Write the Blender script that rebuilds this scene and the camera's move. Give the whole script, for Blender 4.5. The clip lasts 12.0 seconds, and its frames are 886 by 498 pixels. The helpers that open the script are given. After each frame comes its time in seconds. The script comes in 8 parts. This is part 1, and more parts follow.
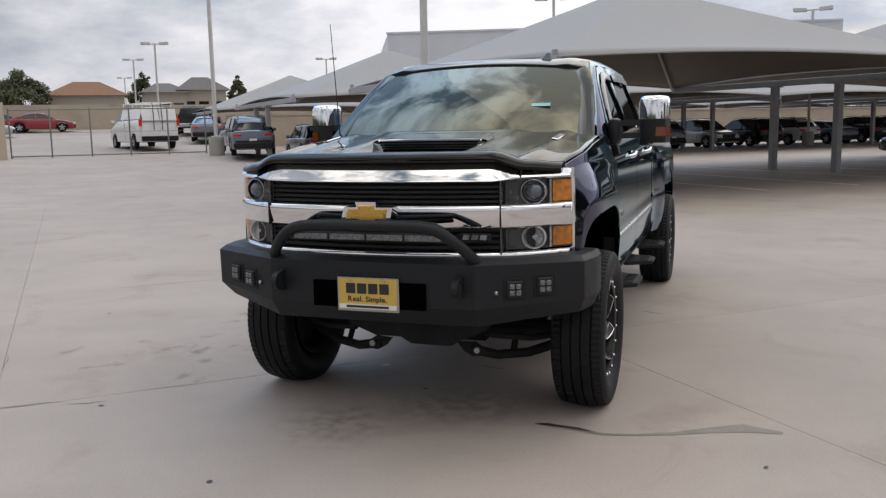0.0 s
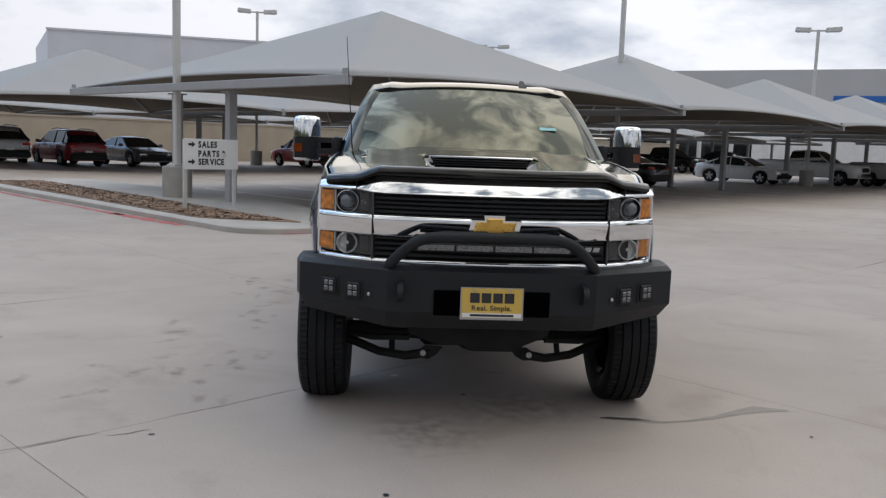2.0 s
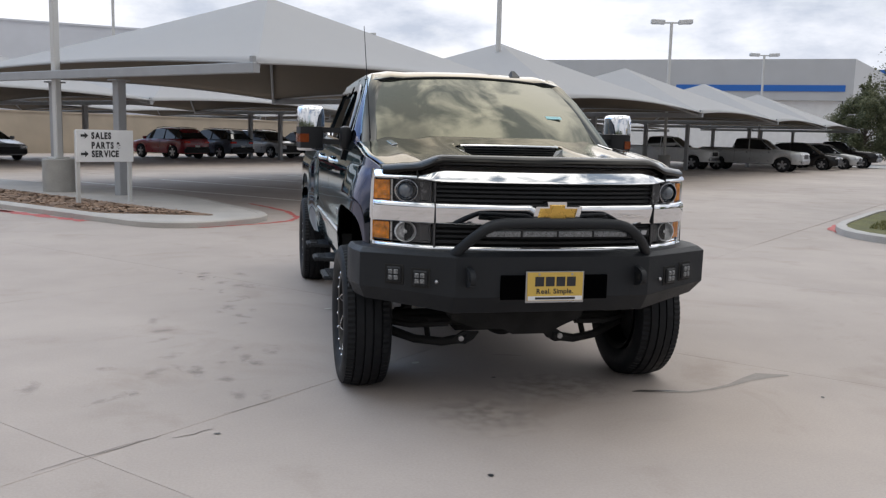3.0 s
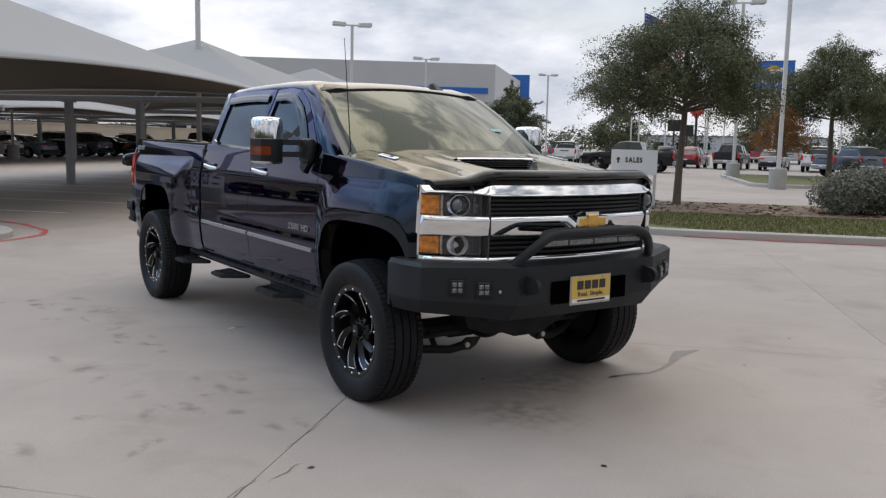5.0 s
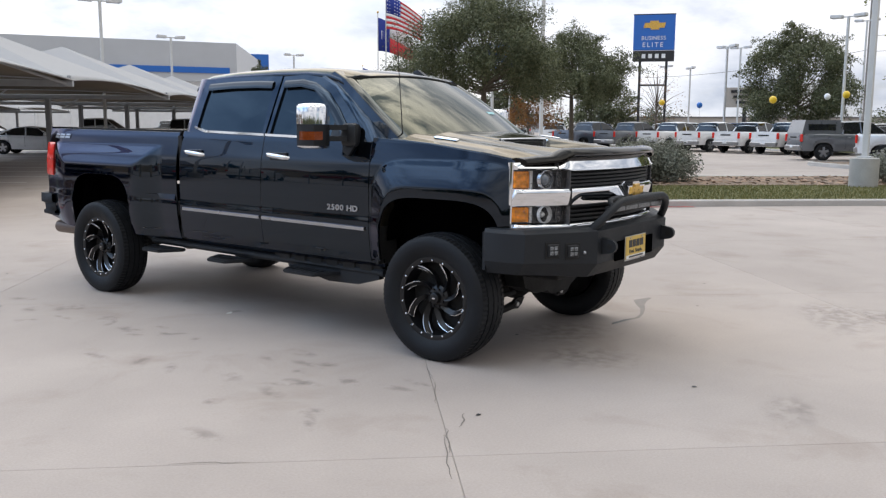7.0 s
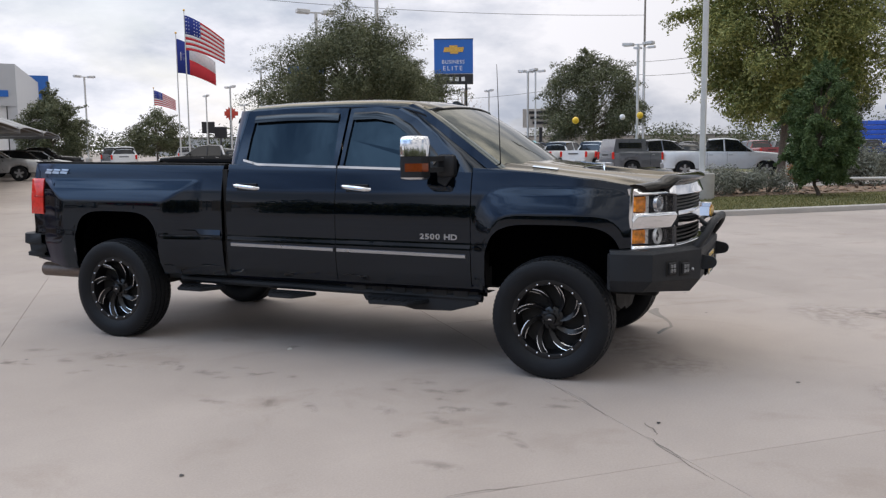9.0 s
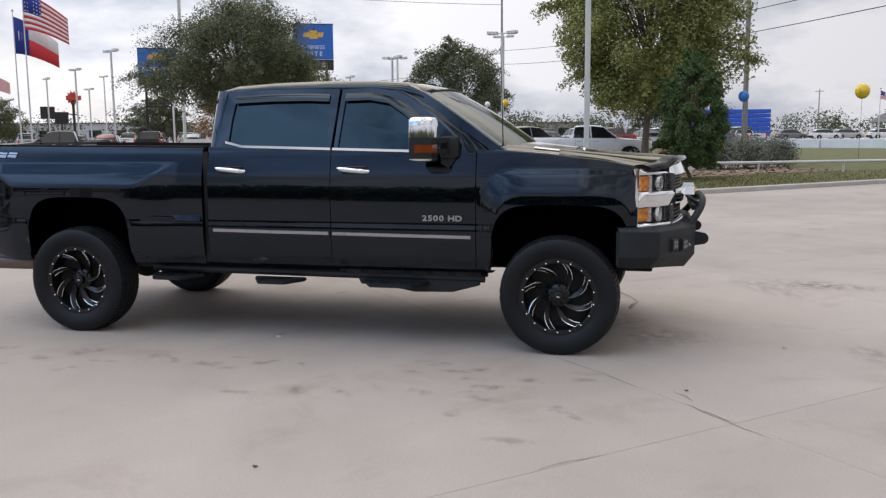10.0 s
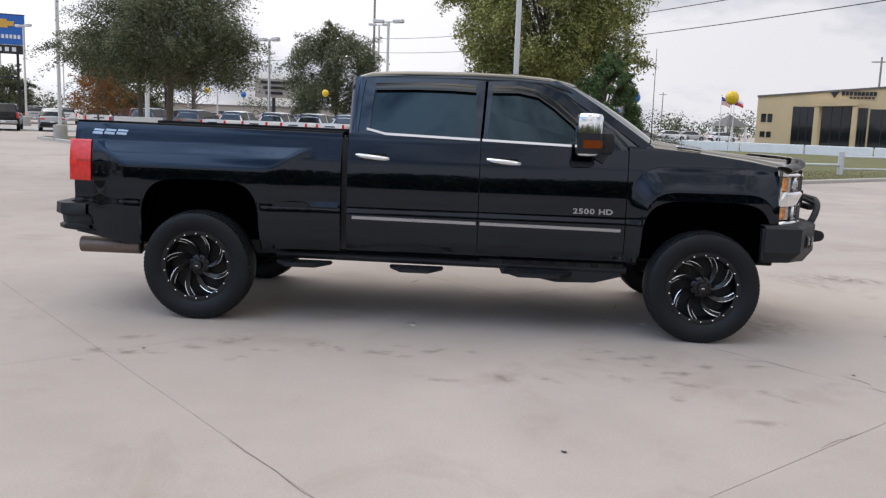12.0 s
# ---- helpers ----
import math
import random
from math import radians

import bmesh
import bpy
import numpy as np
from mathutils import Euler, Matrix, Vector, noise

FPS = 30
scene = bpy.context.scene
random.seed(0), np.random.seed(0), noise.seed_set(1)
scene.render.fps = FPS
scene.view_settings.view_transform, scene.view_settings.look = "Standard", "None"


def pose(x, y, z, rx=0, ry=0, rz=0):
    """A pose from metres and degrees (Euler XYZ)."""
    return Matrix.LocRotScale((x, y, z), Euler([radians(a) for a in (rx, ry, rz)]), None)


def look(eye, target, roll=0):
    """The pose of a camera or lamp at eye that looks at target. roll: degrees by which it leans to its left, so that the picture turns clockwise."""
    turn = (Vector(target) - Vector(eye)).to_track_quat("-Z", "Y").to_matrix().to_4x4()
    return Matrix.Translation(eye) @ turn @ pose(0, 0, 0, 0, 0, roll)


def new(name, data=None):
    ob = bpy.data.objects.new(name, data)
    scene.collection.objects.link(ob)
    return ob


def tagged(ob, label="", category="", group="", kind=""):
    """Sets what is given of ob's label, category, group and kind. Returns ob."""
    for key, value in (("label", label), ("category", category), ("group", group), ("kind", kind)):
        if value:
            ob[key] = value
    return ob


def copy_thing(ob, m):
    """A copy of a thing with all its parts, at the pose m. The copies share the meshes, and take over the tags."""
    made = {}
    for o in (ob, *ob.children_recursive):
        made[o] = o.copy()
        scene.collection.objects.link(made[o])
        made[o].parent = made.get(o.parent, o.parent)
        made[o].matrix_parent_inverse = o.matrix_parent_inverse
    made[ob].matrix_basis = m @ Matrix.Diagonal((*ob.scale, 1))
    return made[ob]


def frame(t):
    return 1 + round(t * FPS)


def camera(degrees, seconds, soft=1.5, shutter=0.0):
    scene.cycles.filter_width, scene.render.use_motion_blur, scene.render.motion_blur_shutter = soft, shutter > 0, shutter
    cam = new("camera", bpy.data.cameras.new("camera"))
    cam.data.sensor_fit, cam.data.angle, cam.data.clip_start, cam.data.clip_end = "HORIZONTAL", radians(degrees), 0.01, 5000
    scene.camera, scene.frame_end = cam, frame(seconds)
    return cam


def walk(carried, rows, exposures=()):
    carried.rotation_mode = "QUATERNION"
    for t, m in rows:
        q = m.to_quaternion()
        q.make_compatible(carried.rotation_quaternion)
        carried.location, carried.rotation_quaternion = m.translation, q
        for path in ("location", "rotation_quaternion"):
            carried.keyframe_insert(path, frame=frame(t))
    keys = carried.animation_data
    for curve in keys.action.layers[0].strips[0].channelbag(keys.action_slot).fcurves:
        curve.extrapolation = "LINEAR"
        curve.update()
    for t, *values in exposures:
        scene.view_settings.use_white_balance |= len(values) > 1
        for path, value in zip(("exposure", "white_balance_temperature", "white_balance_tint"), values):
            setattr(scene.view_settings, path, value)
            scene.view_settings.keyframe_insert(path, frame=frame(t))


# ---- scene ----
cam = camera(54.5, 12.0, soft=1.3)
PATH = [
    (0, (1.679, -4.654, 1.529), (1.024, -2.785, 1.247), -1.1),
    (0.5, (1.138, -4.871, 1.502), (0.678, -2.942, 1.244), -0.1),
    (1, (0.624, -5.031, 1.512), (0.39, -3.065, 1.234), 2.3),
    (1.5, (0.059, -5.078, 1.535), (0.044, -3.095, 1.279), 2.0),
    (2, (-0.475, -5.196, 1.526), (-0.372, -3.213, 1.285), 1.9),
    (2.5, (-0.991, -5.183, 1.508), (-0.764, -3.213, 1.251), 1.9),
    (3, (-1.541, -5.153, 1.501), (-1.108, -3.217, 1.243), 1.4),
    (3.5, (-2.023, -5.052, 1.543), (-1.407, -3.164, 1.301), 1.4),
    (3.7, (-2.201, -4.942, 1.513), (-1.512, -3.081, 1.264), 1.5),
    (5.3, (-3.844, -4.333, 1.558), (-2.645, -2.749, 1.323), 1.4),
    (5.5, (-4.068, -4.269, 1.526), (-2.849, -2.7, 1.297), 1.6),
    (6, (-4.525, -4.06, 1.555), (-3.157, -2.627, 1.281), 2.4),
    (6.5, (-4.968, -3.715, 1.559), (-3.473, -2.424, 1.245), 1.0),
    (7, (-5.403, -3.398, 1.544), (-3.822, -2.207, 1.261), 0.3),
    (7.2, (-5.556, -3.29, 1.551), (-3.977, -2.095, 1.276), 0.3),
    (8.8, (-6.582, -1.828, 1.568), (-4.773, -1.009, 1.339), -0.7),
    (9, (-6.675, -1.635, 1.615), (-4.849, -0.852, 1.379), -0.6),
    (9.5, (-6.92, -1.117, 1.59), (-5.022, -0.526, 1.371), -0.4),
    (10, (-7.037, -0.613, 1.584), (-5.11, -0.15, 1.316), -0.5),
    (10.5, (-7.207, -0.064, 1.579), (-5.271, 0.361, 1.314), -0.6),
    (11, (-7.364, 0.454, 1.602), (-5.427, 0.877, 1.339), -0.2),
    (11.5, (-7.393, 1.03, 1.602), (-5.436, 1.333, 1.321), 0.9),
    (12, (-7.493, 1.591, 1.589), (-5.518, 1.708, 1.299), 2.0),
]
EXPOSURES = [(0, -0.11, 6740, 12), (0.5, 0.07, 6650, 12), (1, 0.16, 6550, 12), (1.5, 0.12, 6500, 10), (2, -0.20, 6500, 10),
             (2.5, -0.20, 6500, 10), (3, 0.04, 6550, 11), (3.5, -0.10, 6590, 11.6), (5.5, -0.14, 6545, 10.9), (6, 0.16, 6545, 10.9),
             (6.5, 0.33, 6545, 10.9), (7.2, 0.31, 6545, 10.9), (8.8, 0.04, 6650, 13), (9, 0.04, 6650, 13), (9.5, -0.05, 6650, 13),
             (10, 0.10, 6650, 13), (10.5, 0.16, 6650, 13), (11, 0.12, 6650, 13), (12, 0.24, 6650, 13)]
walk(cam, [(t, look(eye, target, roll)) for t, eye, target, roll in PATH], EXPOSURES)

# ---- world and light ----
SUN_EL, SUN_AZ = 42.0, 18.0
world = bpy.data.worlds.new("overcast_sky")
scene.world = world
world.use_nodes = True
wt = world.node_tree
wt.nodes.clear()
w_out = wt.nodes.new("ShaderNodeOutputWorld")
w_bg = wt.nodes.new("ShaderNodeBackground")
w_sky = wt.nodes.new("ShaderNodeTexSky")
w_sky.sky_type = "NISHITA"
w_sky.sun_disc = False
w_sky.sun_elevation, w_sky.sun_rotation = radians(SUN_EL), radians(SUN_AZ)
w_sky.air_density, w_sky.dust_density = 1.0, 2.0
w_tc = wt.nodes.new("ShaderNodeTexCoord")
w_map = wt.nodes.new("ShaderNodeMapping")
w_map.inputs["Scale"].default_value = (1.0, 1.0, 2.6)
w_n1 = wt.nodes.new("ShaderNodeTexNoise")
w_n1.inputs["Scale"].default_value, w_n1.inputs["Detail"].default_value = 2.1, 9.0
w_n1.inputs["Roughness"].default_value, w_n1.inputs["Distortion"].default_value = 0.55, 0.35
w_cover = wt.nodes.new("ShaderNodeValToRGB")
w_cover.color_ramp.elements[0].position, w_cover.color_ramp.elements[1].position = 0.30, 0.46
w_n2 = wt.nodes.new("ShaderNodeTexNoise")
w_n2.inputs["Scale"].default_value, w_n2.inputs["Detail"].default_value = 2.5, 10.0
w_n2.inputs["Roughness"].default_value = 0.58
w_tone = wt.nodes.new("ShaderNodeValToRGB")
w_tone.color_ramp.elements[0].position, w_tone.color_ramp.elements[0].color = 0.39, (4.3, 4.8, 5.7, 1)
w_tone.color_ramp.elements[1].position, w_tone.color_ramp.elements[1].color = 0.55, (8.4, 8.6, 9.1, 1)
w_mix = wt.nodes.new("ShaderNodeMix")
w_mix.data_type = "RGBA"
wt.links.new(w_tc.outputs["Generated"], w_map.inputs["Vector"])
wt.links.new(w_map.outputs["Vector"], w_n1.inputs["Vector"])
wt.links.new(w_map.outputs["Vector"], w_n2.inputs["Vector"])
wt.links.new(w_n1.outputs["Fac"], w_cover.inputs["Fac"])
wt.links.new(w_n2.outputs["Fac"], w_tone.inputs["Fac"])
wt.links.new(w_cover.outputs["Color"], w_mix.inputs["Factor"])
wt.links.new(w_sky.outputs["Color"], w_mix.inputs["A"])
w_sep = wt.nodes.new("ShaderNodeSeparateXYZ")
w_high = wt.nodes.new("ShaderNodeMapRange")
w_high.inputs["From Min"].default_value, w_high.inputs["From Max"].default_value = 0.35, 0.85
w_high.inputs["To Min"].default_value, w_high.inputs["To Max"].default_value = 0.0, 1.0
w_n3 = wt.nodes.new("ShaderNodeTexNoise")
w_n3.inputs["Scale"].default_value, w_n3.inputs["Detail"].default_value = 4.8, 9.0
w_n3.inputs["Roughness"].default_value, w_n3.inputs["Distortion"].default_value = 0.60, 0.5
w_warm = wt.nodes.new("ShaderNodeValToRGB")
w_warm.color_ramp.elements[0].position, w_warm.color_ramp.elements[0].color = 0.43, (2.3, 3.0, 3.7, 1)
w_warm.color_ramp.elements[1].position, w_warm.color_ramp.elements[1].color = 0.57, (21.0, 20.5, 19.2, 1)
w_mix2 = wt.nodes.new("ShaderNodeMix")
w_mix2.data_type = "RGBA"
wt.links.new(w_tc.outputs["Generated"], w_sep.inputs["Vector"])
wt.links.new(w_tc.outputs["Generated"], w_n3.inputs["Vector"])
wt.links.new(w_sep.outputs["Z"], w_high.inputs["Value"])
wt.links.new(w_n3.outputs["Fac"], w_warm.inputs["Fac"])
wt.links.new(w_high.outputs["Result"], w_mix2.inputs["Factor"])
wt.links.new(w_tone.outputs["Color"], w_mix2.inputs["A"])
wt.links.new(w_warm.outputs["Color"], w_mix2.inputs["B"])
w_dot = wt.nodes.new("ShaderNodeVectorMath")
w_dot.operation = "DOT_PRODUCT"
w_dot.inputs[1].default_value = (math.sin(radians(SUN_AZ)) * math.cos(radians(SUN_EL)), math.cos(radians(SUN_AZ)) * math.cos(radians(SUN_EL)), math.sin(radians(SUN_EL)))
w_glow = wt.nodes.new("ShaderNodeMapRange")
w_glow.interpolation_type = "SMOOTHSTEP"
w_glow.inputs["From Min"].default_value, w_glow.inputs["From Max"].default_value = 0.0, 1.0
w_glow.inputs["To Min"].default_value, w_glow.inputs["To Max"].default_value = 0.76, 1.30
w_lit = wt.nodes.new("ShaderNodeVectorMath")
w_lit.operation = "SCALE"
wt.links.new(w_tc.outputs["Generated"], w_dot.inputs[0])
wt.links.new(w_dot.outputs["Value"], w_glow.inputs["Value"])
wt.links.new(w_mix2.outputs["Result"], w_lit.inputs[0])
wt.links.new(w_glow.outputs["Result"], w_lit.inputs["Scale"])
# the cloud thins to blue in the north-west, above the low bank
w_west = wt.nodes.new("ShaderNodeVectorMath")
w_west.operation = "DOT_PRODUCT"
w_west.inputs[1].default_value = (-0.62, 0.59, 0.52)
w_thin = wt.nodes.new("ShaderNodeMapRange")
w_thin.interpolation_type = "SMOOTHSTEP"
w_thin.inputs["From Min"].default_value, w_thin.inputs["From Max"].default_value = 0.72, 0.96
w_blue = wt.nodes.new("ShaderNodeMix")
w_blue.data_type = "RGBA"
w_blue.blend_type = "MULTIPLY"
w_blue.inputs["B"].default_value = (0.80, 1.14, 1.65, 1)
wt.links.new(w_tc.outputs["Generated"], w_west.inputs[0])
wt.links.new(w_west.outputs["Value"], w_thin.inputs["Value"])
w_bank = wt.nodes.new("ShaderNodeMapRange")
w_bank.interpolation_type = "SMOOTHSTEP"
w_bank.inputs["From Min"].default_value, w_bank.inputs["From Max"].default_value = 0.13, 0.32
w_clear = wt.nodes.new("ShaderNodeMath")
w_clear.operation = "MULTIPLY"
wt.links.new(w_sep.outputs["Z"], w_bank.inputs["Value"])
wt.links.new(w_thin.outputs["Result"], w_clear.inputs[0])
wt.links.new(w_bank.outputs["Result"], w_clear.inputs[1])
wt.links.new(w_clear.outputs["Value"], w_blue.inputs["Factor"])
wt.links.new(w_lit.outputs["Vector"], w_blue.inputs["A"])
wt.links.new(w_blue.outputs["Result"], w_mix.inputs["B"])
wt.links.new(w_mix.outputs["Result"], w_bg.inputs["Color"])
w_bg.inputs["Strength"].default_value = 0.106
wt.links.new(w_bg.outputs["Background"], w_out.inputs["Surface"])

sun_data = bpy.data.lights.new("sun", "SUN")
sun_data.energy, sun_data.angle, sun_data.color = 0.7, radians(72), (1.0, 0.965, 0.92)
sun = new("sun", sun_data)
az, el = radians(SUN_AZ), radians(SUN_EL)
sun_dir = Vector((math.sin(az) * math.cos(el), math.cos(az) * math.cos(el), math.sin(el)))
sun.matrix_world = look(sun_dir * 60, (0, 0, 0))


# ---- materials ----
def material(name, color, rough=0.5, metal=0.0, vary=0.12, scale=6.0, bump=0.0, bump_scale=60.0, coat=0.0,
             coat_rough=0.03, emit=None, ior=1.5, fine=40.0, random=0.0, spec=0.5):
    """A surface with two scales of tone, fine relief and gloss that wanders a little."""
    m = bpy.data.materials.new(name)
    m.use_nodes = True
    t = m.node_tree
    b = t.nodes["Principled BSDF"]
    b.inputs["Metallic"].default_value = metal
    b.inputs["IOR"].default_value = ior
    b.inputs["Specular IOR Level"].default_value = spec
    b.inputs["Coat Weight"].default_value = coat
    b.inputs["Coat Roughness"].default_value = coat_rough
    co = t.nodes.new("ShaderNodeTexCoord")
    n1 = t.nodes.new("ShaderNodeTexNoise")
    n1.inputs["Scale"].default_value, n1.inputs["Detail"].default_value = scale, 6
    n2 = t.nodes.new("ShaderNodeTexNoise")
    n2.inputs["Scale"].default_value, n2.inputs["Detail"].default_value = fine, 5
    t.links.new(co.outputs["Object"], n1.inputs["Vector"])
    t.links.new(co.outputs["Object"], n2.inputs["Vector"])
    add = t.nodes.new("ShaderNodeMath")
    add.operation = "MULTIPLY_ADD"
    add.inputs[1].default_value = 0.45
    t.links.new(n2.outputs["Fac"], add.inputs[0])
    t.links.new(n1.outputs["Fac"], add.inputs[2])
    ramp = t.nodes.new("ShaderNodeMapRange")
    ramp.inputs["From Min"].default_value, ramp.inputs["From Max"].default_value = 0.45, 1.0
    ramp.inputs["To Min"].default_value, ramp.inputs["To Max"].default_value = 1 - vary, 1 + vary
    t.links.new(add.outputs["Value"], ramp.inputs["Value"])
    fac = ramp.outputs["Result"]
    if random:
        info = t.nodes.new("ShaderNodeObjectInfo")
        r2 = t.nodes.new("ShaderNodeMapRange")
        r2.inputs["To Min"].default_value, r2.inputs["To Max"].default_value = 1 - random, 1 + random
        t.links.new(info.outputs["Random"], r2.inputs["Value"])
        mul = t.nodes.new("ShaderNodeMath")
        mul.operation = "MULTIPLY"
        t.links.new(fac, mul.inputs[0])
        t.links.new(r2.outputs["Result"], mul.inputs[1])
        fac = mul.outputs["Value"]
    tint = t.nodes.new("ShaderNodeVectorMath")
    tint.operation = "SCALE"
    tint.inputs[0].default_value = color[:3]
    t.links.new(fac, tint.inputs["Scale"])
    t.links.new(tint.outputs["Vector"], b.inputs["Base Color"])
    rr = t.nodes.new("ShaderNodeMapRange")
    rr.inputs["From Min"].default_value, rr.inputs["From Max"].default_value = 0.3, 0.7
    rr.inputs["To Min"].default_value, rr.inputs["To Max"].default_value = rough * 0.88, min(1, rough * 1.12)
    t.links.new(n1.outputs["Fac"], rr.inputs["Value"])
    t.links.new(rr.outputs["Result"], b.inputs["Roughness"])
    if bump:
        n3 = t.nodes.new("ShaderNodeTexNoise")
        n3.inputs["Scale"].default_value, n3.inputs["Detail"].default_value = bump_scale, 4
        t.links.new(co.outputs["Object"], n3.inputs["Vector"])
        bp = t.nodes.new("ShaderNodeBump")
        bp.inputs["Strength"].default_value, bp.inputs["Distance"].default_value = bump, 0.01
        t.links.new(n3.outputs["Fac"], bp.inputs["Height"])
        t.links.new(bp.outputs["Normal"], b.inputs["Normal"])
    if emit:
        b.inputs["Emission Color"].default_value = (*color[:3], 1)
        b.inputs["Emission Strength"].default_value = emit
    return m


def concrete_material():
    """Broom-finished lot concrete: warm grey with broad tone patches, brown stains and fine speckle."""
    m = bpy.data.materials.new("lot_concrete")
    m.use_nodes = True
    t = m.node_tree
    b = t.nodes["Principled BSDF"]
    geo = t.nodes.new("ShaderNodeNewGeometry")

    def noise_node(scale, detail, rough=0.5, dist=0.0):
        n = t.nodes.new("ShaderNodeTexNoise")
        n.inputs["Scale"].default_value, n.inputs["Detail"].default_value = scale, detail
        n.inputs["Roughness"].default_value, n.inputs["Distortion"].default_value = rough, dist
        t.links.new(geo.outputs["Position"], n.inputs["Vector"])
        return n

    broad, patch, speck, stain = noise_node(0.16, 5, 0.55, 0.4), noise_node(0.9, 7, 0.6, 0.3), noise_node(75, 3, 0.6), noise_node(1.1, 6, 0.62, 0.6)
    base = t.nodes.new("ShaderNodeValToRGB")
    base.color_ramp.elements[0].position, base.color_ramp.elements[0].color = 0.36, (0.349, 0.301, 0.270, 1)
    base.color_ramp.elements[1].position, base.color_ramp.elements[1].color = 0.64, (0.412, 0.358, 0.324, 1)
    t.links.new(broad.outputs["Fac"], base.inputs["Fac"])
    tone = t.nodes.new("ShaderNodeMapRange")
    tone.inputs["From Min"].default_value, tone.inputs["From Max"].default_value = 0.3, 0.7
    tone.inputs["To Min"].default_value, tone.inputs["To Max"].default_value = 0.915, 1.055
    t.links.new(patch.outputs["Fac"], tone.inputs["Value"])
    fine = t.nodes.new("ShaderNodeMapRange")
    fine.inputs["From Min"].default_value, fine.inputs["From Max"].default_value = 0.3, 0.7
    fine.inputs["To Min"].default_value, fine.inputs["To Max"].default_value = 0.94, 1.05
    t.links.new(speck.outputs["Fac"], fine.inputs["Value"])
    dirt = t.nodes.new("ShaderNodeValToRGB")
    dirt.color_ramp.elements[0].position, dirt.color_ramp.elements[0].color = 0.55, (1, 1, 1, 1)
    dirt.color_ramp.elements[1].position, dirt.color_ramp.elements[1].color = 0.74, (0.84, 0.81, 0.78, 1)
    t.links.new(stain.outputs["Fac"], dirt.inputs["Fac"])
    mul = t.nodes.new("ShaderNodeMath")
    mul.operation = "MULTIPLY"
    t.links.new(tone.outputs["Result"], mul.inputs[0])
    t.links.new(fine.outputs["Result"], mul.inputs[1])
    info = t.nodes.new("ShaderNodeObjectInfo")
    slab = t.nodes.new("ShaderNodeMapRange")
    slab.inputs["To Min"].default_value, slab.inputs["To Max"].default_value = 0.97, 1.03
    t.links.new(info.outputs["Random"], slab.inputs["Value"])
    mul2 = t.nodes.new("ShaderNodeMath")
    mul2.operation = "MULTIPLY"
    t.links.new(mul.outputs["Value"], mul2.inputs[0])
    t.links.new(slab.outputs["Result"], mul2.inputs[1])
    sc = t.nodes.new("ShaderNodeVectorMath")
    sc.operation = "SCALE"
    t.links.new(base.outputs["Color"], sc.inputs[0])
    t.links.new(mul2.outputs["Value"], sc.inputs["Scale"])
    mx = t.nodes.new("ShaderNodeVectorMath")
    mx.operation = "MULTIPLY"
    t.links.new(sc.outputs["Vector"], mx.inputs[0])
    t.links.new(dirt.outputs["Color"], mx.inputs[1])
    t.links.new(mx.outputs["Vector"], b.inputs["Base Color"])
    b.inputs["Roughness"].default_value = 0.78
    b.inputs["Specular IOR Level"].default_value = 0.35
    bp = t.nodes.new("ShaderNodeBump")
    bp.inputs["Strength"].default_value, bp.inputs["Distance"].default_value = 0.25, 0.004
    t.links.new(speck.outputs["Fac"], bp.inputs["Height"])
    t.links.new(bp.outputs["Normal"], b.inputs["Normal"])
    return m


def leaf_material(name, dark, light, rough=0.6):
    m = bpy.data.materials.new(name)
    m.use_nodes = True
    t = m.node_tree
    b = t.nodes["Principled BSDF"]
    geo = t.nodes.new("ShaderNodeNewGeometry")
    ramp = t.nodes.new("ShaderNodeValToRGB")
    ramp.color_ramp.elements[0].color, ramp.color_ramp.elements[1].color = (*dark, 1), (*light, 1)
    t.links.new(geo.outputs["Random Per Island"], ramp.inputs["Fac"])
    t.links.new(ramp.outputs["Color"], b.inputs["Base Color"])
    b.inputs["Roughness"].default_value = rough
    b.inputs["Specular IOR Level"].default_value = 0.3
    thin = t.nodes.new("ShaderNodeBsdfTranslucent")
    t.links.new(ramp.outputs["Color"], thin.inputs["Color"])
    mx = t.nodes.new("ShaderNodeMixShader")
    mx.inputs["Fac"].default_value = 0.28
    t.links.new(b.outputs["BSDF"], mx.inputs[1])
    t.links.new(thin.outputs["BSDF"], mx.inputs[2])
    t.links.new(mx.outputs["Shader"], t.nodes["Material Output"].inputs["Surface"])
    return m


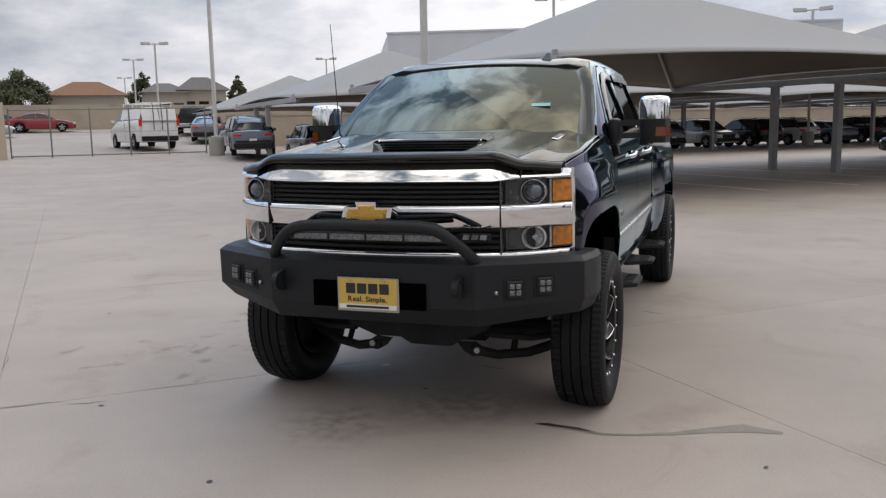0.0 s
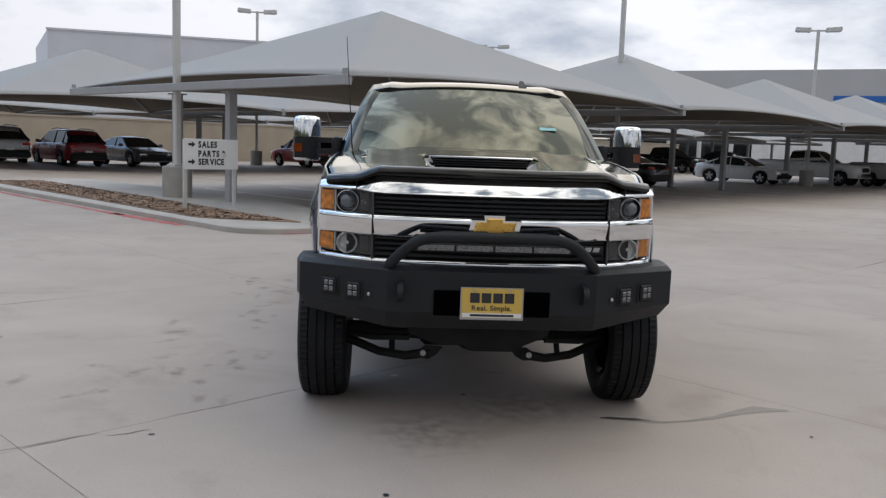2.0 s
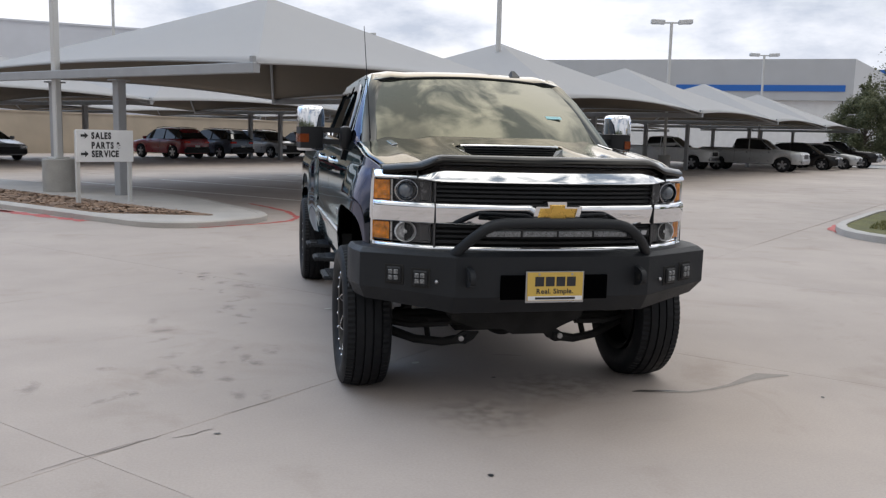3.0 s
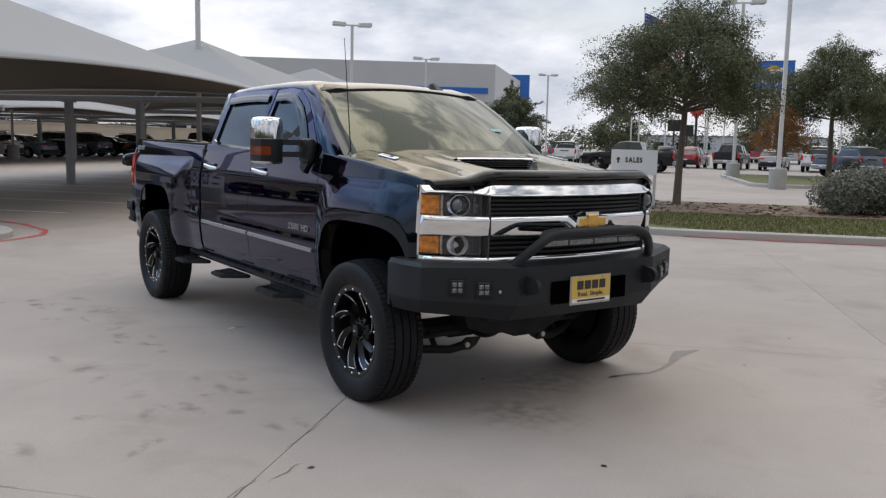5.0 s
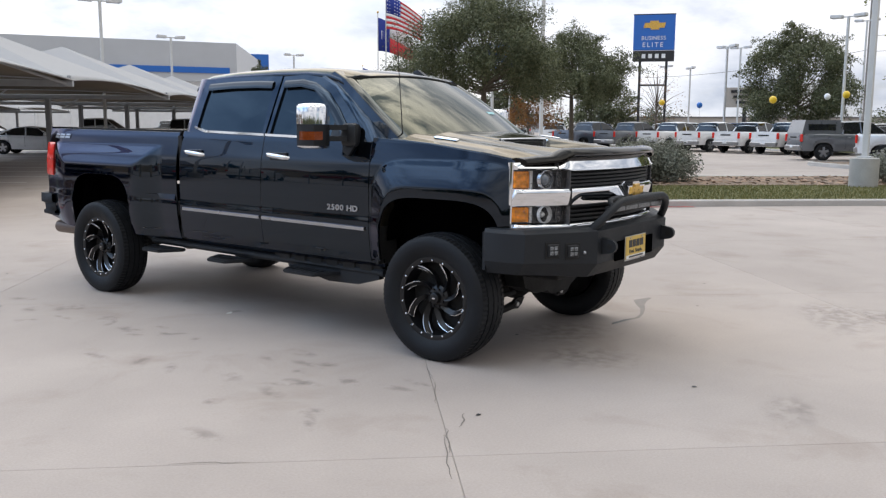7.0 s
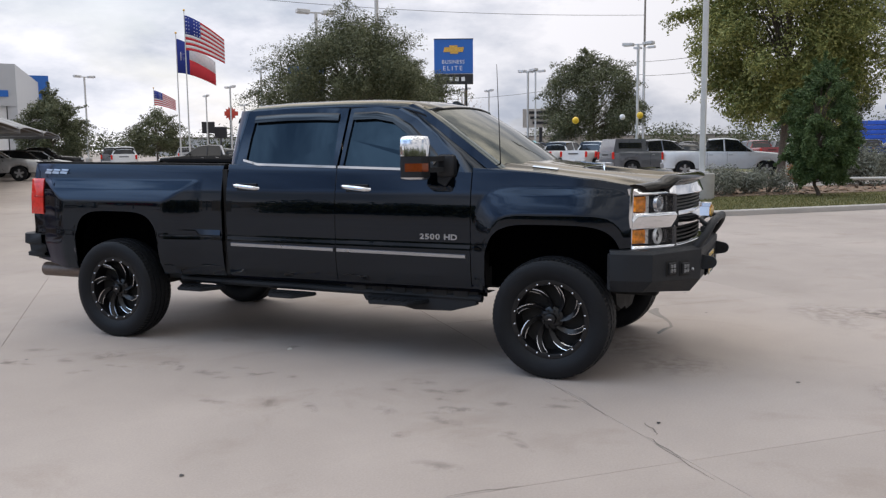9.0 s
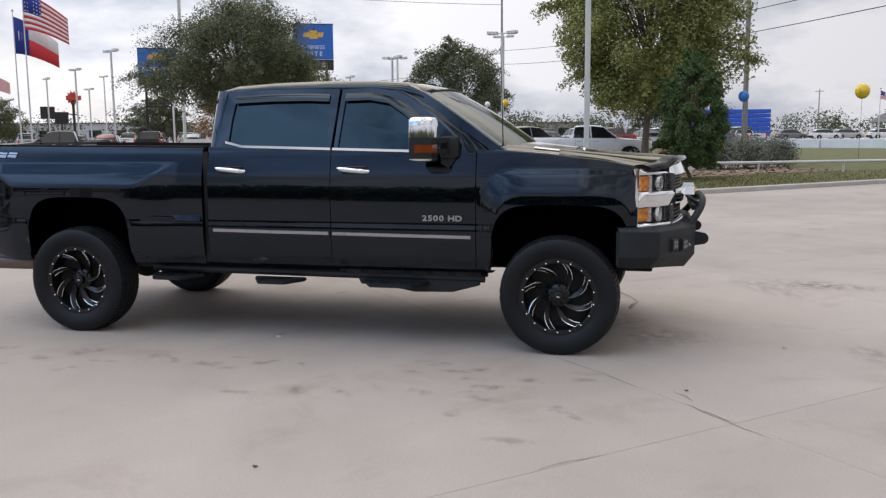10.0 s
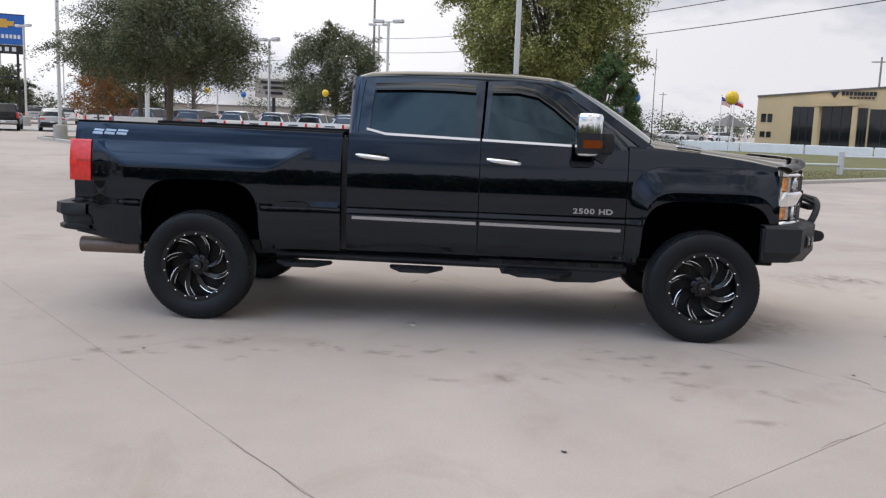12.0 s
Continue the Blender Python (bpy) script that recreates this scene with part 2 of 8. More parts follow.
def soft_stain(name, color, strength):
    """A stain that fades out to its rim, uneven inside."""
    m = bpy.data.materials.new(name)
    m.use_nodes = True
    t = m.node_tree
    b = t.nodes["Principled BSDF"]
    b.inputs["Base Color"].default_value = (*color, 1)
    b.inputs["Roughness"].default_value = 0.75
    co = t.nodes.new("ShaderNodeTexCoord")
    mp = t.nodes.new("ShaderNodeMapping")
    mp.inputs["Location"].default_value = (-1, -1, 0)
    mp.inputs["Scale"].default_value = (2, 2, 0)
    t.links.new(co.outputs["Generated"], mp.inputs["Vector"])
    ln = t.nodes.new("ShaderNodeVectorMath")
    ln.operation = "LENGTH"
    t.links.new(mp.outputs["Vector"], ln.inputs[0])
    fade = t.nodes.new("ShaderNodeMapRange")
    fade.interpolation_type = "SMOOTHSTEP"
    fade.inputs["From Min"].default_value, fade.inputs["From Max"].default_value = 0.9, 0.15
    t.links.new(ln.outputs["Value"], fade.inputs["Value"])
    geo = t.nodes.new("ShaderNodeNewGeometry")
    n = t.nodes.new("ShaderNodeTexNoise")
    n.inputs["Scale"].default_value, n.inputs["Detail"].default_value = 11.0, 6
    t.links.new(geo.outputs["Position"], n.inputs["Vector"])
    rag = t.nodes.new("ShaderNodeMapRange")
    rag.inputs["From Min"].default_value, rag.inputs["From Max"].default_value = 0.40, 0.62
    rag.inputs["To Max"].default_value = strength
    t.links.new(n.outputs["Fac"], rag.inputs["Value"])
    mul = t.nodes.new("ShaderNodeMath")
    mul.operation = "MULTIPLY"
    t.links.new(fade.outputs["Result"], mul.inputs[0])
    t.links.new(rag.outputs["Result"], mul.inputs[1])
    tr = t.nodes.new("ShaderNodeBsdfTransparent")
    mx = t.nodes.new("ShaderNodeMixShader")
    t.links.new(mul.outputs["Value"], mx.inputs["Fac"])
    t.links.new(tr.outputs["BSDF"], mx.inputs[1])
    t.links.new(b.outputs["BSDF"], mx.inputs[2])
    t.links.new(mx.outputs["Shader"], t.nodes["Material Output"].inputs["Surface"])
    return m


def glass_material(name, color, rough=0.02, alpha_mix=0.25, spec=0.5, ior=1.5, sheen=(1, 1, 1)):
    """Tinted vehicle glass: a mirror-like skin over a see-through tint."""
    m = bpy.data.materials.new(name)
    m.use_nodes = True
    t = m.node_tree
    b = t.nodes["Principled BSDF"]
    b.inputs["Base Color"].default_value = (*color, 1)
    b.inputs["Roughness"].default_value = rough
    b.inputs["IOR"].default_value = ior
    b.inputs["Specular IOR Level"].default_value = spec
    b.inputs["Specular Tint"].default_value = (*sheen, 1)
    tr = t.nodes.new("ShaderNodeBsdfTransparent")
    tr.inputs["Color"].default_value = (*[min(1, c * 1.6 + 0.15) for c in color], 1)
    mx = t.nodes.new("ShaderNodeMixShader")
    mx.inputs["Fac"].default_value = alpha_mix
    t.links.new(b.outputs["BSDF"], mx.inputs[1])
    t.links.new(tr.outputs["BSDF"], mx.inputs[2])
    t.links.new(mx.outputs["Shader"], t.nodes["Material Output"].inputs["Surface"])
    return m


CONCRETE = concrete_material()
CURB = material("curb_concrete", (0.42, 0.395, 0.37), 0.8, vary=0.15, scale=1.5, bump=0.3)
PIER = material("pier_concrete", (0.36, 0.35, 0.33), 0.8, vary=0.15, scale=3, bump=0.3)
RED_PAINT = material("red_curb_paint", (0.42, 0.09, 0.08), 0.7, vary=0.35, scale=5, bump=0.2)
LINE_PAINT = material("line_paint", (0.72, 0.71, 0.68), 0.7, vary=0.2, scale=8)
OIL = material("oil_stain", (0.20, 0.175, 0.155), 0.6, vary=0.3, scale=7)
CRACK = material("crack_dirt", (0.16, 0.14, 0.125), 0.9, vary=0.3, scale=20)
MULCH = material("mulch", (0.23, 0.15, 0.10), 0.95, vary=0.5, scale=9, bump=1.0, bump_scale=30)
CHIP = material("wood_chip", (0.30, 0.205, 0.145), 0.9, vary=0.5, scale=3)
GRASS = material("lawn", (0.120, 0.120, 0.045), 0.95, vary=0.35, scale=2.2, bump=0.8, bump_scale=70)
BLADE = leaf_material("grass_blade", (0.075, 0.090, 0.026), (0.23, 0.205, 0.085))
SOIL = material("bed_soil", (0.20, 0.145, 0.105), 0.95, vary=0.4, scale=5, bump=0.8, bump_scale=25)
WALL = material("tan_wall", (0.45, 0.385, 0.305), 0.85, vary=0.12, scale=0.8, bump=0.2)
# brown underside of the cloth, the shade beneath also put into its colour
FABRIC_UNDER_SHADED = material("fabric_underside_shaded", (0.215, 0.185, 0.148), 0.9, vary=0.06, scale=0.6, bump=0.15, bump_scale=120, spec=0.2)
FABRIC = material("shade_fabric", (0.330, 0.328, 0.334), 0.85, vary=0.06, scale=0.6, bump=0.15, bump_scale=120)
STEEL = material("grey_painted_steel", (0.33, 0.34, 0.355), 0.5, vary=0.1, scale=3)
POLE = material("light_pole_paint", (0.55, 0.55, 0.54), 0.5, vary=0.08, scale=2)
LAMPBOX = material("lamp_head", (0.58, 0.58, 0.58), 0.5)
def sky_toned_paint(name, color, sky_tan):
    """Dark metallic paint under clear coat; flat parts carry a painted, streaky tan sky reflection."""
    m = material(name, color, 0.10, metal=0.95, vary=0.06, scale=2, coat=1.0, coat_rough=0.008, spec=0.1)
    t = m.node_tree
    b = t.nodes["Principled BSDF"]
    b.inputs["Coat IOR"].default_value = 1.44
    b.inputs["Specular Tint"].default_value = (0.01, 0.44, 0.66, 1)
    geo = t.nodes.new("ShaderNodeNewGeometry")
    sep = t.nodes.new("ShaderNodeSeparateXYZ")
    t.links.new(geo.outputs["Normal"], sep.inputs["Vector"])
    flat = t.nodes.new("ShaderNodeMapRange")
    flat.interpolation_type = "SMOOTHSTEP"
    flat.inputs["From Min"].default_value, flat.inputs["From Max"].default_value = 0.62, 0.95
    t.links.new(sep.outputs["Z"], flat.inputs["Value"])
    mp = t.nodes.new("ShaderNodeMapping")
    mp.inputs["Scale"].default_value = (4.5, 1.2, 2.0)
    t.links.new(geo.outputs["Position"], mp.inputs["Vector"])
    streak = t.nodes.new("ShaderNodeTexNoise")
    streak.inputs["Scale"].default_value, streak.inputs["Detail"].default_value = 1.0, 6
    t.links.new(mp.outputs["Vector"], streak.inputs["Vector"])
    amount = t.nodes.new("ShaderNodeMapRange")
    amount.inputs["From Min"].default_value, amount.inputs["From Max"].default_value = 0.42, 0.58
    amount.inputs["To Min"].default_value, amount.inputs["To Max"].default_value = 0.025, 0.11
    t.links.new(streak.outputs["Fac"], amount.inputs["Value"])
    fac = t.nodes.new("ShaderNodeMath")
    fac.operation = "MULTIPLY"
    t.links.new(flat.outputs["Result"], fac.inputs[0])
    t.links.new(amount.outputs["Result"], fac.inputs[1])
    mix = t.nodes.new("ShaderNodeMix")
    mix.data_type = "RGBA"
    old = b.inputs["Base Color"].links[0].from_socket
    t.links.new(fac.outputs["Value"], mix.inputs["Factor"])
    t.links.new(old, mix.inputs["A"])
    mix.inputs["B"].default_value = (*sky_tan, 1)
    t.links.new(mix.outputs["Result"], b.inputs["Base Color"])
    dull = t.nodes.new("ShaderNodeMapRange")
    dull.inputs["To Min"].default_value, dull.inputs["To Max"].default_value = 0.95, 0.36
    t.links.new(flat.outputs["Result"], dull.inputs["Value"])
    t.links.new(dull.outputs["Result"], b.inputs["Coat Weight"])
    # warm edge tint on flat parts, the sky's reflection set by colour
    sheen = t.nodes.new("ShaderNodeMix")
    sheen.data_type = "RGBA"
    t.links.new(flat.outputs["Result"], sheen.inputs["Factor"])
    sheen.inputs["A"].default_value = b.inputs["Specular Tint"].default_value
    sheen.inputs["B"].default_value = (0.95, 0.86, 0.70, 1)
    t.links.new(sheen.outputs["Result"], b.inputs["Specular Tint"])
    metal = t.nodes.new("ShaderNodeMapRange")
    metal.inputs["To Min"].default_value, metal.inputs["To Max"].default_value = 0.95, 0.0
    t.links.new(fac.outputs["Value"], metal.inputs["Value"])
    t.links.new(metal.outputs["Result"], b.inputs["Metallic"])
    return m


# navy paint with the tan of the mirrored sky painted on its upper faces
PAINT = sky_toned_paint("truck_paint", (0.0034, 0.0086, 0.0174), (0.47, 0.385, 0.28))
BLACK = material("black_plastic", (0.0095, 0.0105, 0.0125), 0.46, vary=0.15, scale=12, bump=0.1, bump_scale=300, spec=0.34)
SMOKED = material("smoked_plastic", (0.004, 0.0045, 0.005), 0.05, vary=0.1, scale=12, spec=0.5)
POWDER = material("powder_coated_steel", (0.0098, 0.0118, 0.0150), 0.55, vary=0.15, scale=7, bump=0.25, bump_scale=420, spec=0.35)
RUBBER = material("tyre_rubber", (0.0085, 0.0095, 0.0115), 0.55, vary=0.25, scale=9, bump=0.12, bump_scale=200, spec=0.22)
WHEEL = material("gloss_black_rim", (0.006, 0.006, 0.007), 0.35, vary=0.1, coat=0.15, spec=0.3)
MILLED = material("milled_aluminium", (0.72, 0.73, 0.75), 0.2, metal=1.0, vary=0.08)
CHROME = material("chrome", (0.80, 0.81, 0.83), 0.05, metal=1.0, vary=0.03, scale=3)
SATIN = material("satin_trim", (0.42, 0.43, 0.45), 0.3, metal=1.0, vary=0.05)
RAILCAP = material("matt_rail_plastic", (0.012, 0.012, 0.013), 0.85, vary=0.15, scale=12, spec=0.08)
# near-black without gloss: shade of recesses and wheel wells put into the colour
SHADE_BLACK = material("recess_shade", (0.0015, 0.0015, 0.0018), 0.95, spec=0.0)
STEELPIPE = material("exhaust_steel", (0.17, 0.135, 0.115), 0.48, metal=0.75, vary=0.2, scale=8)
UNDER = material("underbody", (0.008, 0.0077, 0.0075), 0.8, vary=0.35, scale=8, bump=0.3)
SILVERPART = material("bare_suspension_metal", (0.42, 0.42, 0.42), 0.45, metal=0.7, vary=0.2)
DARKAMBER = material("dark_amber_lens", (0.17, 0.032, 0.004), 0.12, vary=0.2, scale=50, coat=0.5)
AMBER = material("amber_lens", (0.90, 0.29, 0.012), 0.12, vary=0.55, scale=34, coat=0.6, bump=0.5, bump_scale=120)
REDLENS = material("red_lens", (0.68, 0.030, 0.020), 0.14, vary=0.2, scale=30, coat=0.2)
LENS = glass_material("clear_lens", (0.06, 0.06, 0.065), 0.03, 0.80)
LENS.node_tree.nodes["Transparent BSDF"].inputs["Color"].default_value = (0.97, 0.97, 0.97, 1)
REFLECT = material("lamp_reflector", (0.78, 0.79, 0.80), 0.30, metal=1.0, vary=0.3, scale=60)
RINGMETAL = material("lamp_ring_metal", (0.50, 0.51, 0.53), 0.18, metal=1.0, vary=0.25, scale=50)
FACETS = material("faceted_reflector", (0.80, 0.80, 0.80), 0.32, metal=1.0, vary=0.15, scale=70, bump=1.0, bump_scale=110)
PROJECTOR = material("projector_glass", (0.055, 0.072, 0.095), 0.03, vary=0.1, coat=1.0, spec=0.9)
LAMPDARK = material("lamp_housing", (0.10, 0.10, 0.105), 0.25, metal=0.6, vary=0.3, scale=20)
LED = material("led_cell", (0.20, 0.21, 0.22), 0.3, metal=0.7, vary=0.6, scale=120)
GOLD = material("gold_emblem", (0.66, 0.40, 0.09), 0.28, metal=0.55, vary=0.12, scale=30)
PLATE = material("yellow_plate", (0.62, 0.42, 0.09), 0.5, vary=0.05)
WHITEPL = material("white_panel", (0.74, 0.75, 0.76), 0.45, vary=0.06, scale=2)
INK = material("black_lettering", (0.02, 0.021, 0.025), 0.5)
WSHIELD = glass_material("windshield_glass", (0.030, 0.034, 0.026), 0.012, 0.16, spec=0.75, ior=1.66, sheen=(0.97, 0.95, 0.68))
TINT = glass_material("tinted_side_glass", (0.003, 0.0045, 0.0065), 0.012, 0.06, spec=0.5, ior=1.50, sheen=(0.58, 0.84, 1.0))
TINT.node_tree.nodes["Transparent BSDF"].inputs["Color"].default_value = (0.10, 0.11, 0.12, 1)
CARGLASS = material("car_glass", (0.012, 0.014, 0.016), 0.05, vary=0.1, coat=0.5)
INTERIOR = material("cab_interior", (0.10, 0.082, 0.062), 0.8, vary=0.2, scale=8)
STICKER = material("teal_sticker", (0.28, 0.55, 0.58), 0.5)
BARK = material("bark", (0.13, 0.105, 0.085), 0.9, vary=0.35, scale=14, bump=0.8, bump_scale=30)
LEAF_OAK = leaf_material("oak_leaf", (0.056, 0.070, 0.036), (0.195, 0.205, 0.115))
LEAF_PEAR = leaf_material("pear_leaf", (0.105, 0.140, 0.042), (0.37, 0.36, 0.125))
LEAF_CONIFER = leaf_material("conifer_leaf", (0.042, 0.080, 0.030), (0.140, 0.205, 0.075))
LEAF_HEDGE = leaf_material("sage_leaf", (0.100, 0.112, 0.084), (0.285, 0.292, 0.240))
LEAF_FAR = leaf_material("far_leaf", (0.04, 0.055, 0.03), (0.11, 0.12, 0.06))
LEAF_AUTUMN = leaf_material("autumn_leaf", (0.20, 0.085, 0.03), (0.34, 0.17, 0.06))
PANEL_PALE = material("pale_panel", (0.62, 0.65, 0.71), 0.45, vary=0.05, scale=0.4)
PANEL_GREY = material("metal_panel", (0.47, 0.485, 0.51), 0.45, vary=0.05, scale=0.4)
BLUE = material("sign_blue", (0.015, 0.13, 0.48), 0.35, vary=0.06)
SIGN_BLACK = material("sign_black", (0.015, 0.016, 0.02), 0.4)
TAN_STUCCO = material("tan_stucco", (0.60, 0.45, 0.27), 0.85, vary=0.08, scale=0.7)
BRICKROOF = material("shingle_roof", (0.24, 0.125, 0.07), 0.9, vary=0.2, scale=3)
GREYROOF = material("grey_shingle", (0.15, 0.14, 0.135), 0.9, vary=0.2, scale=3)
HOUSEWALL = material("house_wall", (0.40, 0.36, 0.32), 0.85, vary=0.1)
FENCE = material("galvanised_fence", (0.22, 0.22, 0.22), 0.5, metal=0.4)
FLAG_RED = material("flag_red", (0.55, 0.035, 0.045), 0.8)
FLAG_WHITE = material("flag_white", (0.75, 0.75, 0.76), 0.8)
FLAG_BLUE = material("flag_blue", (0.018, 0.040, 0.26), 0.8)
YELLOW = material("yellow_balloon", (0.80, 0.52, 0.03), 0.3)
BLUEBALL = material("blue_balloon", (0.03, 0.16, 0.50), 0.3)
WHITEBALL = material("white_balloon", (0.75, 0.76, 0.78), 0.3)
CABLE = material("overhead_cable", (0.03, 0.03, 0.03), 0.6)
WOODPOLE = material("grey_timber_pole", (0.24, 0.22, 0.20), 0.9, vary=0.3, scale=6)
REDSIGN = material("red_sign", (0.50, 0.05, 0.03), 0.4)
TRUCKBLUE = material("blue_trailer", (0.02, 0.10, 0.55), 0.4)
ROAD = material("far_road", (0.33, 0.32, 0.31), 0.85, vary=0.12, scale=0.3)


# ---- mesh helpers ----
def mesh_object(name, bm, mat, parent=None, label="", smooth=True, angle=35):
    bmesh.ops.recalc_face_normals(bm, faces=bm.faces[:])
    me = bpy.data.meshes.new(name)
    bm.to_mesh(me)
    bm.free()
    me.materials.append(mat)
    if smooth:
        me.shade_smooth()
        if angle < 180:
            me.set_sharp_from_angle(angle=radians(angle))
    ob = new(name, me)
    if parent:
        ob.parent = parent
    if label:
        ob["label"] = label
    return ob


def part(name, bm, mat, parent=None, label="", smooth=True, angle=35):
    return mesh_object(name, bm, mat, parent, label, smooth, angle)


def raw_mesh(name, verts, faces, mat, parent=None, label="", smooth=False):
    me = bpy.data.meshes.new(name)
    me.from_pydata(verts, [], faces)
    me.materials.append(mat)
    if smooth:
        me.shade_smooth()
    ob = new(name, me)
    if parent:
        ob.parent = parent
    if label:
        ob["label"] = label
    return ob


def thing(name, label, category, group="", m=None, kind=""):
    ob = new(name)
    ob.empty_display_size = 0.2
    tagged(ob, label, category, group, kind)
    if m is not None:
        ob.matrix_world = m
    return ob


def box(bm, c, s, rot=None, bev=0.0, seg=1):
    m = Matrix.Translation(c) @ (rot.to_4x4() if rot is not None else Matrix.Identity(4)) @ Matrix.Diagonal((*s, 1))
    r = bmesh.ops.create_cube(bm, size=1, matrix=m)
    if bev:
        edges = list({e for v in r["verts"] for e in v.link_edges})
        bmesh.ops.bevel(bm, geom=edges, offset=bev, segments=seg, affect="EDGES", profile=0.5)
    return bm


def new_box(c, s, rot=None, bev=0.0, seg=1):
    return box(bmesh.new(), c, s, rot, bev, seg)


def tube(bm, pts, r, n=10, cap=True):
    """A round bar along a line of points; r may be a list, one radius a point."""
    pts = [Vector(p) for p in pts]
    rs = r if isinstance(r, (list, tuple)) else [r] * len(pts)
    rings, side = [], None
    for i, p in enumerate(pts):
        d = (pts[min(i + 1, len(pts) - 1)] - pts[max(i - 1, 0)]).normalized()
        if side is None:
            side = d.orthogonal().normalized()
        side = (side - d * side.dot(d)).normalized()
        up = d.cross(side)
        rings.append([bm.verts.new(p + rs[i] * (math.cos(a) * side + math.sin(a) * up)) for a in (2 * math.pi * k / n for k in range(n))])
    for a, b in zip(rings, rings[1:]):
        for k in range(n):
            bm.faces.new((a[k], a[(k + 1) % n], b[(k + 1) % n], b[k]))
    if cap:
        bm.faces.new(rings[0][::-1])
        bm.faces.new(rings[-1])
    return bm


def loft(bm, rings, closed=False, cap=False):
    rows = [[bm.verts.new(p) for p in ring] for ring in rings]
    n = len(rows[0])
    for a, b in zip(rows, rows[1:]):
        for k in range(n if closed else n - 1):
            bm.faces.new((a[k], a[(k + 1) % n], b[(k + 1) % n], b[k]))
    if cap:
        bm.faces.new(rows[0][::-1])
        bm.faces.new(rows[-1])
    return bm


def prism(bm, outline, h0, h1, place):
    """A flat outline given depth; place(a, b, h) gives the point in space."""
    lo = [bm.verts.new(place(a, b, h0)) for a, b in outline]
    hi = [bm.verts.new(place(a, b, h1)) for a, b in outline]
    bm.faces.new(lo[::-1])
    bm.faces.new(hi)
    n = len(lo)
    for k in range(n):
        bm.faces.new((lo[k], lo[(k + 1) % n], hi[(k + 1) % n], hi[k]))
    return bm


def smoothstep(a, b, x):
    t = min(1, max(0, (x - a) / (b - a)))
    return t * t * (3 - 2 * t)


def lerp_table(table, x):
    if x <= table[0][0]:
        return table[0][1]
    for (a, va), (b, vb) in zip(table, table[1:]):
        if x <= b:
            return va + (vb - va) * (x - a) / (b - a)
    return table[-1][1]


def text_part(name, words, size, m, mat, parent, depth=0.002, align="LEFT", stretch=1.0, bold=0.0):
    cu = bpy.data.curves.new(name, "FONT")
    cu.body, cu.size, cu.extrude, cu.align_x, cu.offset = words, size, depth, align, bold
    tmp = bpy.data.objects.new(name + "_source", cu)
    scene.collection.objects.link(tmp)
    bpy.context.view_layer.update()
    me = bpy.data.meshes.new_from_object(tmp.evaluated_get(bpy.context.evaluated_depsgraph_get()))
    bpy.data.objects.remove(tmp)
    me.materials.clear()
    me.materials.append(mat)
    me.transform(m @ Matrix.Diagonal((stretch, 1, 1, 1)))
    ob = new(name, me)
    if parent:
        ob.parent = parent
    return ob


# The lot's own axes: U runs along the row of shade canopies, V across it.
U, V = Vector((0.735, 0.678, 0)), Vector((-0.678, 0.735, 0))


def uv(u, v, z=0.0):
    p = U * u + V * v
    return Vector((p.x, p.y, z))


def rise(x, y):
    """The lot climbs gently towards the gate."""
    s_, q = -0.55 * x + 0.835 * y, 0.835 * x + 0.55 * y
    return (0.034 * min(max(s_ - 22, 0), 20) + 0.043 * min(max(s_ - 42, 0), 28)) * (1 - smoothstep(0, 4, q))


def letters(name, words, size, m, mat, parent, depth=0.002, stretch=1.0, bold=0.0, centre=False, gap=0.10):
    """Raised lettering, each letter a piece of its own."""
    made, at = [], 0.0
    for ch in words:
        if ch == " ":
            at += size * 0.34 * stretch
            continue
        ob = text_part(name, ch, size, Matrix.Identity(4), mat, parent, depth, stretch=stretch, bold=bold)
        xs = [v.co.x for v in ob.data.vertices]
        made.append((ob, at - min(xs)))
        at += max(xs) - min(xs) + gap * size * stretch
    for ob, x in made:
        ob.data.transform(m @ Matrix.Translation((x - (at / 2 if centre else 0), 0, 0)))
    return at


SCUFF = soft_stain("tyre_scuff", (0.17, 0.145, 0.125), 0.26)
DRIP = soft_stain("wide_stain", (0.16, 0.135, 0.115), 0.22)
PALE = material("pale_leaf", (0.55, 0.53, 0.47), 0.8)


# ---- the lot: ground, islands, canopies ----
near = [-100 + 5 * k for k in range(41)]
axis = [-1500, -700, -320, -170] + near + [170, 320, 700, 1500]
bm = bmesh.new()
loft(bm, [[(x, y, rise(x, y) - 0.006) for y in axis] for x in axis])
ground = tagged(mesh_object("ground", bm, CONCRETE, angle=180), "pale grey concrete lot running to the horizon", "ground", kind="structure")


def strip(outline, z0, z1):
    """A raised bed with the given outline (u, v), from z0 up to z1."""
    return prism(bmesh.new(), outline, z0, z1, lambda a, b, h: uv(a, b, h))


def rounded(outline, r, n=6):
    out, m = [], len(outline)
    for k in range(m):
        p, a, b = Vector(outline[k]), Vector(outline[k - 1]), Vector(outline[(k + 1) % m])
        d0, d1 = (a - p).normalized(), (b - p).normalized()
        rr = min(r, 0.45 * (a - p).length, 0.45 * (b - p).length)
        for i in range(n + 1):
            f = i / n
            q = (p + d0 * rr) * (1 - f) ** 2 + p * 2 * f * (1 - f) + (p + d1 * rr) * f * f
            out.append((q.x, q.y))
    return out


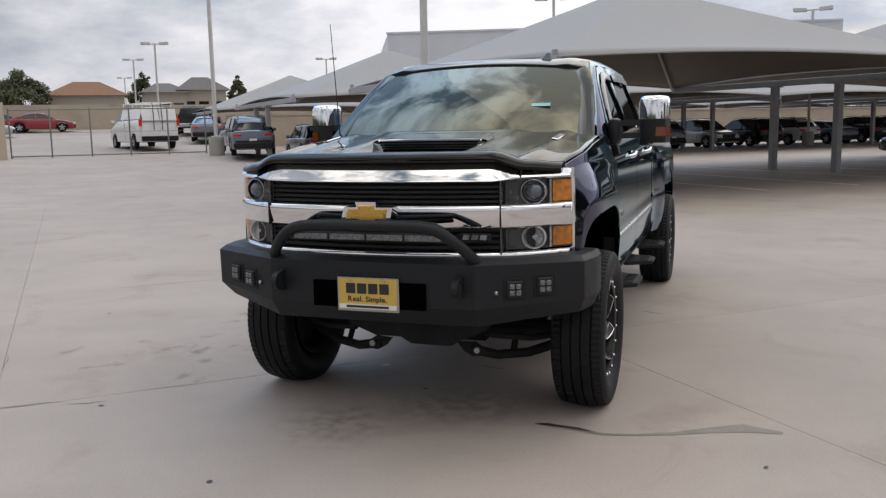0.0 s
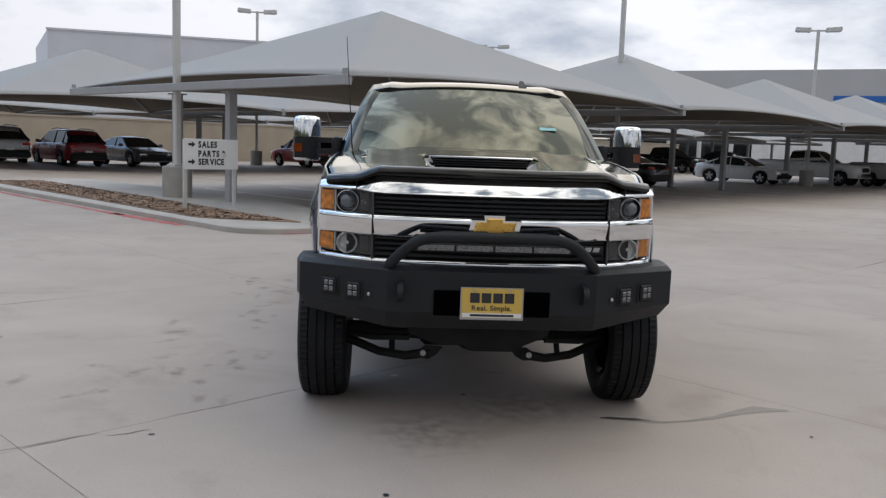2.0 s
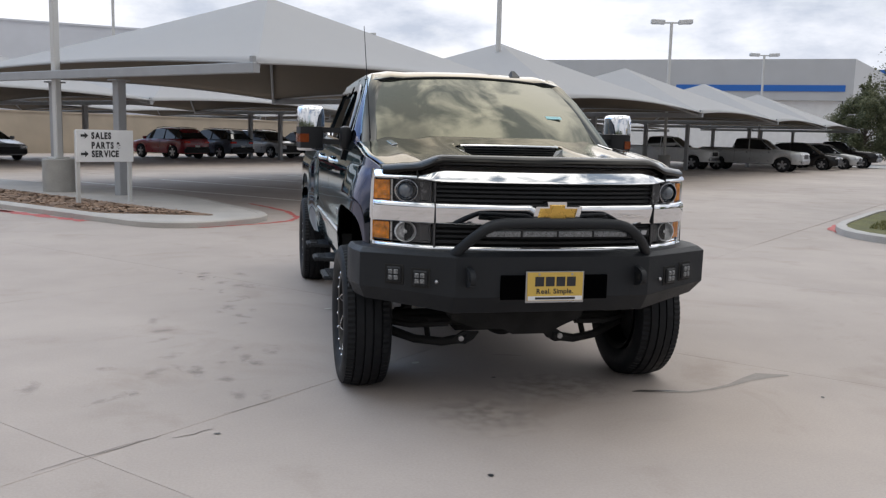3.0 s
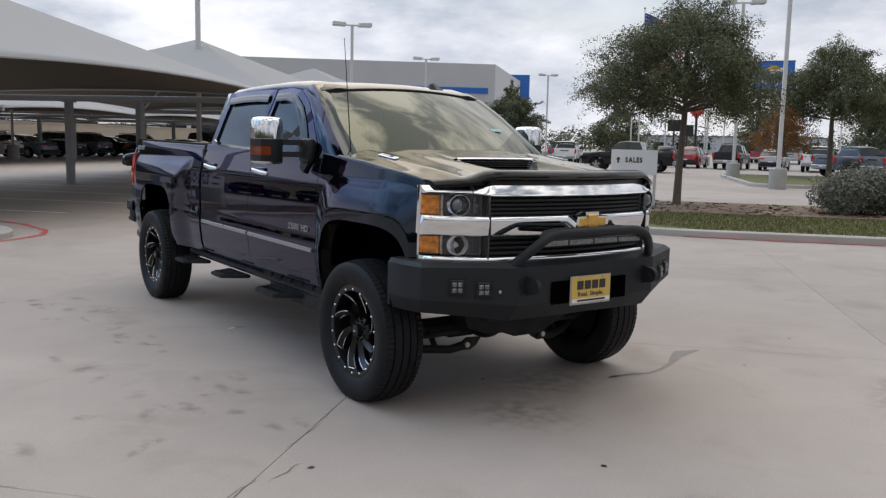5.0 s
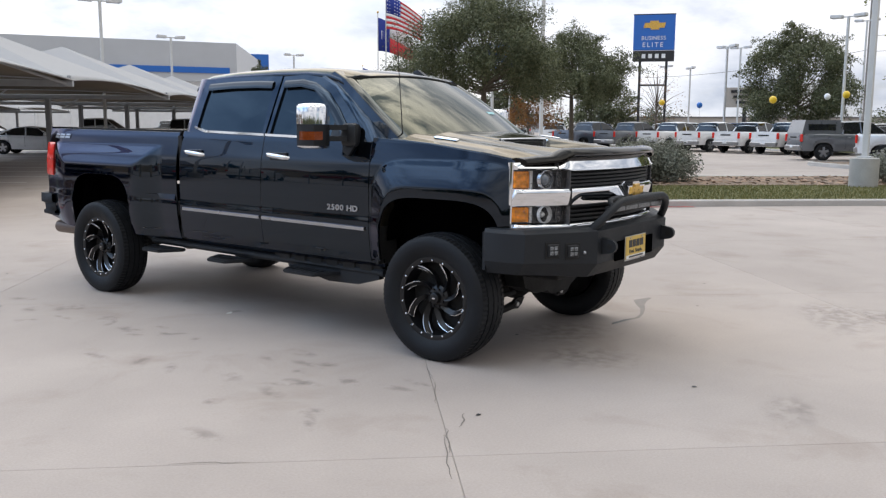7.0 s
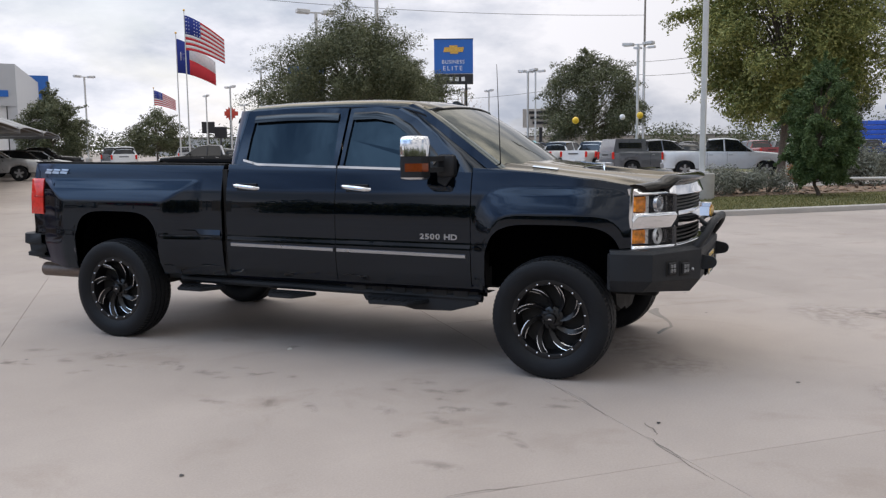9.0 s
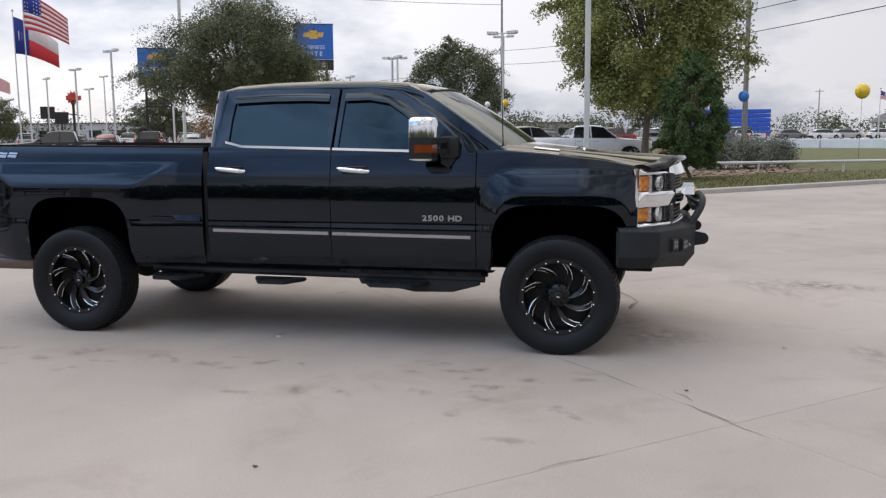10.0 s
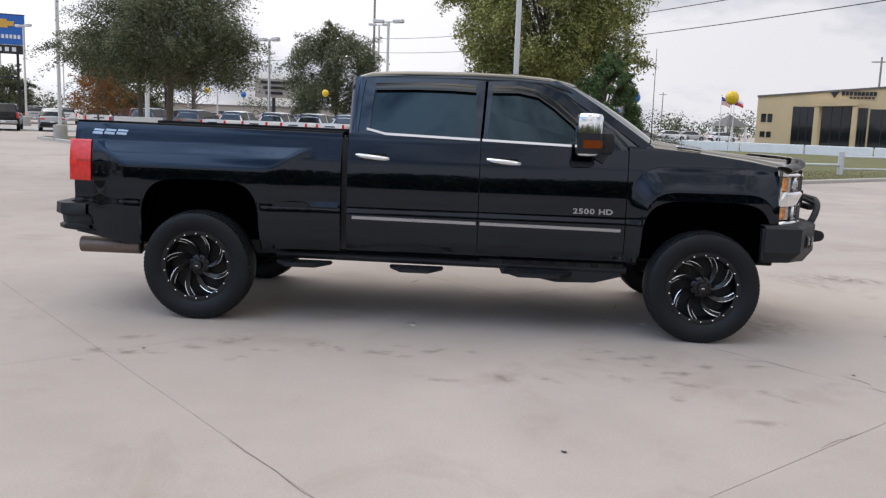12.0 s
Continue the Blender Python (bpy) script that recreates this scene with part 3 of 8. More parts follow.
def inset(outline, d):
    c = Vector((sum(p[0] for p in outline) / len(outline), sum(p[1] for p in outline) / len(outline)))
    out, m = [], len(outline)
    for k in range(m):
        a, p, b = Vector(outline[k - 1]), Vector(outline[k]), Vector(outline[(k + 1) % m])
        t = (b - a).normalized()
        nrm = Vector((-t.y, t.x))
        if nrm.dot(c - p) < 0:
            nrm = -nrm
        q = p + nrm * d
        out.append((q.x, q.y))
    return out


def curb_ring(outline, width, z, parent_name, label):
    bm = bmesh.new()
    inner = inset(outline, width)
    n = len(outline)
    rows = []
    for ring, zz in ((outline, -0.02), (outline, z - 0.02), (inset(outline, 0.025), z), (inner, z), (inner, z - 0.12)):
        rows.append([bm.verts.new(uv(a, b, zz)) for a, b in ring])
    for r0, r1 in zip(rows, rows[1:]):
        for k in range(n):
            bm.faces.new((r0[k], r0[(k + 1) % n], r1[(k + 1) % n], r1[k]))
    return tagged(mesh_object(parent_name, bm, CURB, angle=40), label, "kerb", kind="structure")


# island with the direction sign, filled with bark mulch
ISLE = rounded([(3.58, 8.0), (5.9, 7.9), (7.7, 12.6), (7.7, 23.5), (3.95, 23.5)], 1.1)
kerb_a = curb_ring(ISLE, 0.17, 0.10, "kerb_island", "pale low concrete kerb round the sign island")
tagged(mesh_object("pavement_island", strip(inset(ISLE, 0.165), -0.01, 0.097), CURB, smooth=False), "pale concrete island round the light pole and sign", "pavement", kind="structure")
MULCH_LINE = rounded([(3.92, 10.2), (5.1, 8.55), (5.25, 11.5), (5.6, 16.0), (5.85, 22.6), (4.35, 22.6), (4.05, 14.0)], 0.35, 4)
tagged(mesh_object("mulch_bed", strip(MULCH_LINE, 0.02, 0.108), MULCH, smooth=False), "strip of brown bark mulch set in the island", "mulch bed", kind="structure")
rng = random.Random(5)
vs, fs = [], []
for _ in range(9000):
    v = rng.uniform(9.2, 22.5)
    lo_ = lerp_table([(9.2, 4.72), (10.2, 4.0), (14.0, 4.12), (22.5, 4.42)], v)
    hi_ = lerp_table([(9.2, 5.05), (11.5, 5.18), (16.0, 5.52), (22.5, 5.78)], v)
    c = uv(rng.uniform(lo_, hi_), v, 0.110 + rng.uniform(0, 0.018))
    a, l, w = rng.uniform(0, 6.28), rng.uniform(0.025, 0.07), rng.uniform(0.008, 0.022)
    d, e = Vector((math.cos(a), math.sin(a), rng.uniform(-0.25, 0.25))) * l, Vector((-math.sin(a), math.cos(a), rng.uniform(-0.4, 0.4))) * w
    k = len(vs)
    vs += [c - d - e, c + d - e * 0.6, c + d + e, c - d + e * 0.7]
    fs.append((k, k + 1, k + 2, k + 3))
tagged(raw_mesh("mulch_chips", vs, fs, CHIP), "loose brown bark chips on the island", "mulch", kind="stuff")


def red_line(pts, width, z=0.0035):
    """A worn painted stripe on the concrete, ragged along both sides."""
    g = random.Random(61)
    pts = [Vector(p) for p in pts]
    fine_pts = []
    for p, q in zip(pts, pts[1:]):
        fine_pts += [p.lerp(q, k / 12) for k in range(12)]
    rows = []
    for k, p in enumerate(fine_pts):
        d = (fine_pts[min(k + 1, len(fine_pts) - 1)] - fine_pts[max(k - 1, 0)]).normalized()
        n = Vector((-d.y, d.x))
        w0, w1 = width * g.uniform(0.15, 0.6), width * g.uniform(0.15, 0.6)
        rows.append([uv(*(p - n * w0), z), uv(*(p + n * w1), z)])
    return loft(bmesh.new(), rows)


for pts, w in (([(3.70, 21.0), (3.60, 18.0), (3.52, 14.5), (3.48, 12.0)], 0.17), ([(3.47, 12.6), (3.48, 11.2), (3.52, 9.9)], 0.30), ([(3.70, 8.75), (4.25, 8.02), (5.2, 7.84), (6.0, 7.85), (6.6, 8.25), (7.3, 9.2), (8.1, 11.2)], 0.14)):
    part("red_kerb_paint", red_line(pts, w), RED_PAINT, kerb_a, "worn red fire-lane paint", smooth=False)

# verge along the far side of the drive: kerb, grass, planting bed, footpath
VERGE = rounded([(10.1, -75), (10.1, 0.3), (18.6, 0.3), (18.6, -27), (58, -27), (58, -75)], 2.7, 8)
kerb_b = curb_ring(VERGE, 0.17, 0.12, "kerb_verge", "pale concrete kerb along the grass verge")
tagged(mesh_object("lawn", strip(inset(VERGE, 0.16), -0.01, 0.10), GRASS, smooth=False), "short dry green grass behind the kerb", "grass", kind="structure")
rng = random.Random(9)
vs, fs = [], []
for _ in range(34000):
    u, v = rng.uniform(10.4, 14.4), -0.3 - abs(rng.gauss(0, 12))
    if v < -38 or u < 10.4 + max(0, 2.2 + v) * 0.8:
        continue
    c = uv(u, v, 0.095)
    a, h, w = rng.uniform(0, 6.28), rng.uniform(0.03, 0.07), rng.uniform(0.006, 0.014)
    e = Vector((math.cos(a), math.sin(a), 0)) * w
    tip = c + Vector((rng.uniform(-0.04, 0.04), rng.uniform(-0.04, 0.04), h))
    k = len(vs)
    vs += [c - e, c + e, tip]
    fs.append((k, k + 1, k + 2))
tagged(raw_mesh("grass_blades", vs, fs, BLADE), "short grass blades on the verge", "grass", kind="stuff")
BED = rounded([(14.5, -24), (14.5, -0.6), (18.2, -0.6), (18.2, -24)], 1.0)
tagged(mesh_object("planting_bed", strip(BED, 0.08, 0.115), SOIL, smooth=False), "brown planting bed with dry mulch", "planting bed", kind="structure")
vs, fs = [], []
for _ in range(2200):
    u, v = rng.uniform(14.6, 18.1), rng.uniform(-23.5, -1.0)
    c = uv(u, v, 0.118 + rng.uniform(0, 0.02))
    a, l, w = rng.uniform(0, 6.28), rng.uniform(0.04, 0.11), rng.uniform(0.02, 0.05)
    d, e = Vector((math.cos(a), math.sin(a), rng.uniform(-0.3, 0.3))) * l, Vector((-math.sin(a), math.cos(a), rng.uniform(-0.4, 0.4))) * w
    k = len(vs)
    vs += [c - d - e, c + d - e * 0.6, c + d + e, c - d + e * 0.7]
    fs.append((k, k + 1, k + 2, k + 3))
tagged(raw_mesh("bed_mulch", vs, fs, CHIP), "loose dry mulch on the planting bed", "mulch", kind="stuff")
for name, outline, lab in (("kerb_tree_island", [(23.0, -29), (23.0, -17.5), (29.0, -17.5), (29.0, -29)], "pale kerb round the island with the tall tree"),
                           ("kerb_oak_island", [(32.0, -13), (32.0, -6.0), (46.0, -6.0), (46.0, -13)], "pale kerb round the island with the oak")):
    isle = rounded(outline, 1.5)
    curb_ring(isle, 0.17, 0.15, name, lab)
    tagged(mesh_object("planting_bed" if "tree" in name else "lawn", strip(inset(isle, 0.16), -0.01, 0.11), SOIL if "tree" in name else GRASS, smooth=False),
           "brown soil bed under the tall tree" if "tree" in name else "dry grass under the oak", "planting bed" if "tree" in name else "grass", kind="structure")
for pts, w in (([(9.98, -5.4), (10.0, -3.4), (10.08, -2.2), (10.5, -1.0), (11.3, -0.1), (12.3, 0.36), (13.4, 0.44)], 0.16),):
    part("red_kerb_paint", red_line(pts, w), RED_PAINT, kerb_b, "worn red fire-lane paint", smooth=False)
tagged(mesh_object("far_road", strip([(64, -220), (64, 120), (78, 120), (78, -220)], -0.02, 0.02), ROAD, smooth=False), "grey road beyond the car lots", "road", kind="structure")

# cast slabs of the lot nearest the truck
SLAB = 3.73
ju = Vector((-2.3, -1.07, 0)).dot(U)
jv = Vector((-1.15, -0.07, 0)).dot(V)
bm = bmesh.new()
h = 0.5 * SLAB - 0.0015
lo = [bm.verts.new((x, y, -0.0058)) for x, y in ((-h, -h), (h, -h), (h, h), (-h, h))]
md = [bm.verts.new((x, y, -0.002)) for x, y in ((-h, -h), (h, -h), (h, h), (-h, h))]
hi = [bm.verts.new((x * (1 - 0.0012), y * (1 - 0.0012), 0.0)) for x, y in ((-h, -h), (h, -h), (h, h), (-h, h))]
for a, b in ((lo, md), (md, hi)):
    for k in range(4):
        bm.faces.new((a[k], a[(k + 1) % 4], b[(k + 1) % 4], b[k]))
bm.faces.new(hi)
slab = part("slab", bm, CONCRETE, ground, smooth=False)
first = True
for i in range(-8, 9):
    for j in range(-7, 9):
        c = uv(ju + SLAB * (i + 0.5), jv + SLAB * (j + 0.5))
        u, v = c.dot(U), c.dot(V)
        if u > 10.2 - SLAB * 0.5 and v < 0.7 + SLAB * 0.5:
            continue
        if max(rise(c.x + dx, c.y + dy) for dx in (-4, 0, 4) for dy in (-4, 0, 4)) > 0:
            continue
        if first:
            ob, first = slab, False
        else:
            ob = new("slab", slab.data)
            ob.parent = ground
        ob.matrix_basis = Matrix.Translation(c + Vector((0, 0, 0.0))) @ Matrix.Rotation(math.atan2(U.y, U.x), 4, "Z")

# ---- shade canopies ----
PITCH, WIDE = 12.0, 12.0
ORIGIN = Vector((-1.45, 10.55, 0))
EAVE, PEAK = 2.72, 5.1


def canopy_unit():
    """One square of the sail roof: fabric drawn up to a peak, with scalloped edges and a hem cable."""
    holder = thing("shade_canopy", "grey fabric hail-shade canopy drawn up to a peak on steel frame", "shade canopy", "shade canopies")
    bm = bmesh.new()
    n = 22
    rows = []
    for i in range(n + 1):
        row = []
        for j in range(n + 1):
            a, b = -1 + 2 * i / n, -1 + 2 * j / n
            r = max(abs(a), abs(b))
            t = min(abs(a), abs(b)) / r if r else 0
            pull = 1 - 0.035 * (1 - t ** 2) * r ** 3
            z = EAVE + (PEAK - EAVE) * (1 - r) ** 1.08 + 0.20 * (1 - t ** 2) * r ** 4
            row.append((6.0 * a * pull, 6.0 * b * pull, z))
        rows.append(row)
    net = [[bm.verts.new(p) for p in row] for row in rows]
    for i in range(n):
        for j in range(n):
            p, q, r_, t_ = net[i][j], net[i + 1][j], net[i + 1][j + 1], net[i][j + 1]
            for tri in (((p, q, r_), (p, r_, t_)) if (i < n // 2) == (j < n // 2) else ((p, q, t_), (q, r_, t_))):
                bm.faces.new(tri)
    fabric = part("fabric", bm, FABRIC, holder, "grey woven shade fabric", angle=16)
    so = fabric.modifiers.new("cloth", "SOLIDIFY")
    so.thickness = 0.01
    # second slot: the browner underside with its shade in the colour
    fabric.data.materials.append(FABRIC_UNDER_SHADED)
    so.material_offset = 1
    for i in range(4):
        pts = []
        for k in range(n + 1):
            b = -1 + 2 * k / n
            pull = 1 - 0.035 * (1 - b * b)
            p = Vector((6.0 * b * pull, -6.0 * pull, EAVE + 0.20 * (1 - b * b) - 0.01))
            pts.append(Matrix.Rotation(math.pi / 2 * i, 4, "Z") @ p)
        part("hem_cable", tube(bmesh.new(), pts, 0.022, 6), FABRIC, holder)
    # hip rafters
    for sx, sy in ((1, 1), (1, -1), (-1, 1), (-1, -1)):
        part("hip_rafter", tube(bmesh.new(), [(6.0 * sx * 0.975, 6.0 * sy * 0.975, EAVE - 0.10), (2.4 * sx, 2.4 * sy, EAVE + (PEAK - EAVE) * 0.6 ** 1.08 - 0.12), (0.05 * sx, 0.05 * sy, PEAK - 0.16)], 0.045, 8), STEEL, holder)
    return holder


def canopy_frame(dx=0.0):
    """Two columns and the long beam between two squares."""
    holder = thing("canopy_frame", "grey painted steel columns carrying a long canopy beam", "canopy frame", "canopy frames")
    for y in (-1.25, 1.15):
        col = part("column", new_box((dx, y, 1.26), (0.20, 0.20, 2.52), bev=0.012), STEEL, holder, "square grey steel column")
        part("base_plate", new_box((dx, y, 0.012), (0.34, 0.34, 0.024), bev=0.004), STEEL, col)
        part("cap_plate", new_box((dx, y, 2.525), (0.36, 0.30, 0.03), bev=0.004), STEEL, col)
    part("beam", new_box((0, 0, 2.63), (0.16, 12.0, 0.18), bev=0.01), STEEL, holder, "grey steel canopy beam")
    for y in (-5.9, 5.9):
        part("corner_post", new_box((0, y, 2.72), (0.09, 0.09, 0.24), bev=0.01), STEEL, holder)
    return holder


unit, rib, end_rib = canopy_unit(), canopy_frame(), canopy_frame(0.53)
first_u = first_r = True
for row, (vo, k0, k1) in enumerate(((0.0, 0, 5), (19.1, 0, 6), (38.2, 0, 6))):
    for k in range(k0, k1):
        c = ORIGIN + U * (PITCH * (k + 0.5)) + V * (WIDE * 0.5 + vo)
        m = Matrix.Translation(c) @ Matrix.Rotation(math.atan2(U.y, U.x), 4, "Z")
        if first_u:
            unit.matrix_basis, first_u = m, False
        else:
            copy_thing(unit, m)
    for k in range(k0, k1 + 1):
        c = ORIGIN + U * (PITCH * k) + V * (WIDE * 0.5 + vo)
        m = Matrix.Translation(c) @ Matrix.Rotation(math.atan2(U.y, U.x), 4, "Z")
        if row == 0 and k == 0:
            end_rib.matrix_basis = m
        elif first_r:
            rib.matrix_basis, first_r = m, False
        else:
            copy_thing(rib, m)

# long tan boundary wall behind the canopies
ou, ov = ORIGIN.dot(U), ORIGIN.dot(V)
bm = bmesh.new()
prism(bm, [(ou + 0.5, ov + 37.2), (ou + 78, ov + 37.2), (ou + 78, ov + 37.5), (ou + 0.5, ov + 37.5)], -0.02, 2.35, lambda a, b, h: uv(a, b, h))
prism(bm, [(ou + 0.5, ov + 37.14), (ou + 78, ov + 37.14), (ou + 78, ov + 37.56), (ou + 0.5, ov + 37.56)], 2.35, 2.45, lambda a, b, h: uv(a, b, h))
tagged(mesh_object("wall_boundary", bm, WALL, smooth=False), "long tan rendered boundary wall", "wall", kind="structure")


# ---- the lifted pickup truck ----
F_AX, R_AX, TYRE_R, TYRE_Z = 0.0, 3.898, 0.432, 0.418
truck = thing("pickup_truck", "lifted dark navy crew-cab pickup with chrome grille and steel bumper", "pickup truck")
SIDE = [(0.40, 0.865), (0.58, 0.908), (0.66, 0.932), (0.80, 0.9475), (0.868, 0.9500), (0.925, 0.9430), (1.00, 0.9455), (1.06, 0.9450), (1.13, 0.9430), (1.20, 0.9395),
        (1.275, 0.9330), (1.36, 0.9140), (1.40, 0.9050), (1.44, 0.8960), (1.48, 0.8830), (1.52, 0.868), (1.56, 0.845)]


def arch(y, yc, half, zt, zb=0.56, n=4.2):
    d = abs(y - yc) / half
    return zb if d >= 1 else zb + (zt - zb) * (1 - d ** n) ** (1 / n)


def wing_flare(y, z, yc, half, top, grow):
    """How far the front wing stands proud round its wheel, with a soft shoulder that wraps down behind it."""
    f = (abs((y - yc) / half) ** 6 + abs(max(z - 0.45, 0) / (top - 0.45)) ** 6) ** (1 / 6)
    ramp = min(1, max(0, (0.995 - f) / 0.205))
    return grow * (0.82 * ramp + 0.18 * smoothstep(0, 1, ramp))


def bed_flare(y, z, yc, top, grow):
    """How far the bed side stands proud: a sloped shoulder whose lower edge rises to the upper one at both ends."""
    reach, fade = (0.90, 0.42) if y < yc else (0.90, 0.34)
    along = smoothstep(0, 1, (reach - abs(y - yc)) / fade)
    ramp = min(1, max(0, (top - z) / 0.185))
    a, b = 0.85 * ramp + 0.15 * smoothstep(0, 1, ramp), along
    h = max(0.0, 0.06 - abs(a - b)) / 0.06
    return grow * max(0.0, min(a, b) - h * h * 0.015)


def half_width(y, z):
    w = sum(lerp_table(SIDE, z + d) for d in (-0.012, -0.006, 0.0, 0.006, 0.012)) / 5
    w += wing_flare(y, z, F_AX - 0.02, 0.615, 1.33, 0.046) + bed_flare(y, z, R_AX - 0.02, 1.365, 0.052)
    if y < -0.1:
        w -= 0.07 * smoothstep(-0.1, -0.62, y) ** 1.4
    if y > 4.6:
        w -= 0.035 * smoothstep(4.6, 4.95, y)
    return w


def skin(y, z):
    return half_width(y, z) + 0.009


def side_panel(name, y0, y1, top, bottom, s, ny, nz, label="", mat=PAINT, thick=0.014, extra=(), split=None):
    ys = sorted(set([y0 + (y1 - y0) * k / ny for k in range(ny + 1)] + [y0 + 0.0025, y1 - 0.0025] + [y for y in extra if y0 < y < y1]))
    rings = []
    for y in ys:
        a, b = bottom(y), top(y)
        ring = []
        if split:
            levels = [a + (split - a) * k / 20 for k in range(1, 20)] + [split + (b - split) * k / 32 for k in range(32)]
        else:
            levels = [a + (b - a) * k / nz for k in range(1, nz)]
        for z in [a, min(a + 0.0025, 0.5 * (a + levels[0]))] + levels + [b - 0.0025, b]:
            ring.append((s * half_width(y, z), y, z))
        rings.append(ring)
    bm = loft(bmesh.new(), rings)
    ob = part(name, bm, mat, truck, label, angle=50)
    sol = ob.modifiers.new("thickness", "SOLIDIFY")
    sol.thickness, sol.offset = thick, 0.0
    return ob


def belt(y):
    return 1.43 + 0.028 * (y - 0.6)


def fender_top(y):
    return lerp_table([(-0.62, 1.315), (-0.3, 1.375), (0.1, 1.425), (0.62, 1.465)], y)


ARCH_F = [F_AX + 0.485 * d for d in (-0.999, -0.99, -0.975, -0.95, -0.92, -0.88, -0.8, 0.8, 0.88, 0.92, 0.95, 0.975, 0.99, 0.999)]
ARCH_R = [R_AX - 0.025 + 0.465 * d for d in (-0.999, -0.99, -0.975, -0.95, -0.92, -0.88, -0.8, 0.8, 0.88, 0.92, 0.95, 0.975, 0.99, 0.999)]
bed_top = lambda y: 1.478 + 0.011 * (y - 2.78)  # noqa: E731
for s in (-1, 1):
    side_panel("front_fender", -0.535, 0.602, fender_top,
               lambda y: max(arch(y, F_AX, 0.485, 1.075, 0.62), 0.90 if y < -0.40 else 0.0), s, 72, 44, extra=ARCH_F, split=1.10)
    side_panel("front_door", 0.608, 1.7175, lambda y: belt(y), lambda y: 0.60, s, 26, 44)
    side_panel("rear_door", 1.7225, 2.735, lambda y: belt(y), lambda y: 0.60, s, 24, 44)
    side_panel("bed_side", 2.785, 4.90, bed_top, lambda y: max(arch(y, R_AX - 0.025, 0.465, 1.095, 0.575), lerp_table([(4.5, 0.575), (4.9, 0.64)], y)),
               s, 110, 46, extra=ARCH_R, split=1.12)
    # black wheel-arch linings, the shade inside the well put into their colour
    for yc, half, zt in ((F_AX, 0.485, 1.075), (R_AX - 0.025, 0.465, 1.095)):
        rings = []
        for x in (0.90, 0.75, 0.50):
            ring = []
            for k in range(25):
                a = math.pi * k / 24
                y = yc - half * 0.998 * math.copysign(abs(math.cos(a)) ** 0.45, math.cos(a))
                ring.append((s * x, y, arch(y, yc, half, zt, 0.60)))
            rings.append(ring)
        rings.append([(s * 0.50, p[1], 0.60) for p in rings[-1]])
        part("wheel_arch_liner", loft(bmesh.new(), rings), SHADE_BLACK, truck)
    # rocker panel, side moulding and window-line strip
    bm = loft(bmesh.new(), [[(s * 0.905, y, 0.618), (s * 0.90, y, 0.585), (s * 0.86, y, 0.555), (s * 0.70, y, 0.55)] for y in (0.50, 1.2, 2.0, 2.74)])
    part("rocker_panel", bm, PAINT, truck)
    for name, y0, y1 in (("door_moulding", 0.64, 1.705), ("door_moulding", 1.735, 2.69)):
        n, rings = 10, []
        for k in range(n + 1):
            y = y0 + (y1 - y0) * k / n
            z = 0.828 + 0.009 * (y - 0.64)
            w = skin(y, z)
            rings.append([(s * (w - 0.004), y, z - 0.016), (s * (w + 0.009), y, z - 0.012), (s * (w + 0.010), y, z + 0.011), (s * (w - 0.004), y, z + 0.015)])
        part(name, loft(bmesh.new(), rings, True, True), SATIN, truck, "satin silver side moulding")
    for y0, y1 in ((0.99, 1.712), (1.728, 2.60)):
        rings = []
        for k in range(13):
            y = y0 + (y1 - y0) * k / 12
            z = belt(y) + 0.008 + (0.03 * smoothstep(2.45, 2.60, y) if y1 > 2 else 0)
            w = skin(y, z)
            rings.append([(s * (w - 0.006), y, z - 0.010), (s * (w + 0.007), y, z - 0.008), (s * (w + 0.006), y, z + 0.010), (s * (w - 0.010), y, z + 0.012)])
        part("window_strip", loft(bmesh.new(), rings, True, True), CHROME, truck, "chrome strip under the window")

# flat panels added to close the wheel wells, painted as dark as their shade
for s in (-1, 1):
    part("well_shade_panel", new_box((s * 0.70, R_AX, 0.90), (0.02, 1.30, 0.70)), SHADE_BLACK, truck, smooth=False)
    part("well_shade_panel", new_box((s * 0.70, F_AX + 0.05, 0.92), (0.02, 1.05, 0.66)), SHADE_BLACK, truck, smooth=False)
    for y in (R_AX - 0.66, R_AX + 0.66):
        part("well_shade_panel", new_box((s * 0.79, y, 0.84), (0.19, 0.02, 0.56)), SHADE_BLACK, truck, smooth=False)
# cab: inner tub, roof and pillars
bm = new_box((0, 1.65, 0.78), (1.70, 2.10, 0.44))
box(bm, (0, 1.68, 1.20), (1.72, 2.06, 0.42))
part("cab_floor", bm, INTERIOR, truck, smooth=False)


def cab_side(z):
    return lerp_table([(1.42, 0.905), (1.50, 0.880), (1.88, 0.728), (1.93, 0.705), (1.96, 0.672)], z)


ROOF_EDGE = [(1.035, 1.893), (1.043, 1.8975), (1.10, 1.918), (1.22, 1.948), (1.45, 1.966), (1.80, 1.972), (2.30, 1.966), (2.60, 1.952), (2.70, 1.925), (2.735, 1.88)]
rings = []
for y, z in ROOF_EDGE:
    w = cab_side(min(z - 0.035, 1.925))
    crown = 0.030 if y < 2.65 else 0.020
    ring = [(-w, y, z - 0.055), (-w + 0.012, y, z - 0.025), (-w + 0.05, y, z)]
    for k in range(1, 12):
        x = (-1 + 2 * k / 12) * (w - 0.05)
        dy = -0.072 * (1 - (x / w) ** 2) * (1 - smoothstep(1.03, 1.5, y))
        ring.append((x, y + dy, z + crown * (1 - (x / (w - 0.05)) ** 2) + (0.012 if abs(x) > w - 0.2 else 0)))
    ring += [(w - 0.05, y, z), (w - 0.012, y, z - 0.025), (w, y, z - 0.055)]
    rings.append(ring)
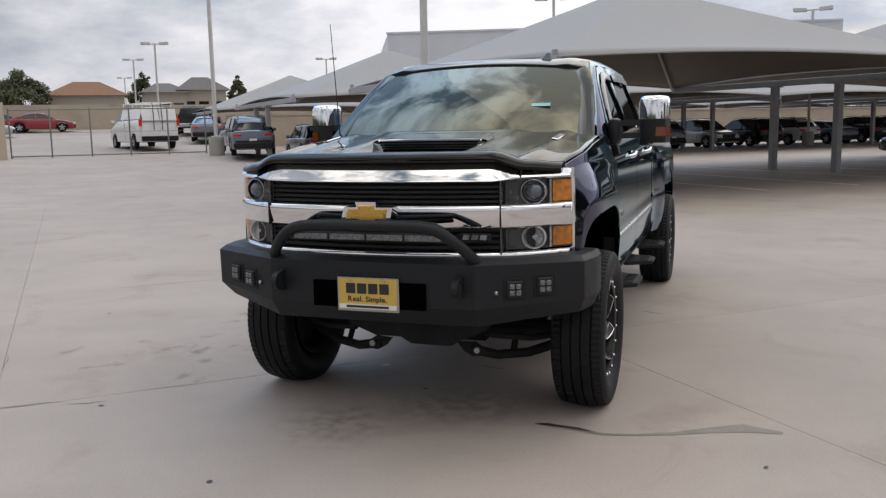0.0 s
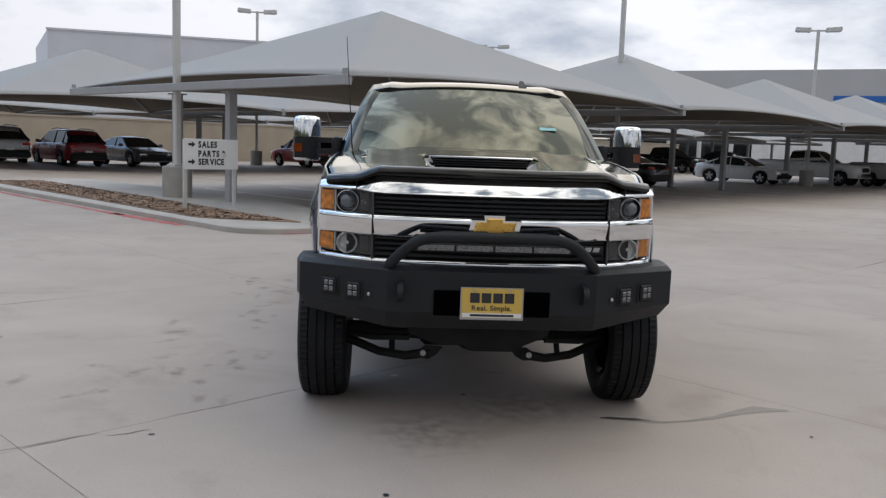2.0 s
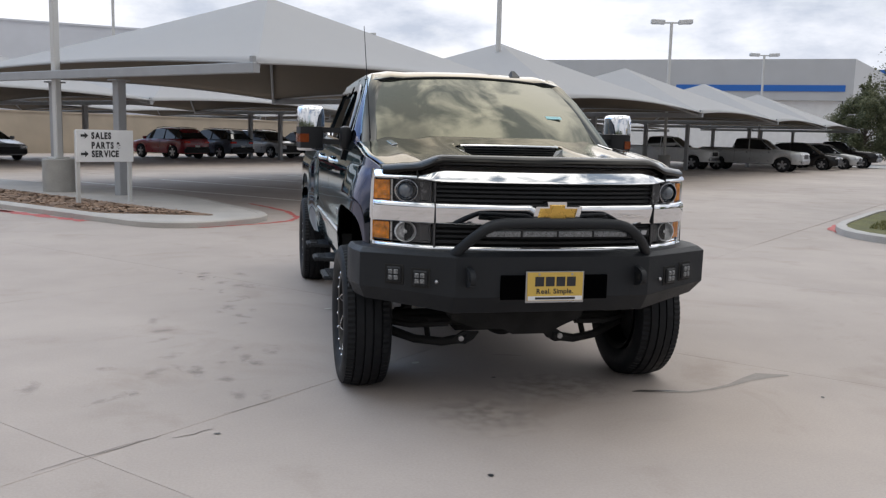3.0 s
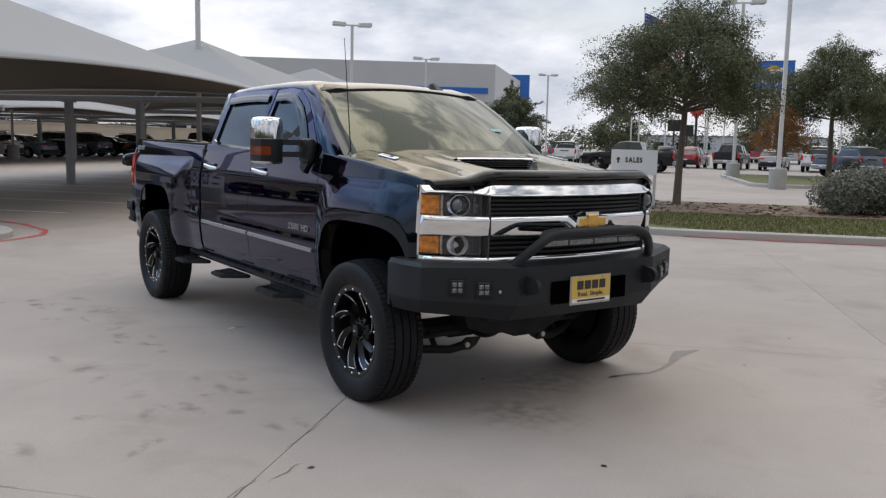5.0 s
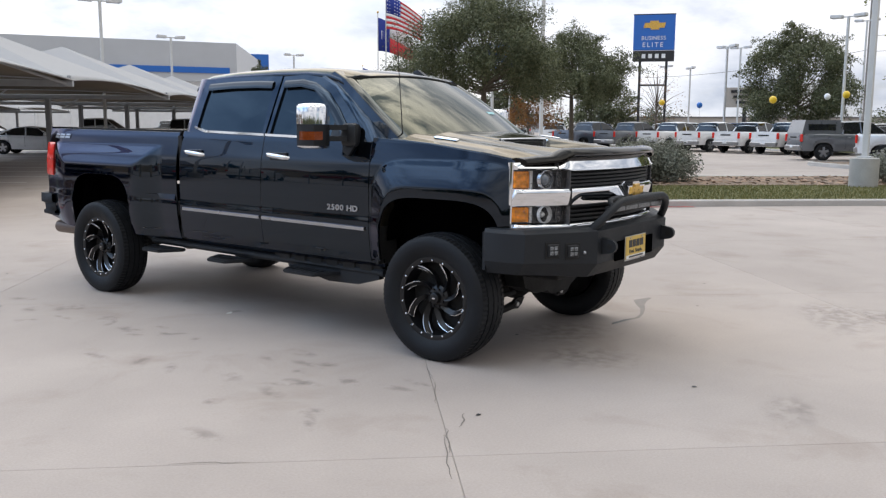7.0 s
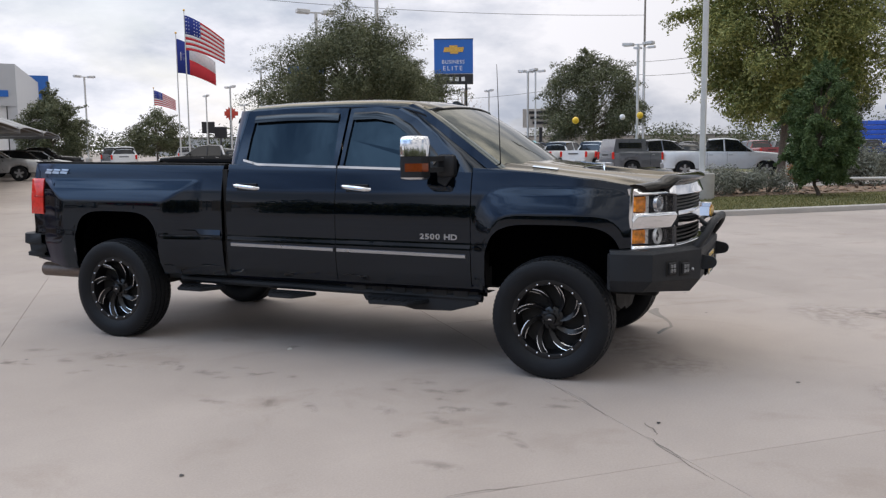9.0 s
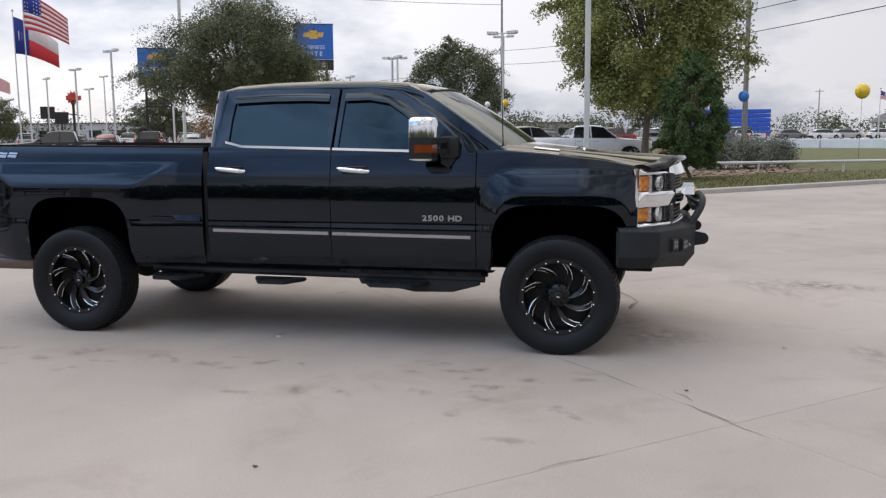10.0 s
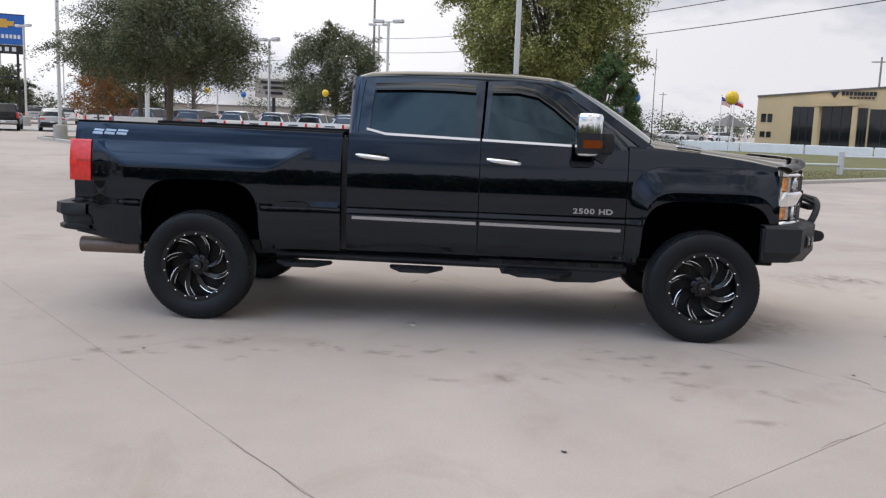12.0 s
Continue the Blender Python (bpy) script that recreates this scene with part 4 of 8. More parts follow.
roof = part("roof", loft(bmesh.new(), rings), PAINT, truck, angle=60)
roof.modifiers.new("thickness", "SOLIDIFY").thickness = 0.008
for s in (-1, 1):
    # windscreen pillar
    bm = bmesh.new()
    line = [(0.835, 0.40, 1.445), (0.800, 0.62, 1.600), (0.755, 0.84, 1.752), (0.705, 1.02, 1.868), (0.672, 1.16, 1.930)]
    rings = []
    for x, y, z in line:
        rings.append([(s * (x + 0.022), y + 0.075, z - 0.015), (s * (x + 0.018), y + 0.01, z + 0.012), (s * (x - 0.03), y - 0.012, z + 0.016),
                      (s * (x - 0.075), y - 0.018, z + 0.008), (s * (x - 0.06), y + 0.05, z - 0.02)])
    part("windscreen_pillar", loft(bm, rings, True, True), PAINT, truck, angle=50)
    # painted strip between the pillar and the door frame
    frame_line = [(0.66, 1.432), (0.745, 1.530), (0.93, 1.690), (1.10, 1.822), (1.27, 1.902)]
    post_line = [(0.835, 0.50, 1.440), (0.800, 0.69, 1.590), (0.755, 0.905, 1.742), (0.705, 1.085, 1.858), (0.678, 1.24, 1.915)]
    rings = [[(s * (cab_side(b) + 0.001), a + 0.01, b - 0.004), (s * (0.5 * (cab_side(b) + x + 0.016) + 0.006), 0.5 * (a + y), 0.5 * (b + z) + 0.004), (s * (x + 0.012), y, z)] for (a, b), (x, y, z) in zip(frame_line, post_line)]
    part("pillar_skin", loft(bmesh.new(), rings), PAINT, truck, angle=60)
    # rear corner pillar
    rings = [[(s * cab_side(z), y0, z), (s * (cab_side(z) - 0.004), 2.715, z), (s * (cab_side(z) - 0.03), 2.742, z), (s * (cab_side(z) - 0.12), 2.748, z),
              (s * (cab_side(z) - 0.10), 2.66, z)] for y0, z in ((2.672, 1.40), (2.665, 1.55), (2.655, 1.75), (2.64, 1.90), (2.62, 1.925))]
    part("rear_pillar", loft(bmesh.new(), rings, True, True), PAINT, truck, angle=50)
    # door window frames and glass
    doors = {
        "front": ([(1.706, 1.455), (1.694, 1.70), (1.684, 1.918), (1.45, 1.926), (1.27, 1.902), (1.10, 1.822), (0.93, 1.690), (0.745, 1.530), (0.66, 1.432)],
                  [(1.672, 1.468), (1.660, 1.68), (1.648, 1.872), (1.45, 1.876), (1.30, 1.848), (1.15, 1.770), (1.01, 1.655), (0.88, 1.525), (0.80, 1.445)]),
        "rear": ([(2.664, 1.49), (2.652, 1.72), (2.632, 1.918), (2.25, 1.926), (1.96, 1.928), (1.704, 1.922), (1.714, 1.70), (1.728, 1.462), (2.2, 1.474)],
                 [(2.575, 1.505), (2.572, 1.70), (2.555, 1.866), (2.25, 1.878), (1.96, 1.878), (1.775, 1.870), (1.765, 1.68), (1.758, 1.480), (2.2, 1.487)]),
    }
    for which, (outer, inner) in doors.items():
        bm = bmesh.new()
        lift = 0.004
        a = [bm.verts.new((s * (cab_side(z) + lift), y, z)) for y, z in outer]
        b = [bm.verts.new((s * (cab_side(z) + lift), y, z)) for y, z in inner]
        c = [bm.verts.new((s * (cab_side(z) - 0.03), y, z)) for y, z in inner]
        n = len(a)
        for k in range(n):
            bm.faces.new((a[k], a[(k + 1) % n], b[(k + 1) % n], b[k]))
            bm.faces.new((b[k], b[(k + 1) % n], c[(k + 1) % n], c[k]))
        part("window_frame", bm, PAINT, truck, angle=30)
        bm = bmesh.new()
        g = [bm.verts.new((s * (cab_side(z) - 0.012), y, z)) for y, z in inner]
        bm.faces.new(g)
        part("side_window", bm, TINT, truck, "dark tinted side glass", smooth=False)
        # smoked wind deflector along the top of the window
        top = inner[2:7] if which == "front" else inner[2:6]
        if which == "front":
            top = inner[2:8]
        rings = []
        for k, (y, z) in enumerate(top):
            drop = 0.042
            dz = -drop
            dy = 0.03 if (which == "front" and k > 2) else 0.0
            rings.append([(s * (cab_side(z) + 0.006), y - (0.01 if dy else 0), z + 0.014), (s * (cab_side(z) + 0.022), y, z - 0.004),
                          (s * (cab_side(z + dz) + 0.018), y + dy, z + dz), (s * (cab_side(z + dz) + 0.004), y + dy, z + dz)])
        part("wind_deflector", loft(bmesh.new(), rings, True, True), SMOKED, truck, "smoked plastic wind deflector")
    # black sail at the foot of the mirror
    bm = bmesh.new()
    prism(bm, [(1.02, 1.452), (1.005, 1.62), (0.90, 1.535), (0.79, 1.435)], -0.02, 0.010, lambda a, b, h: (s * (cab_side(b) + h), a, b))
    part("mirror_sail", bm, BLACK, truck, smooth=False)
    # door handles
    for y in (1.54, 2.545):
        w = skin(y, 1.305)
        bm = bmesh.new()
        rings = []
        for k in range(9):
            f = -1 + 2 * k / 8
            out = 0.034 * (1 - abs(f) ** 6) + 0.004
            r = 0.017 * (1 - 0.35 * abs(f) ** 4)
            yy, z = y + 0.13 * f, 1.312 + 0.012 * f
            rings.append([(s * (w + out - 0.014 + r * 0.8 * math.cos(a)), yy, z + r * math.sin(a)) for a in (2 * math.pi * j / 10 for j in range(10))])
        part("door_handle", loft(bm, rings, True, True), CHROME, truck, "chrome door handle")
        bm = bmesh.new()
        box(bm, (s * (w + 0.001), y - 0.01, 1.31), (0.008, 0.19, 0.062), bev=0.003)
        part("handle_recess", bm, PAINT, truck)
    # solid dark filler painted as the shade in the gap between cab and bed
    part("bed_gap_shade", new_box((s * 0.875, 2.76, 1.02), (0.08, 0.045, 0.86)), UNDER, truck, smooth=False)

# windscreen and rear window
rings = []
for k in range(9):
    f = k / 8
    w = 0.785 + (0.655 - 0.785) * f
    y0, z0 = 0.405 + 0.63 * f, 1.452 + 0.438 * f
    ring = []
    for j in range(17):
        x = -w + 2 * w * j / 16
        c = 1 - (x / w) ** 2
        ring.append((x, y0 - 0.13 * c * (1 - 0.45 * f) + 0.0, z0 + 0.035 * c + 0.02 * math.sin(math.pi * f)))
    rings.append(ring)
part("windscreen_seal", tube(bmesh.new(), [Vector(p) + Vector((0, -0.004, 0.002)) for p in rings[-1]], 0.007, 6), BLACK, truck, "thin black rubber seal")
part("windscreen", loft(bmesh.new(), rings), WSHIELD, truck, "windscreen with sky reflections", angle=180)
bm = bmesh.new()
box(bm, (0, 2.735, 1.68), (1.34, 0.02, 0.46), bev=0.005)
part("rear_window", bm, TINT, truck)
bm = bmesh.new()
box(bm, (0, 2.745, 1.20), (1.72, 0.02, 0.55))
part("cab_back", bm, PAINT, truck, smooth=False)
part("windscreen_sticker", new_box((0.50, 0.569, 1.650), (0.115, 0.002, 0.032), Euler((radians(-55), 0, radians(8))).to_matrix()), STICKER, truck, "small teal inspection sticker")
# seats, dashboard and steering wheel
bm = new_box((0, 0.72, 1.34), (1.50, 0.42, 0.22), bev=0.06, seg=2)
part("dashboard", bm, INTERIOR, truck)
for x in (-0.40, 0.40):
    bm = new_box((x, 1.55, 1.42), (0.50, 0.16, 0.50), Euler((radians(-12), 0, 0)).to_matrix(), bev=0.05, seg=2)
    box(bm, (x, 1.60, 1.73), (0.26, 0.10, 0.17), bev=0.04, seg=2)
    part("seat", bm, INTERIOR, truck)
bm = bmesh.new()
tube(bm, [(0.40 + 0.19 * math.cos(a), 1.02 + 0.08 * math.sin(a), 1.47 + 0.17 * math.sin(a)) for a in (2 * math.pi * k / 20 for k in range(21))], 0.016, 8, False)
part("steering_wheel", bm, BLACK, truck)
# wipers
for x0, x1 in ((-0.62, -0.02), (0.10, 0.62)):
    bm = bmesh.new()
    tube(bm, [(x0, 0.36, 1.462), (0.5 * (x0 + x1), 0.300, 1.474), (x1, 0.345, 1.470)], 0.006, 6)
    part("wiper", bm, BLACK, truck)


def front_y(x):
    """The nose in plan: gently bowed, swept back round the lamps."""
    x = abs(x)
    return -0.865 + 0.085 * (x / 0.6) ** 2 if x < 0.6 else -0.78 + 0.235 * ((x - 0.6) / 0.32) ** 1.35


# hood with power dome, scoop and cowl
def hood_edge(y):
    return half_width(y, fender_top(y)) - 0.016


def hood_top(x, y):
    """The hood without the channel that leads to the scoop."""
    f = (y + 0.80) / 1.30
    base = 1.382 + 0.045 * f + 0.098 * f * f
    side = -(base - fender_top(y) - 0.004) * min(1, abs(x) / hood_edge(y)) ** 2.6
    dome = 0.014 * (1 - smoothstep(0.40, 0.53, abs(x) + 0.06 * (1 - f)))
    flank = 0.014 * math.exp(-((abs(x) - 0.68) / 0.055) ** 2) * smoothstep(0.0, 0.3, f)
    return base + side + dome + flank


def hood_z(x, y):
    z = hood_top(x, y)
    sunk = max(0.0, z - (1.366 + 0.045 * (y + 0.8)))
    return z - sunk * (1 - smoothstep(0.285, 0.345, abs(x))) * (1 - smoothstep(-0.03, 0.06, y))


rings = []
for i in range(41):
    f = i / 40
    ring = []
    wide = hood_edge((front_y(0.84) + 0.045) * (1 - f) + 0.47 * f)
    for j in range(61):
        x = -wide + 2 * wide * j / 60
        y = (front_y(min(abs(x), 0.86)) + 0.045) * (1 - f) + (0.47 - 0.16 * max(0, 1 - (x / 0.835) ** 2)) * f
        drop = -0.030 * (1 - smoothstep(0, 0.05, f))
        ring.append((x, y, hood_z(x, y) + drop))
    rings.append(ring)
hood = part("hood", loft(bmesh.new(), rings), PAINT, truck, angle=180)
hood.modifiers.new("thickness", "SOLIDIFY").thickness = 0.02
# scoop: a raised wedge with a dark slatted mouth facing forward
bm = bmesh.new()
sw0, sw1, ys0, ys1 = 0.325, 0.30, -0.062, 0.26
rings = []
for i in range(13):
    f = i / 12
    y = ys0 + (ys1 - ys0) * f
    h = 0.002 + 0.004 * (1 - f) ** 1.2 - 0.010 * smoothstep(0.8, 1.0, f)
    w = sw0 + (sw1 - sw0) * f
    ring = [(-w - 0.03, y, hood_top(w + 0.03, y) - 0.008)]
    for j in range(13):
        x = -w + 2 * w * j / 12
        ring.append((x, y, hood_top(x, y) + h * (1 - 0.3 * (x / w) ** 4)))
    ring.append((w + 0.03, y, hood_top(w + 0.03, y) - 0.008))
    rings.append(ring)
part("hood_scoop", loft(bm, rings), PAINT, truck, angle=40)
# flat panel, the shade inside the mouth put into its colour
part("scoop_mouth_shade", new_box((0, -0.046, 1.424), (0.60, 0.012, 0.052)), SHADE_BLACK, truck, smooth=False)
for k in range(3):
    part("scoop_slat", new_box((0, -0.062, 1.412 + 0.014 * k), (0.58, 0.024, 0.004), Euler((radians(22), 0, 0)).to_matrix()), SATIN, truck, smooth=False)
for s in (-1, 1):
    bm = bmesh.new()
    prism(bm, [(0.272, 1.396), (0.314, 1.396), (0.352, 1.440), (0.300, 1.449)], -0.085, -0.050, lambda a, b, h: (s * a, h, b))
    part("scoop_bezel", bm, CHROME, truck, "chrome scoop end trim", smooth=False)
    if s < 0:
        part("scoop_lip", loft(bmesh.new(), [[(x, -0.066, hood_top(x, -0.062) + -0.002), (x, -0.070, hood_top(x, -0.062) + 0.004), (x, -0.064, hood_top(x, -0.062) + 0.009), (x, -0.058, hood_top(x, -0.062) + 0.002)]
                                             for x in (-0.31 + 0.62 * k / 10 for k in range(11))], True, True), CHROME, truck, "thin chrome lip over the scoop")
    rise_y, rise_x = (hood_z(0.70, 0.21) - hood_z(0.70, 0.03)) / 0.18, (hood_z(0.72, 0.12) - hood_z(0.68, 0.12)) / 0.04
    bm = new_box((s * 0.70, 0.12, hood_z(0.70, 0.12) + 0.003), (0.035, 0.19, 0.010), Euler((math.atan(rise_y), -s * math.atan(rise_x), 0)).to_matrix(), bev=0.004)
    part("hood_badge", bm, CHROME, truck, "small chrome hood badge")
# cowl below the windscreen
rings = []
for j in range(17):
    x = -0.80 + 1.6 * j / 16
    c = 1 - (x / 0.8) ** 2
    rings.append([(x, 0.27 - 0.14 * c + 0.16 * (1 - c), 1.440), (x, 0.40 - 0.12 * c + 0.02, 1.462 + 0.02 * c)])
part("cowl", loft(bmesh.new(), rings), BLACK, truck)
# smoked hood guard along the front lip
rings = []
for j in range(49):
    x = -0.865 + 1.73 * j / 48
    y = front_y(x)
    k = smoothstep(0.57, 0.72, abs(x))
    low = 1.362 - 0.042 * k - 0.014 * smoothstep(0.72, 0.86, abs(x))
    tall = 0.050 - 0.004 * k
    rings.append([(x, y + 0.045, low - 0.004), (x, y - 0.016, low + 0.002), (x, y - 0.026, low + 0.016), (x, y - 0.016, low + tall * 0.62),
                  (x, y + 0.012, low + tall * 0.90), (x, y + 0.055, low + tall), (x, y + 0.085, low + tall - 0.004), (x, y + 0.085, low + 0.03)])
GUARD = material("smoked_acrylic", (0.007, 0.006, 0.005), 0.10, vary=0.1, spec=0.20)
part("hood_guard", loft(bmesh.new(), rings, True, True), GUARD, truck, "smoked acrylic hood guard", angle=50)


# grille: chrome bars, dark slats and mesh
def bowed(x0, x1, z0, z1, out, back, n=28, round_it=0.012):
    rings = []
    for j in range(n + 1):
        x = x0 + (x1 - x0) * j / n
        y = front_y(x)
        rings.append([(x, y + back, z0), (x, y - out + round_it, z0), (x, y - out, z0 + round_it), (x, y - out, z1 - round_it), (x, y - out + round_it, z1), (x, y + back, z1)])
    return loft(bmesh.new(), rings, True, True)


part("grille_backing", bowed(-0.61, 0.61, 0.93, 1.30, -0.05, 0.08), UNDER, truck)
rings = []
for j in range(57):
    x = -0.90 + 1.80 * j / 56
    y = front_y(x)
    k = smoothstep(0.57, 0.71, abs(x))
    z1, z0 = 1.362 - 0.040 * k, 1.266 + 0.014 * k
    rings.append([(x, y + 0.05, z0), (x, y - 0.010, z0), (x, y - 0.018, z0 + 0.008), (x, y - 0.012, z0 + 0.018), (x, y + 0.016, z1 - 0.010), (x, y + 0.026, z1), (x, y + 0.06, z1)])
part("grille_top_bar", loft(bmesh.new(), rings, True, True), CHROME, truck, "broad chrome upper grille bar", angle=50)
rings = []
for j in range(41):
    x = -0.905 + 1.81 * j / 40
    y = front_y(x)
    rings.append([(x, y + 0.05, 1.052), (x, y - 0.006, 1.052), (x, y - 0.012, 1.058), (x, y - 0.020, 1.128), (x, y - 0.022, 1.140), (x, y - 0.014, 1.156), (x, y + 0.004, 1.163), (x, y + 0.05, 1.163)])
part("grille_middle_bar", loft(bmesh.new(), rings, True, True), CHROME, truck, "wide chrome middle grille bar", angle=50)
for s in (-1, 1):
    part("grille_seam", new_box((s * 0.614, front_y(0.614) - 0.016, 1.108), (0.005, 0.016, 0.114)), UNDER, truck, smooth=False)
    part("grille_seam", new_box((s * 0.700, front_y(0.700) - 0.004, 1.302), (0.004, 0.030, 0.040)), UNDER, truck, smooth=False)
part("grille_lower_bar", bowed(-0.895, 0.895, 0.902, 0.938, 0.014, 0.05), CHROME, truck, "chrome lower grille bar", angle=60)
for z in (1.176, 1.199, 1.222, 1.245):
    part("grille_slat", bowed(-0.60, 0.60, z - 0.007, z + 0.007, -0.012, 0.04, round_it=0.003), BLACK, truck)
for z in (0.958, 0.985, 1.012, 1.040):
    part("grille_slat", bowed(-0.60, 0.60, z - 0.007, z + 0.007, -0.012, 0.04, round_it=0.003), BLACK, truck)
for s in (-1, 1):
    x = s * 0.612
    part("grille_end", new_box((x, front_y(x) + 0.004, 1.10), (0.010, 0.03, 0.36), bev=0.003), LAMPDARK, truck)
# emblem: gold cross-shaped plate on a chrome rim
cross = [(-0.132, -0.030), (-0.045, -0.030), (-0.045, -0.052), (0.060, -0.052), (0.055, -0.030), (0.120, -0.030), (0.135, 0.030), (0.050, 0.030), (0.050, 0.054),
         (-0.055, 0.054), (-0.050, 0.030), (-0.115, 0.030)]
emblem = part("emblem_rim", prism(bmesh.new(), [(a * 1.0, b * 1.06) for a, b in cross], -0.952, -0.87, lambda a, b, h: (a, h, 1.126 + b)), CHROME, truck, "chrome rim of the emblem", smooth=False)
bm = loft(bmesh.new(), [[(a * k_, -h_, 1.126 + b * k_ * 0.98) for a, b in cross] for k_, h_ in ((0.82, 0.945), (0.80, 0.956), (0.72, 0.962))], True, True)
part("emblem_face", bm, GOLD, emblem, "gold emblem plate", smooth=False)
badge_bm = bmesh.new()
for k in range(3):
    prism(badge_bm, [(-0.075 + 0.052 * k, -0.014), (-0.035 + 0.052 * k, -0.014), (-0.028 + 0.052 * k, 0.014), (-0.068 + 0.052 * k, 0.014)], -0.84, -0.825, lambda a, b, h: (0.50 + a * 0.8, h, 1.012 + b * 0.8))
part("badge_plate", new_box((0.50, -0.826, 1.010), (0.155, 0.010, 0.040), bev=0.003), BLACK, truck, "dark badge plate")
part("grille_badge", badge_bm, SATIN, truck, "small chrome grille badge", smooth=False)

# headlamps: two stacked lamps a side
for s in (-1, 1):
    for z0, z1 in ((1.158, 1.278), (0.945, 1.055)):
        rings = []
        for j in range(15):
            x = 0.622 + (0.898 - 0.622) * j / 14
            y = front_y(x)
            rings.append([(s * x, y + 0.045, z0), (s * x, y + 0.045, z1)])
        housing = part("headlamp", loft(bmesh.new(), rings), LAMPDARK, truck, "dark headlamp housing with amber end")
        bm = bmesh.new()
        xc, yc, zc = s * 0.748, front_y(0.748) + 0.022, 0.5 * (z0 + z1)
        up = z0 > 1.1
        rings = [[(xc + r * math.cos(a), yc + d + 0.25 * r * s * math.cos(a), zc + r * math.sin(a)) for a in (2 * math.pi * k / 24 for k in range(24))]
                 for r, d in (((0.060, 0.0), (0.059, -0.020), (0.055, -0.021), (0.052, -0.004), (0.046, 0.010), (0.004, 0.016)) if up else
                              ((0.056, 0.0), (0.055, -0.018), (0.051, -0.018), (0.046, 0.002), (0.034, 0.016), (0.004, 0.022)))]
        part("projector_ring", loft(bm, rings, True), RINGMETAL if up else FACETS, housing, "bright projector ring" if up else "clear faceted lamp bowl")
        bm = bmesh.new()
        bmesh.ops.create_uvsphere(bm, u_segments=16, v_segments=10, radius=0.045 if up else 0.020, matrix=Matrix.Translation((xc, yc + 0.012, zc)))
        part("projector_lens", bm, PROJECTOR if up else FACETS, housing, "bulging glass lens")
        rings = []
        for j in range(7):
            x = 0.824 + (0.896 - 0.824) * j / 6
            y = front_y(x) + 0.022
            rings.append([(s * x, y + 0.02, z0 + 0.008), (s * x, y, z0 + 0.01), (s * x, y, z1 - 0.01), (s * x, y + 0.02, z1 - 0.008)])
        turn = part("turn_signal", loft(bmesh.new(), rings, True, True), AMBER, housing, "amber turn signal")
        part("lamp_divider", new_box((s * 0.815, front_y(0.815) + 0.026, 0.5 * (z0 + z1)), (0.010, 0.03, z1 - z0 - 0.01), bev=0.002), REFLECT, housing, "bright divider")
        part("inner_reflector", new_box((s * 0.655, front_y(0.655) + 0.036, 0.5 * (z0 + z1)), (0.05, 0.012, z1 - z0 - 0.02), bev=0.004), LAMPDARK, housing)
        rings = []
        for j in range(15):
            x = 0.618 + (0.902 - 0.618) * j / 14
            y = front_y(x) + 0.004
            rings.append([(s * x, y, z0 + 0.002), (s * x, y - 0.004, 0.5 * (z0 + z1)), (s * x, y, z1 - 0.002)])
        ob = part("lens_cover", loft(bmesh.new(), rings), LENS, housing, angle=180)
        ob.visible_shadow = False
    # chrome surround down the outer edge
    bm = bmesh.new()
    tube(bm, [(s * 0.905, front_y(0.905) + 0.035, 0.915), (s * 0.905, front_y(0.905) + 0.03, 1.10), (s * 0.897, front_y(0.897) + 0.035, 1.325)], 0.014, 8)
    part("headlamp_surround", bm, CHROME, truck, "chrome lamp surround")

# steel front bumper
PLAN = [(0.0, -0.950), (0.30, -0.950), (0.53, -0.950), (0.76, -0.824), (0.99, -0.695), (1.020, -0.560), (1.025, -0.420)]


def bumper_rings(plan):
    out = []
    for x, y in [(-a, b) for a, b in plan[::-1]] + plan[1:]:
        k = abs(x)
        rise = 0.045 * smoothstep(0.45, 1.0, k)
        inx = 0.035 * smoothstep(0.6, 1.0, k)
        sx = math.copysign(1, x) if x else 0
        out.append([(x - sx * inx * 2.5, min(y + 0.20, -0.40), 0.918), (x - sx * inx * 0.6, min(y + 0.035, -0.41), 0.917), (x, y, 0.895), (x, y + 0.004, 0.685 + rise * 0.7),
                    (x - sx * inx, min(y + 0.075, -0.41), 0.592 + rise), (x - sx * inx * 2, min(y + 0.22, -0.40), 0.592 + rise)])
    return out


bumper = part("front_bumper", loft(bmesh.new(), bumper_rings(PLAN)), POWDER, truck, "black powder-coated steel front bumper", angle=12)
mod = bumper.modifiers.new("thickness", "SOLIDIFY")
mod.thickness, mod.offset = 0.012, -1
bv = bumper.modifiers.new("edge", "BEVEL")
bv.width, bv.segments, bv.limit_method, bv.angle_limit = 0.006, 2, "ANGLE", radians(12)
for s in (-1, 1):
    part("bumper_end", new_box((s * 0.985, -0.41, 0.775), (0.06, 0.02, 0.24)), POWDER, truck, smooth=False)


def bumper_point(x):
    x = abs(x)
    for (a, ya), (b, yb) in zip(PLAN, PLAN[1:]):
        if a <= x <= b:
            f = (x - a) / (b - a)
            return ya + f * (yb - ya), math.atan2(yb - ya, b - a)
    return PLAN[-1][1], 0.0


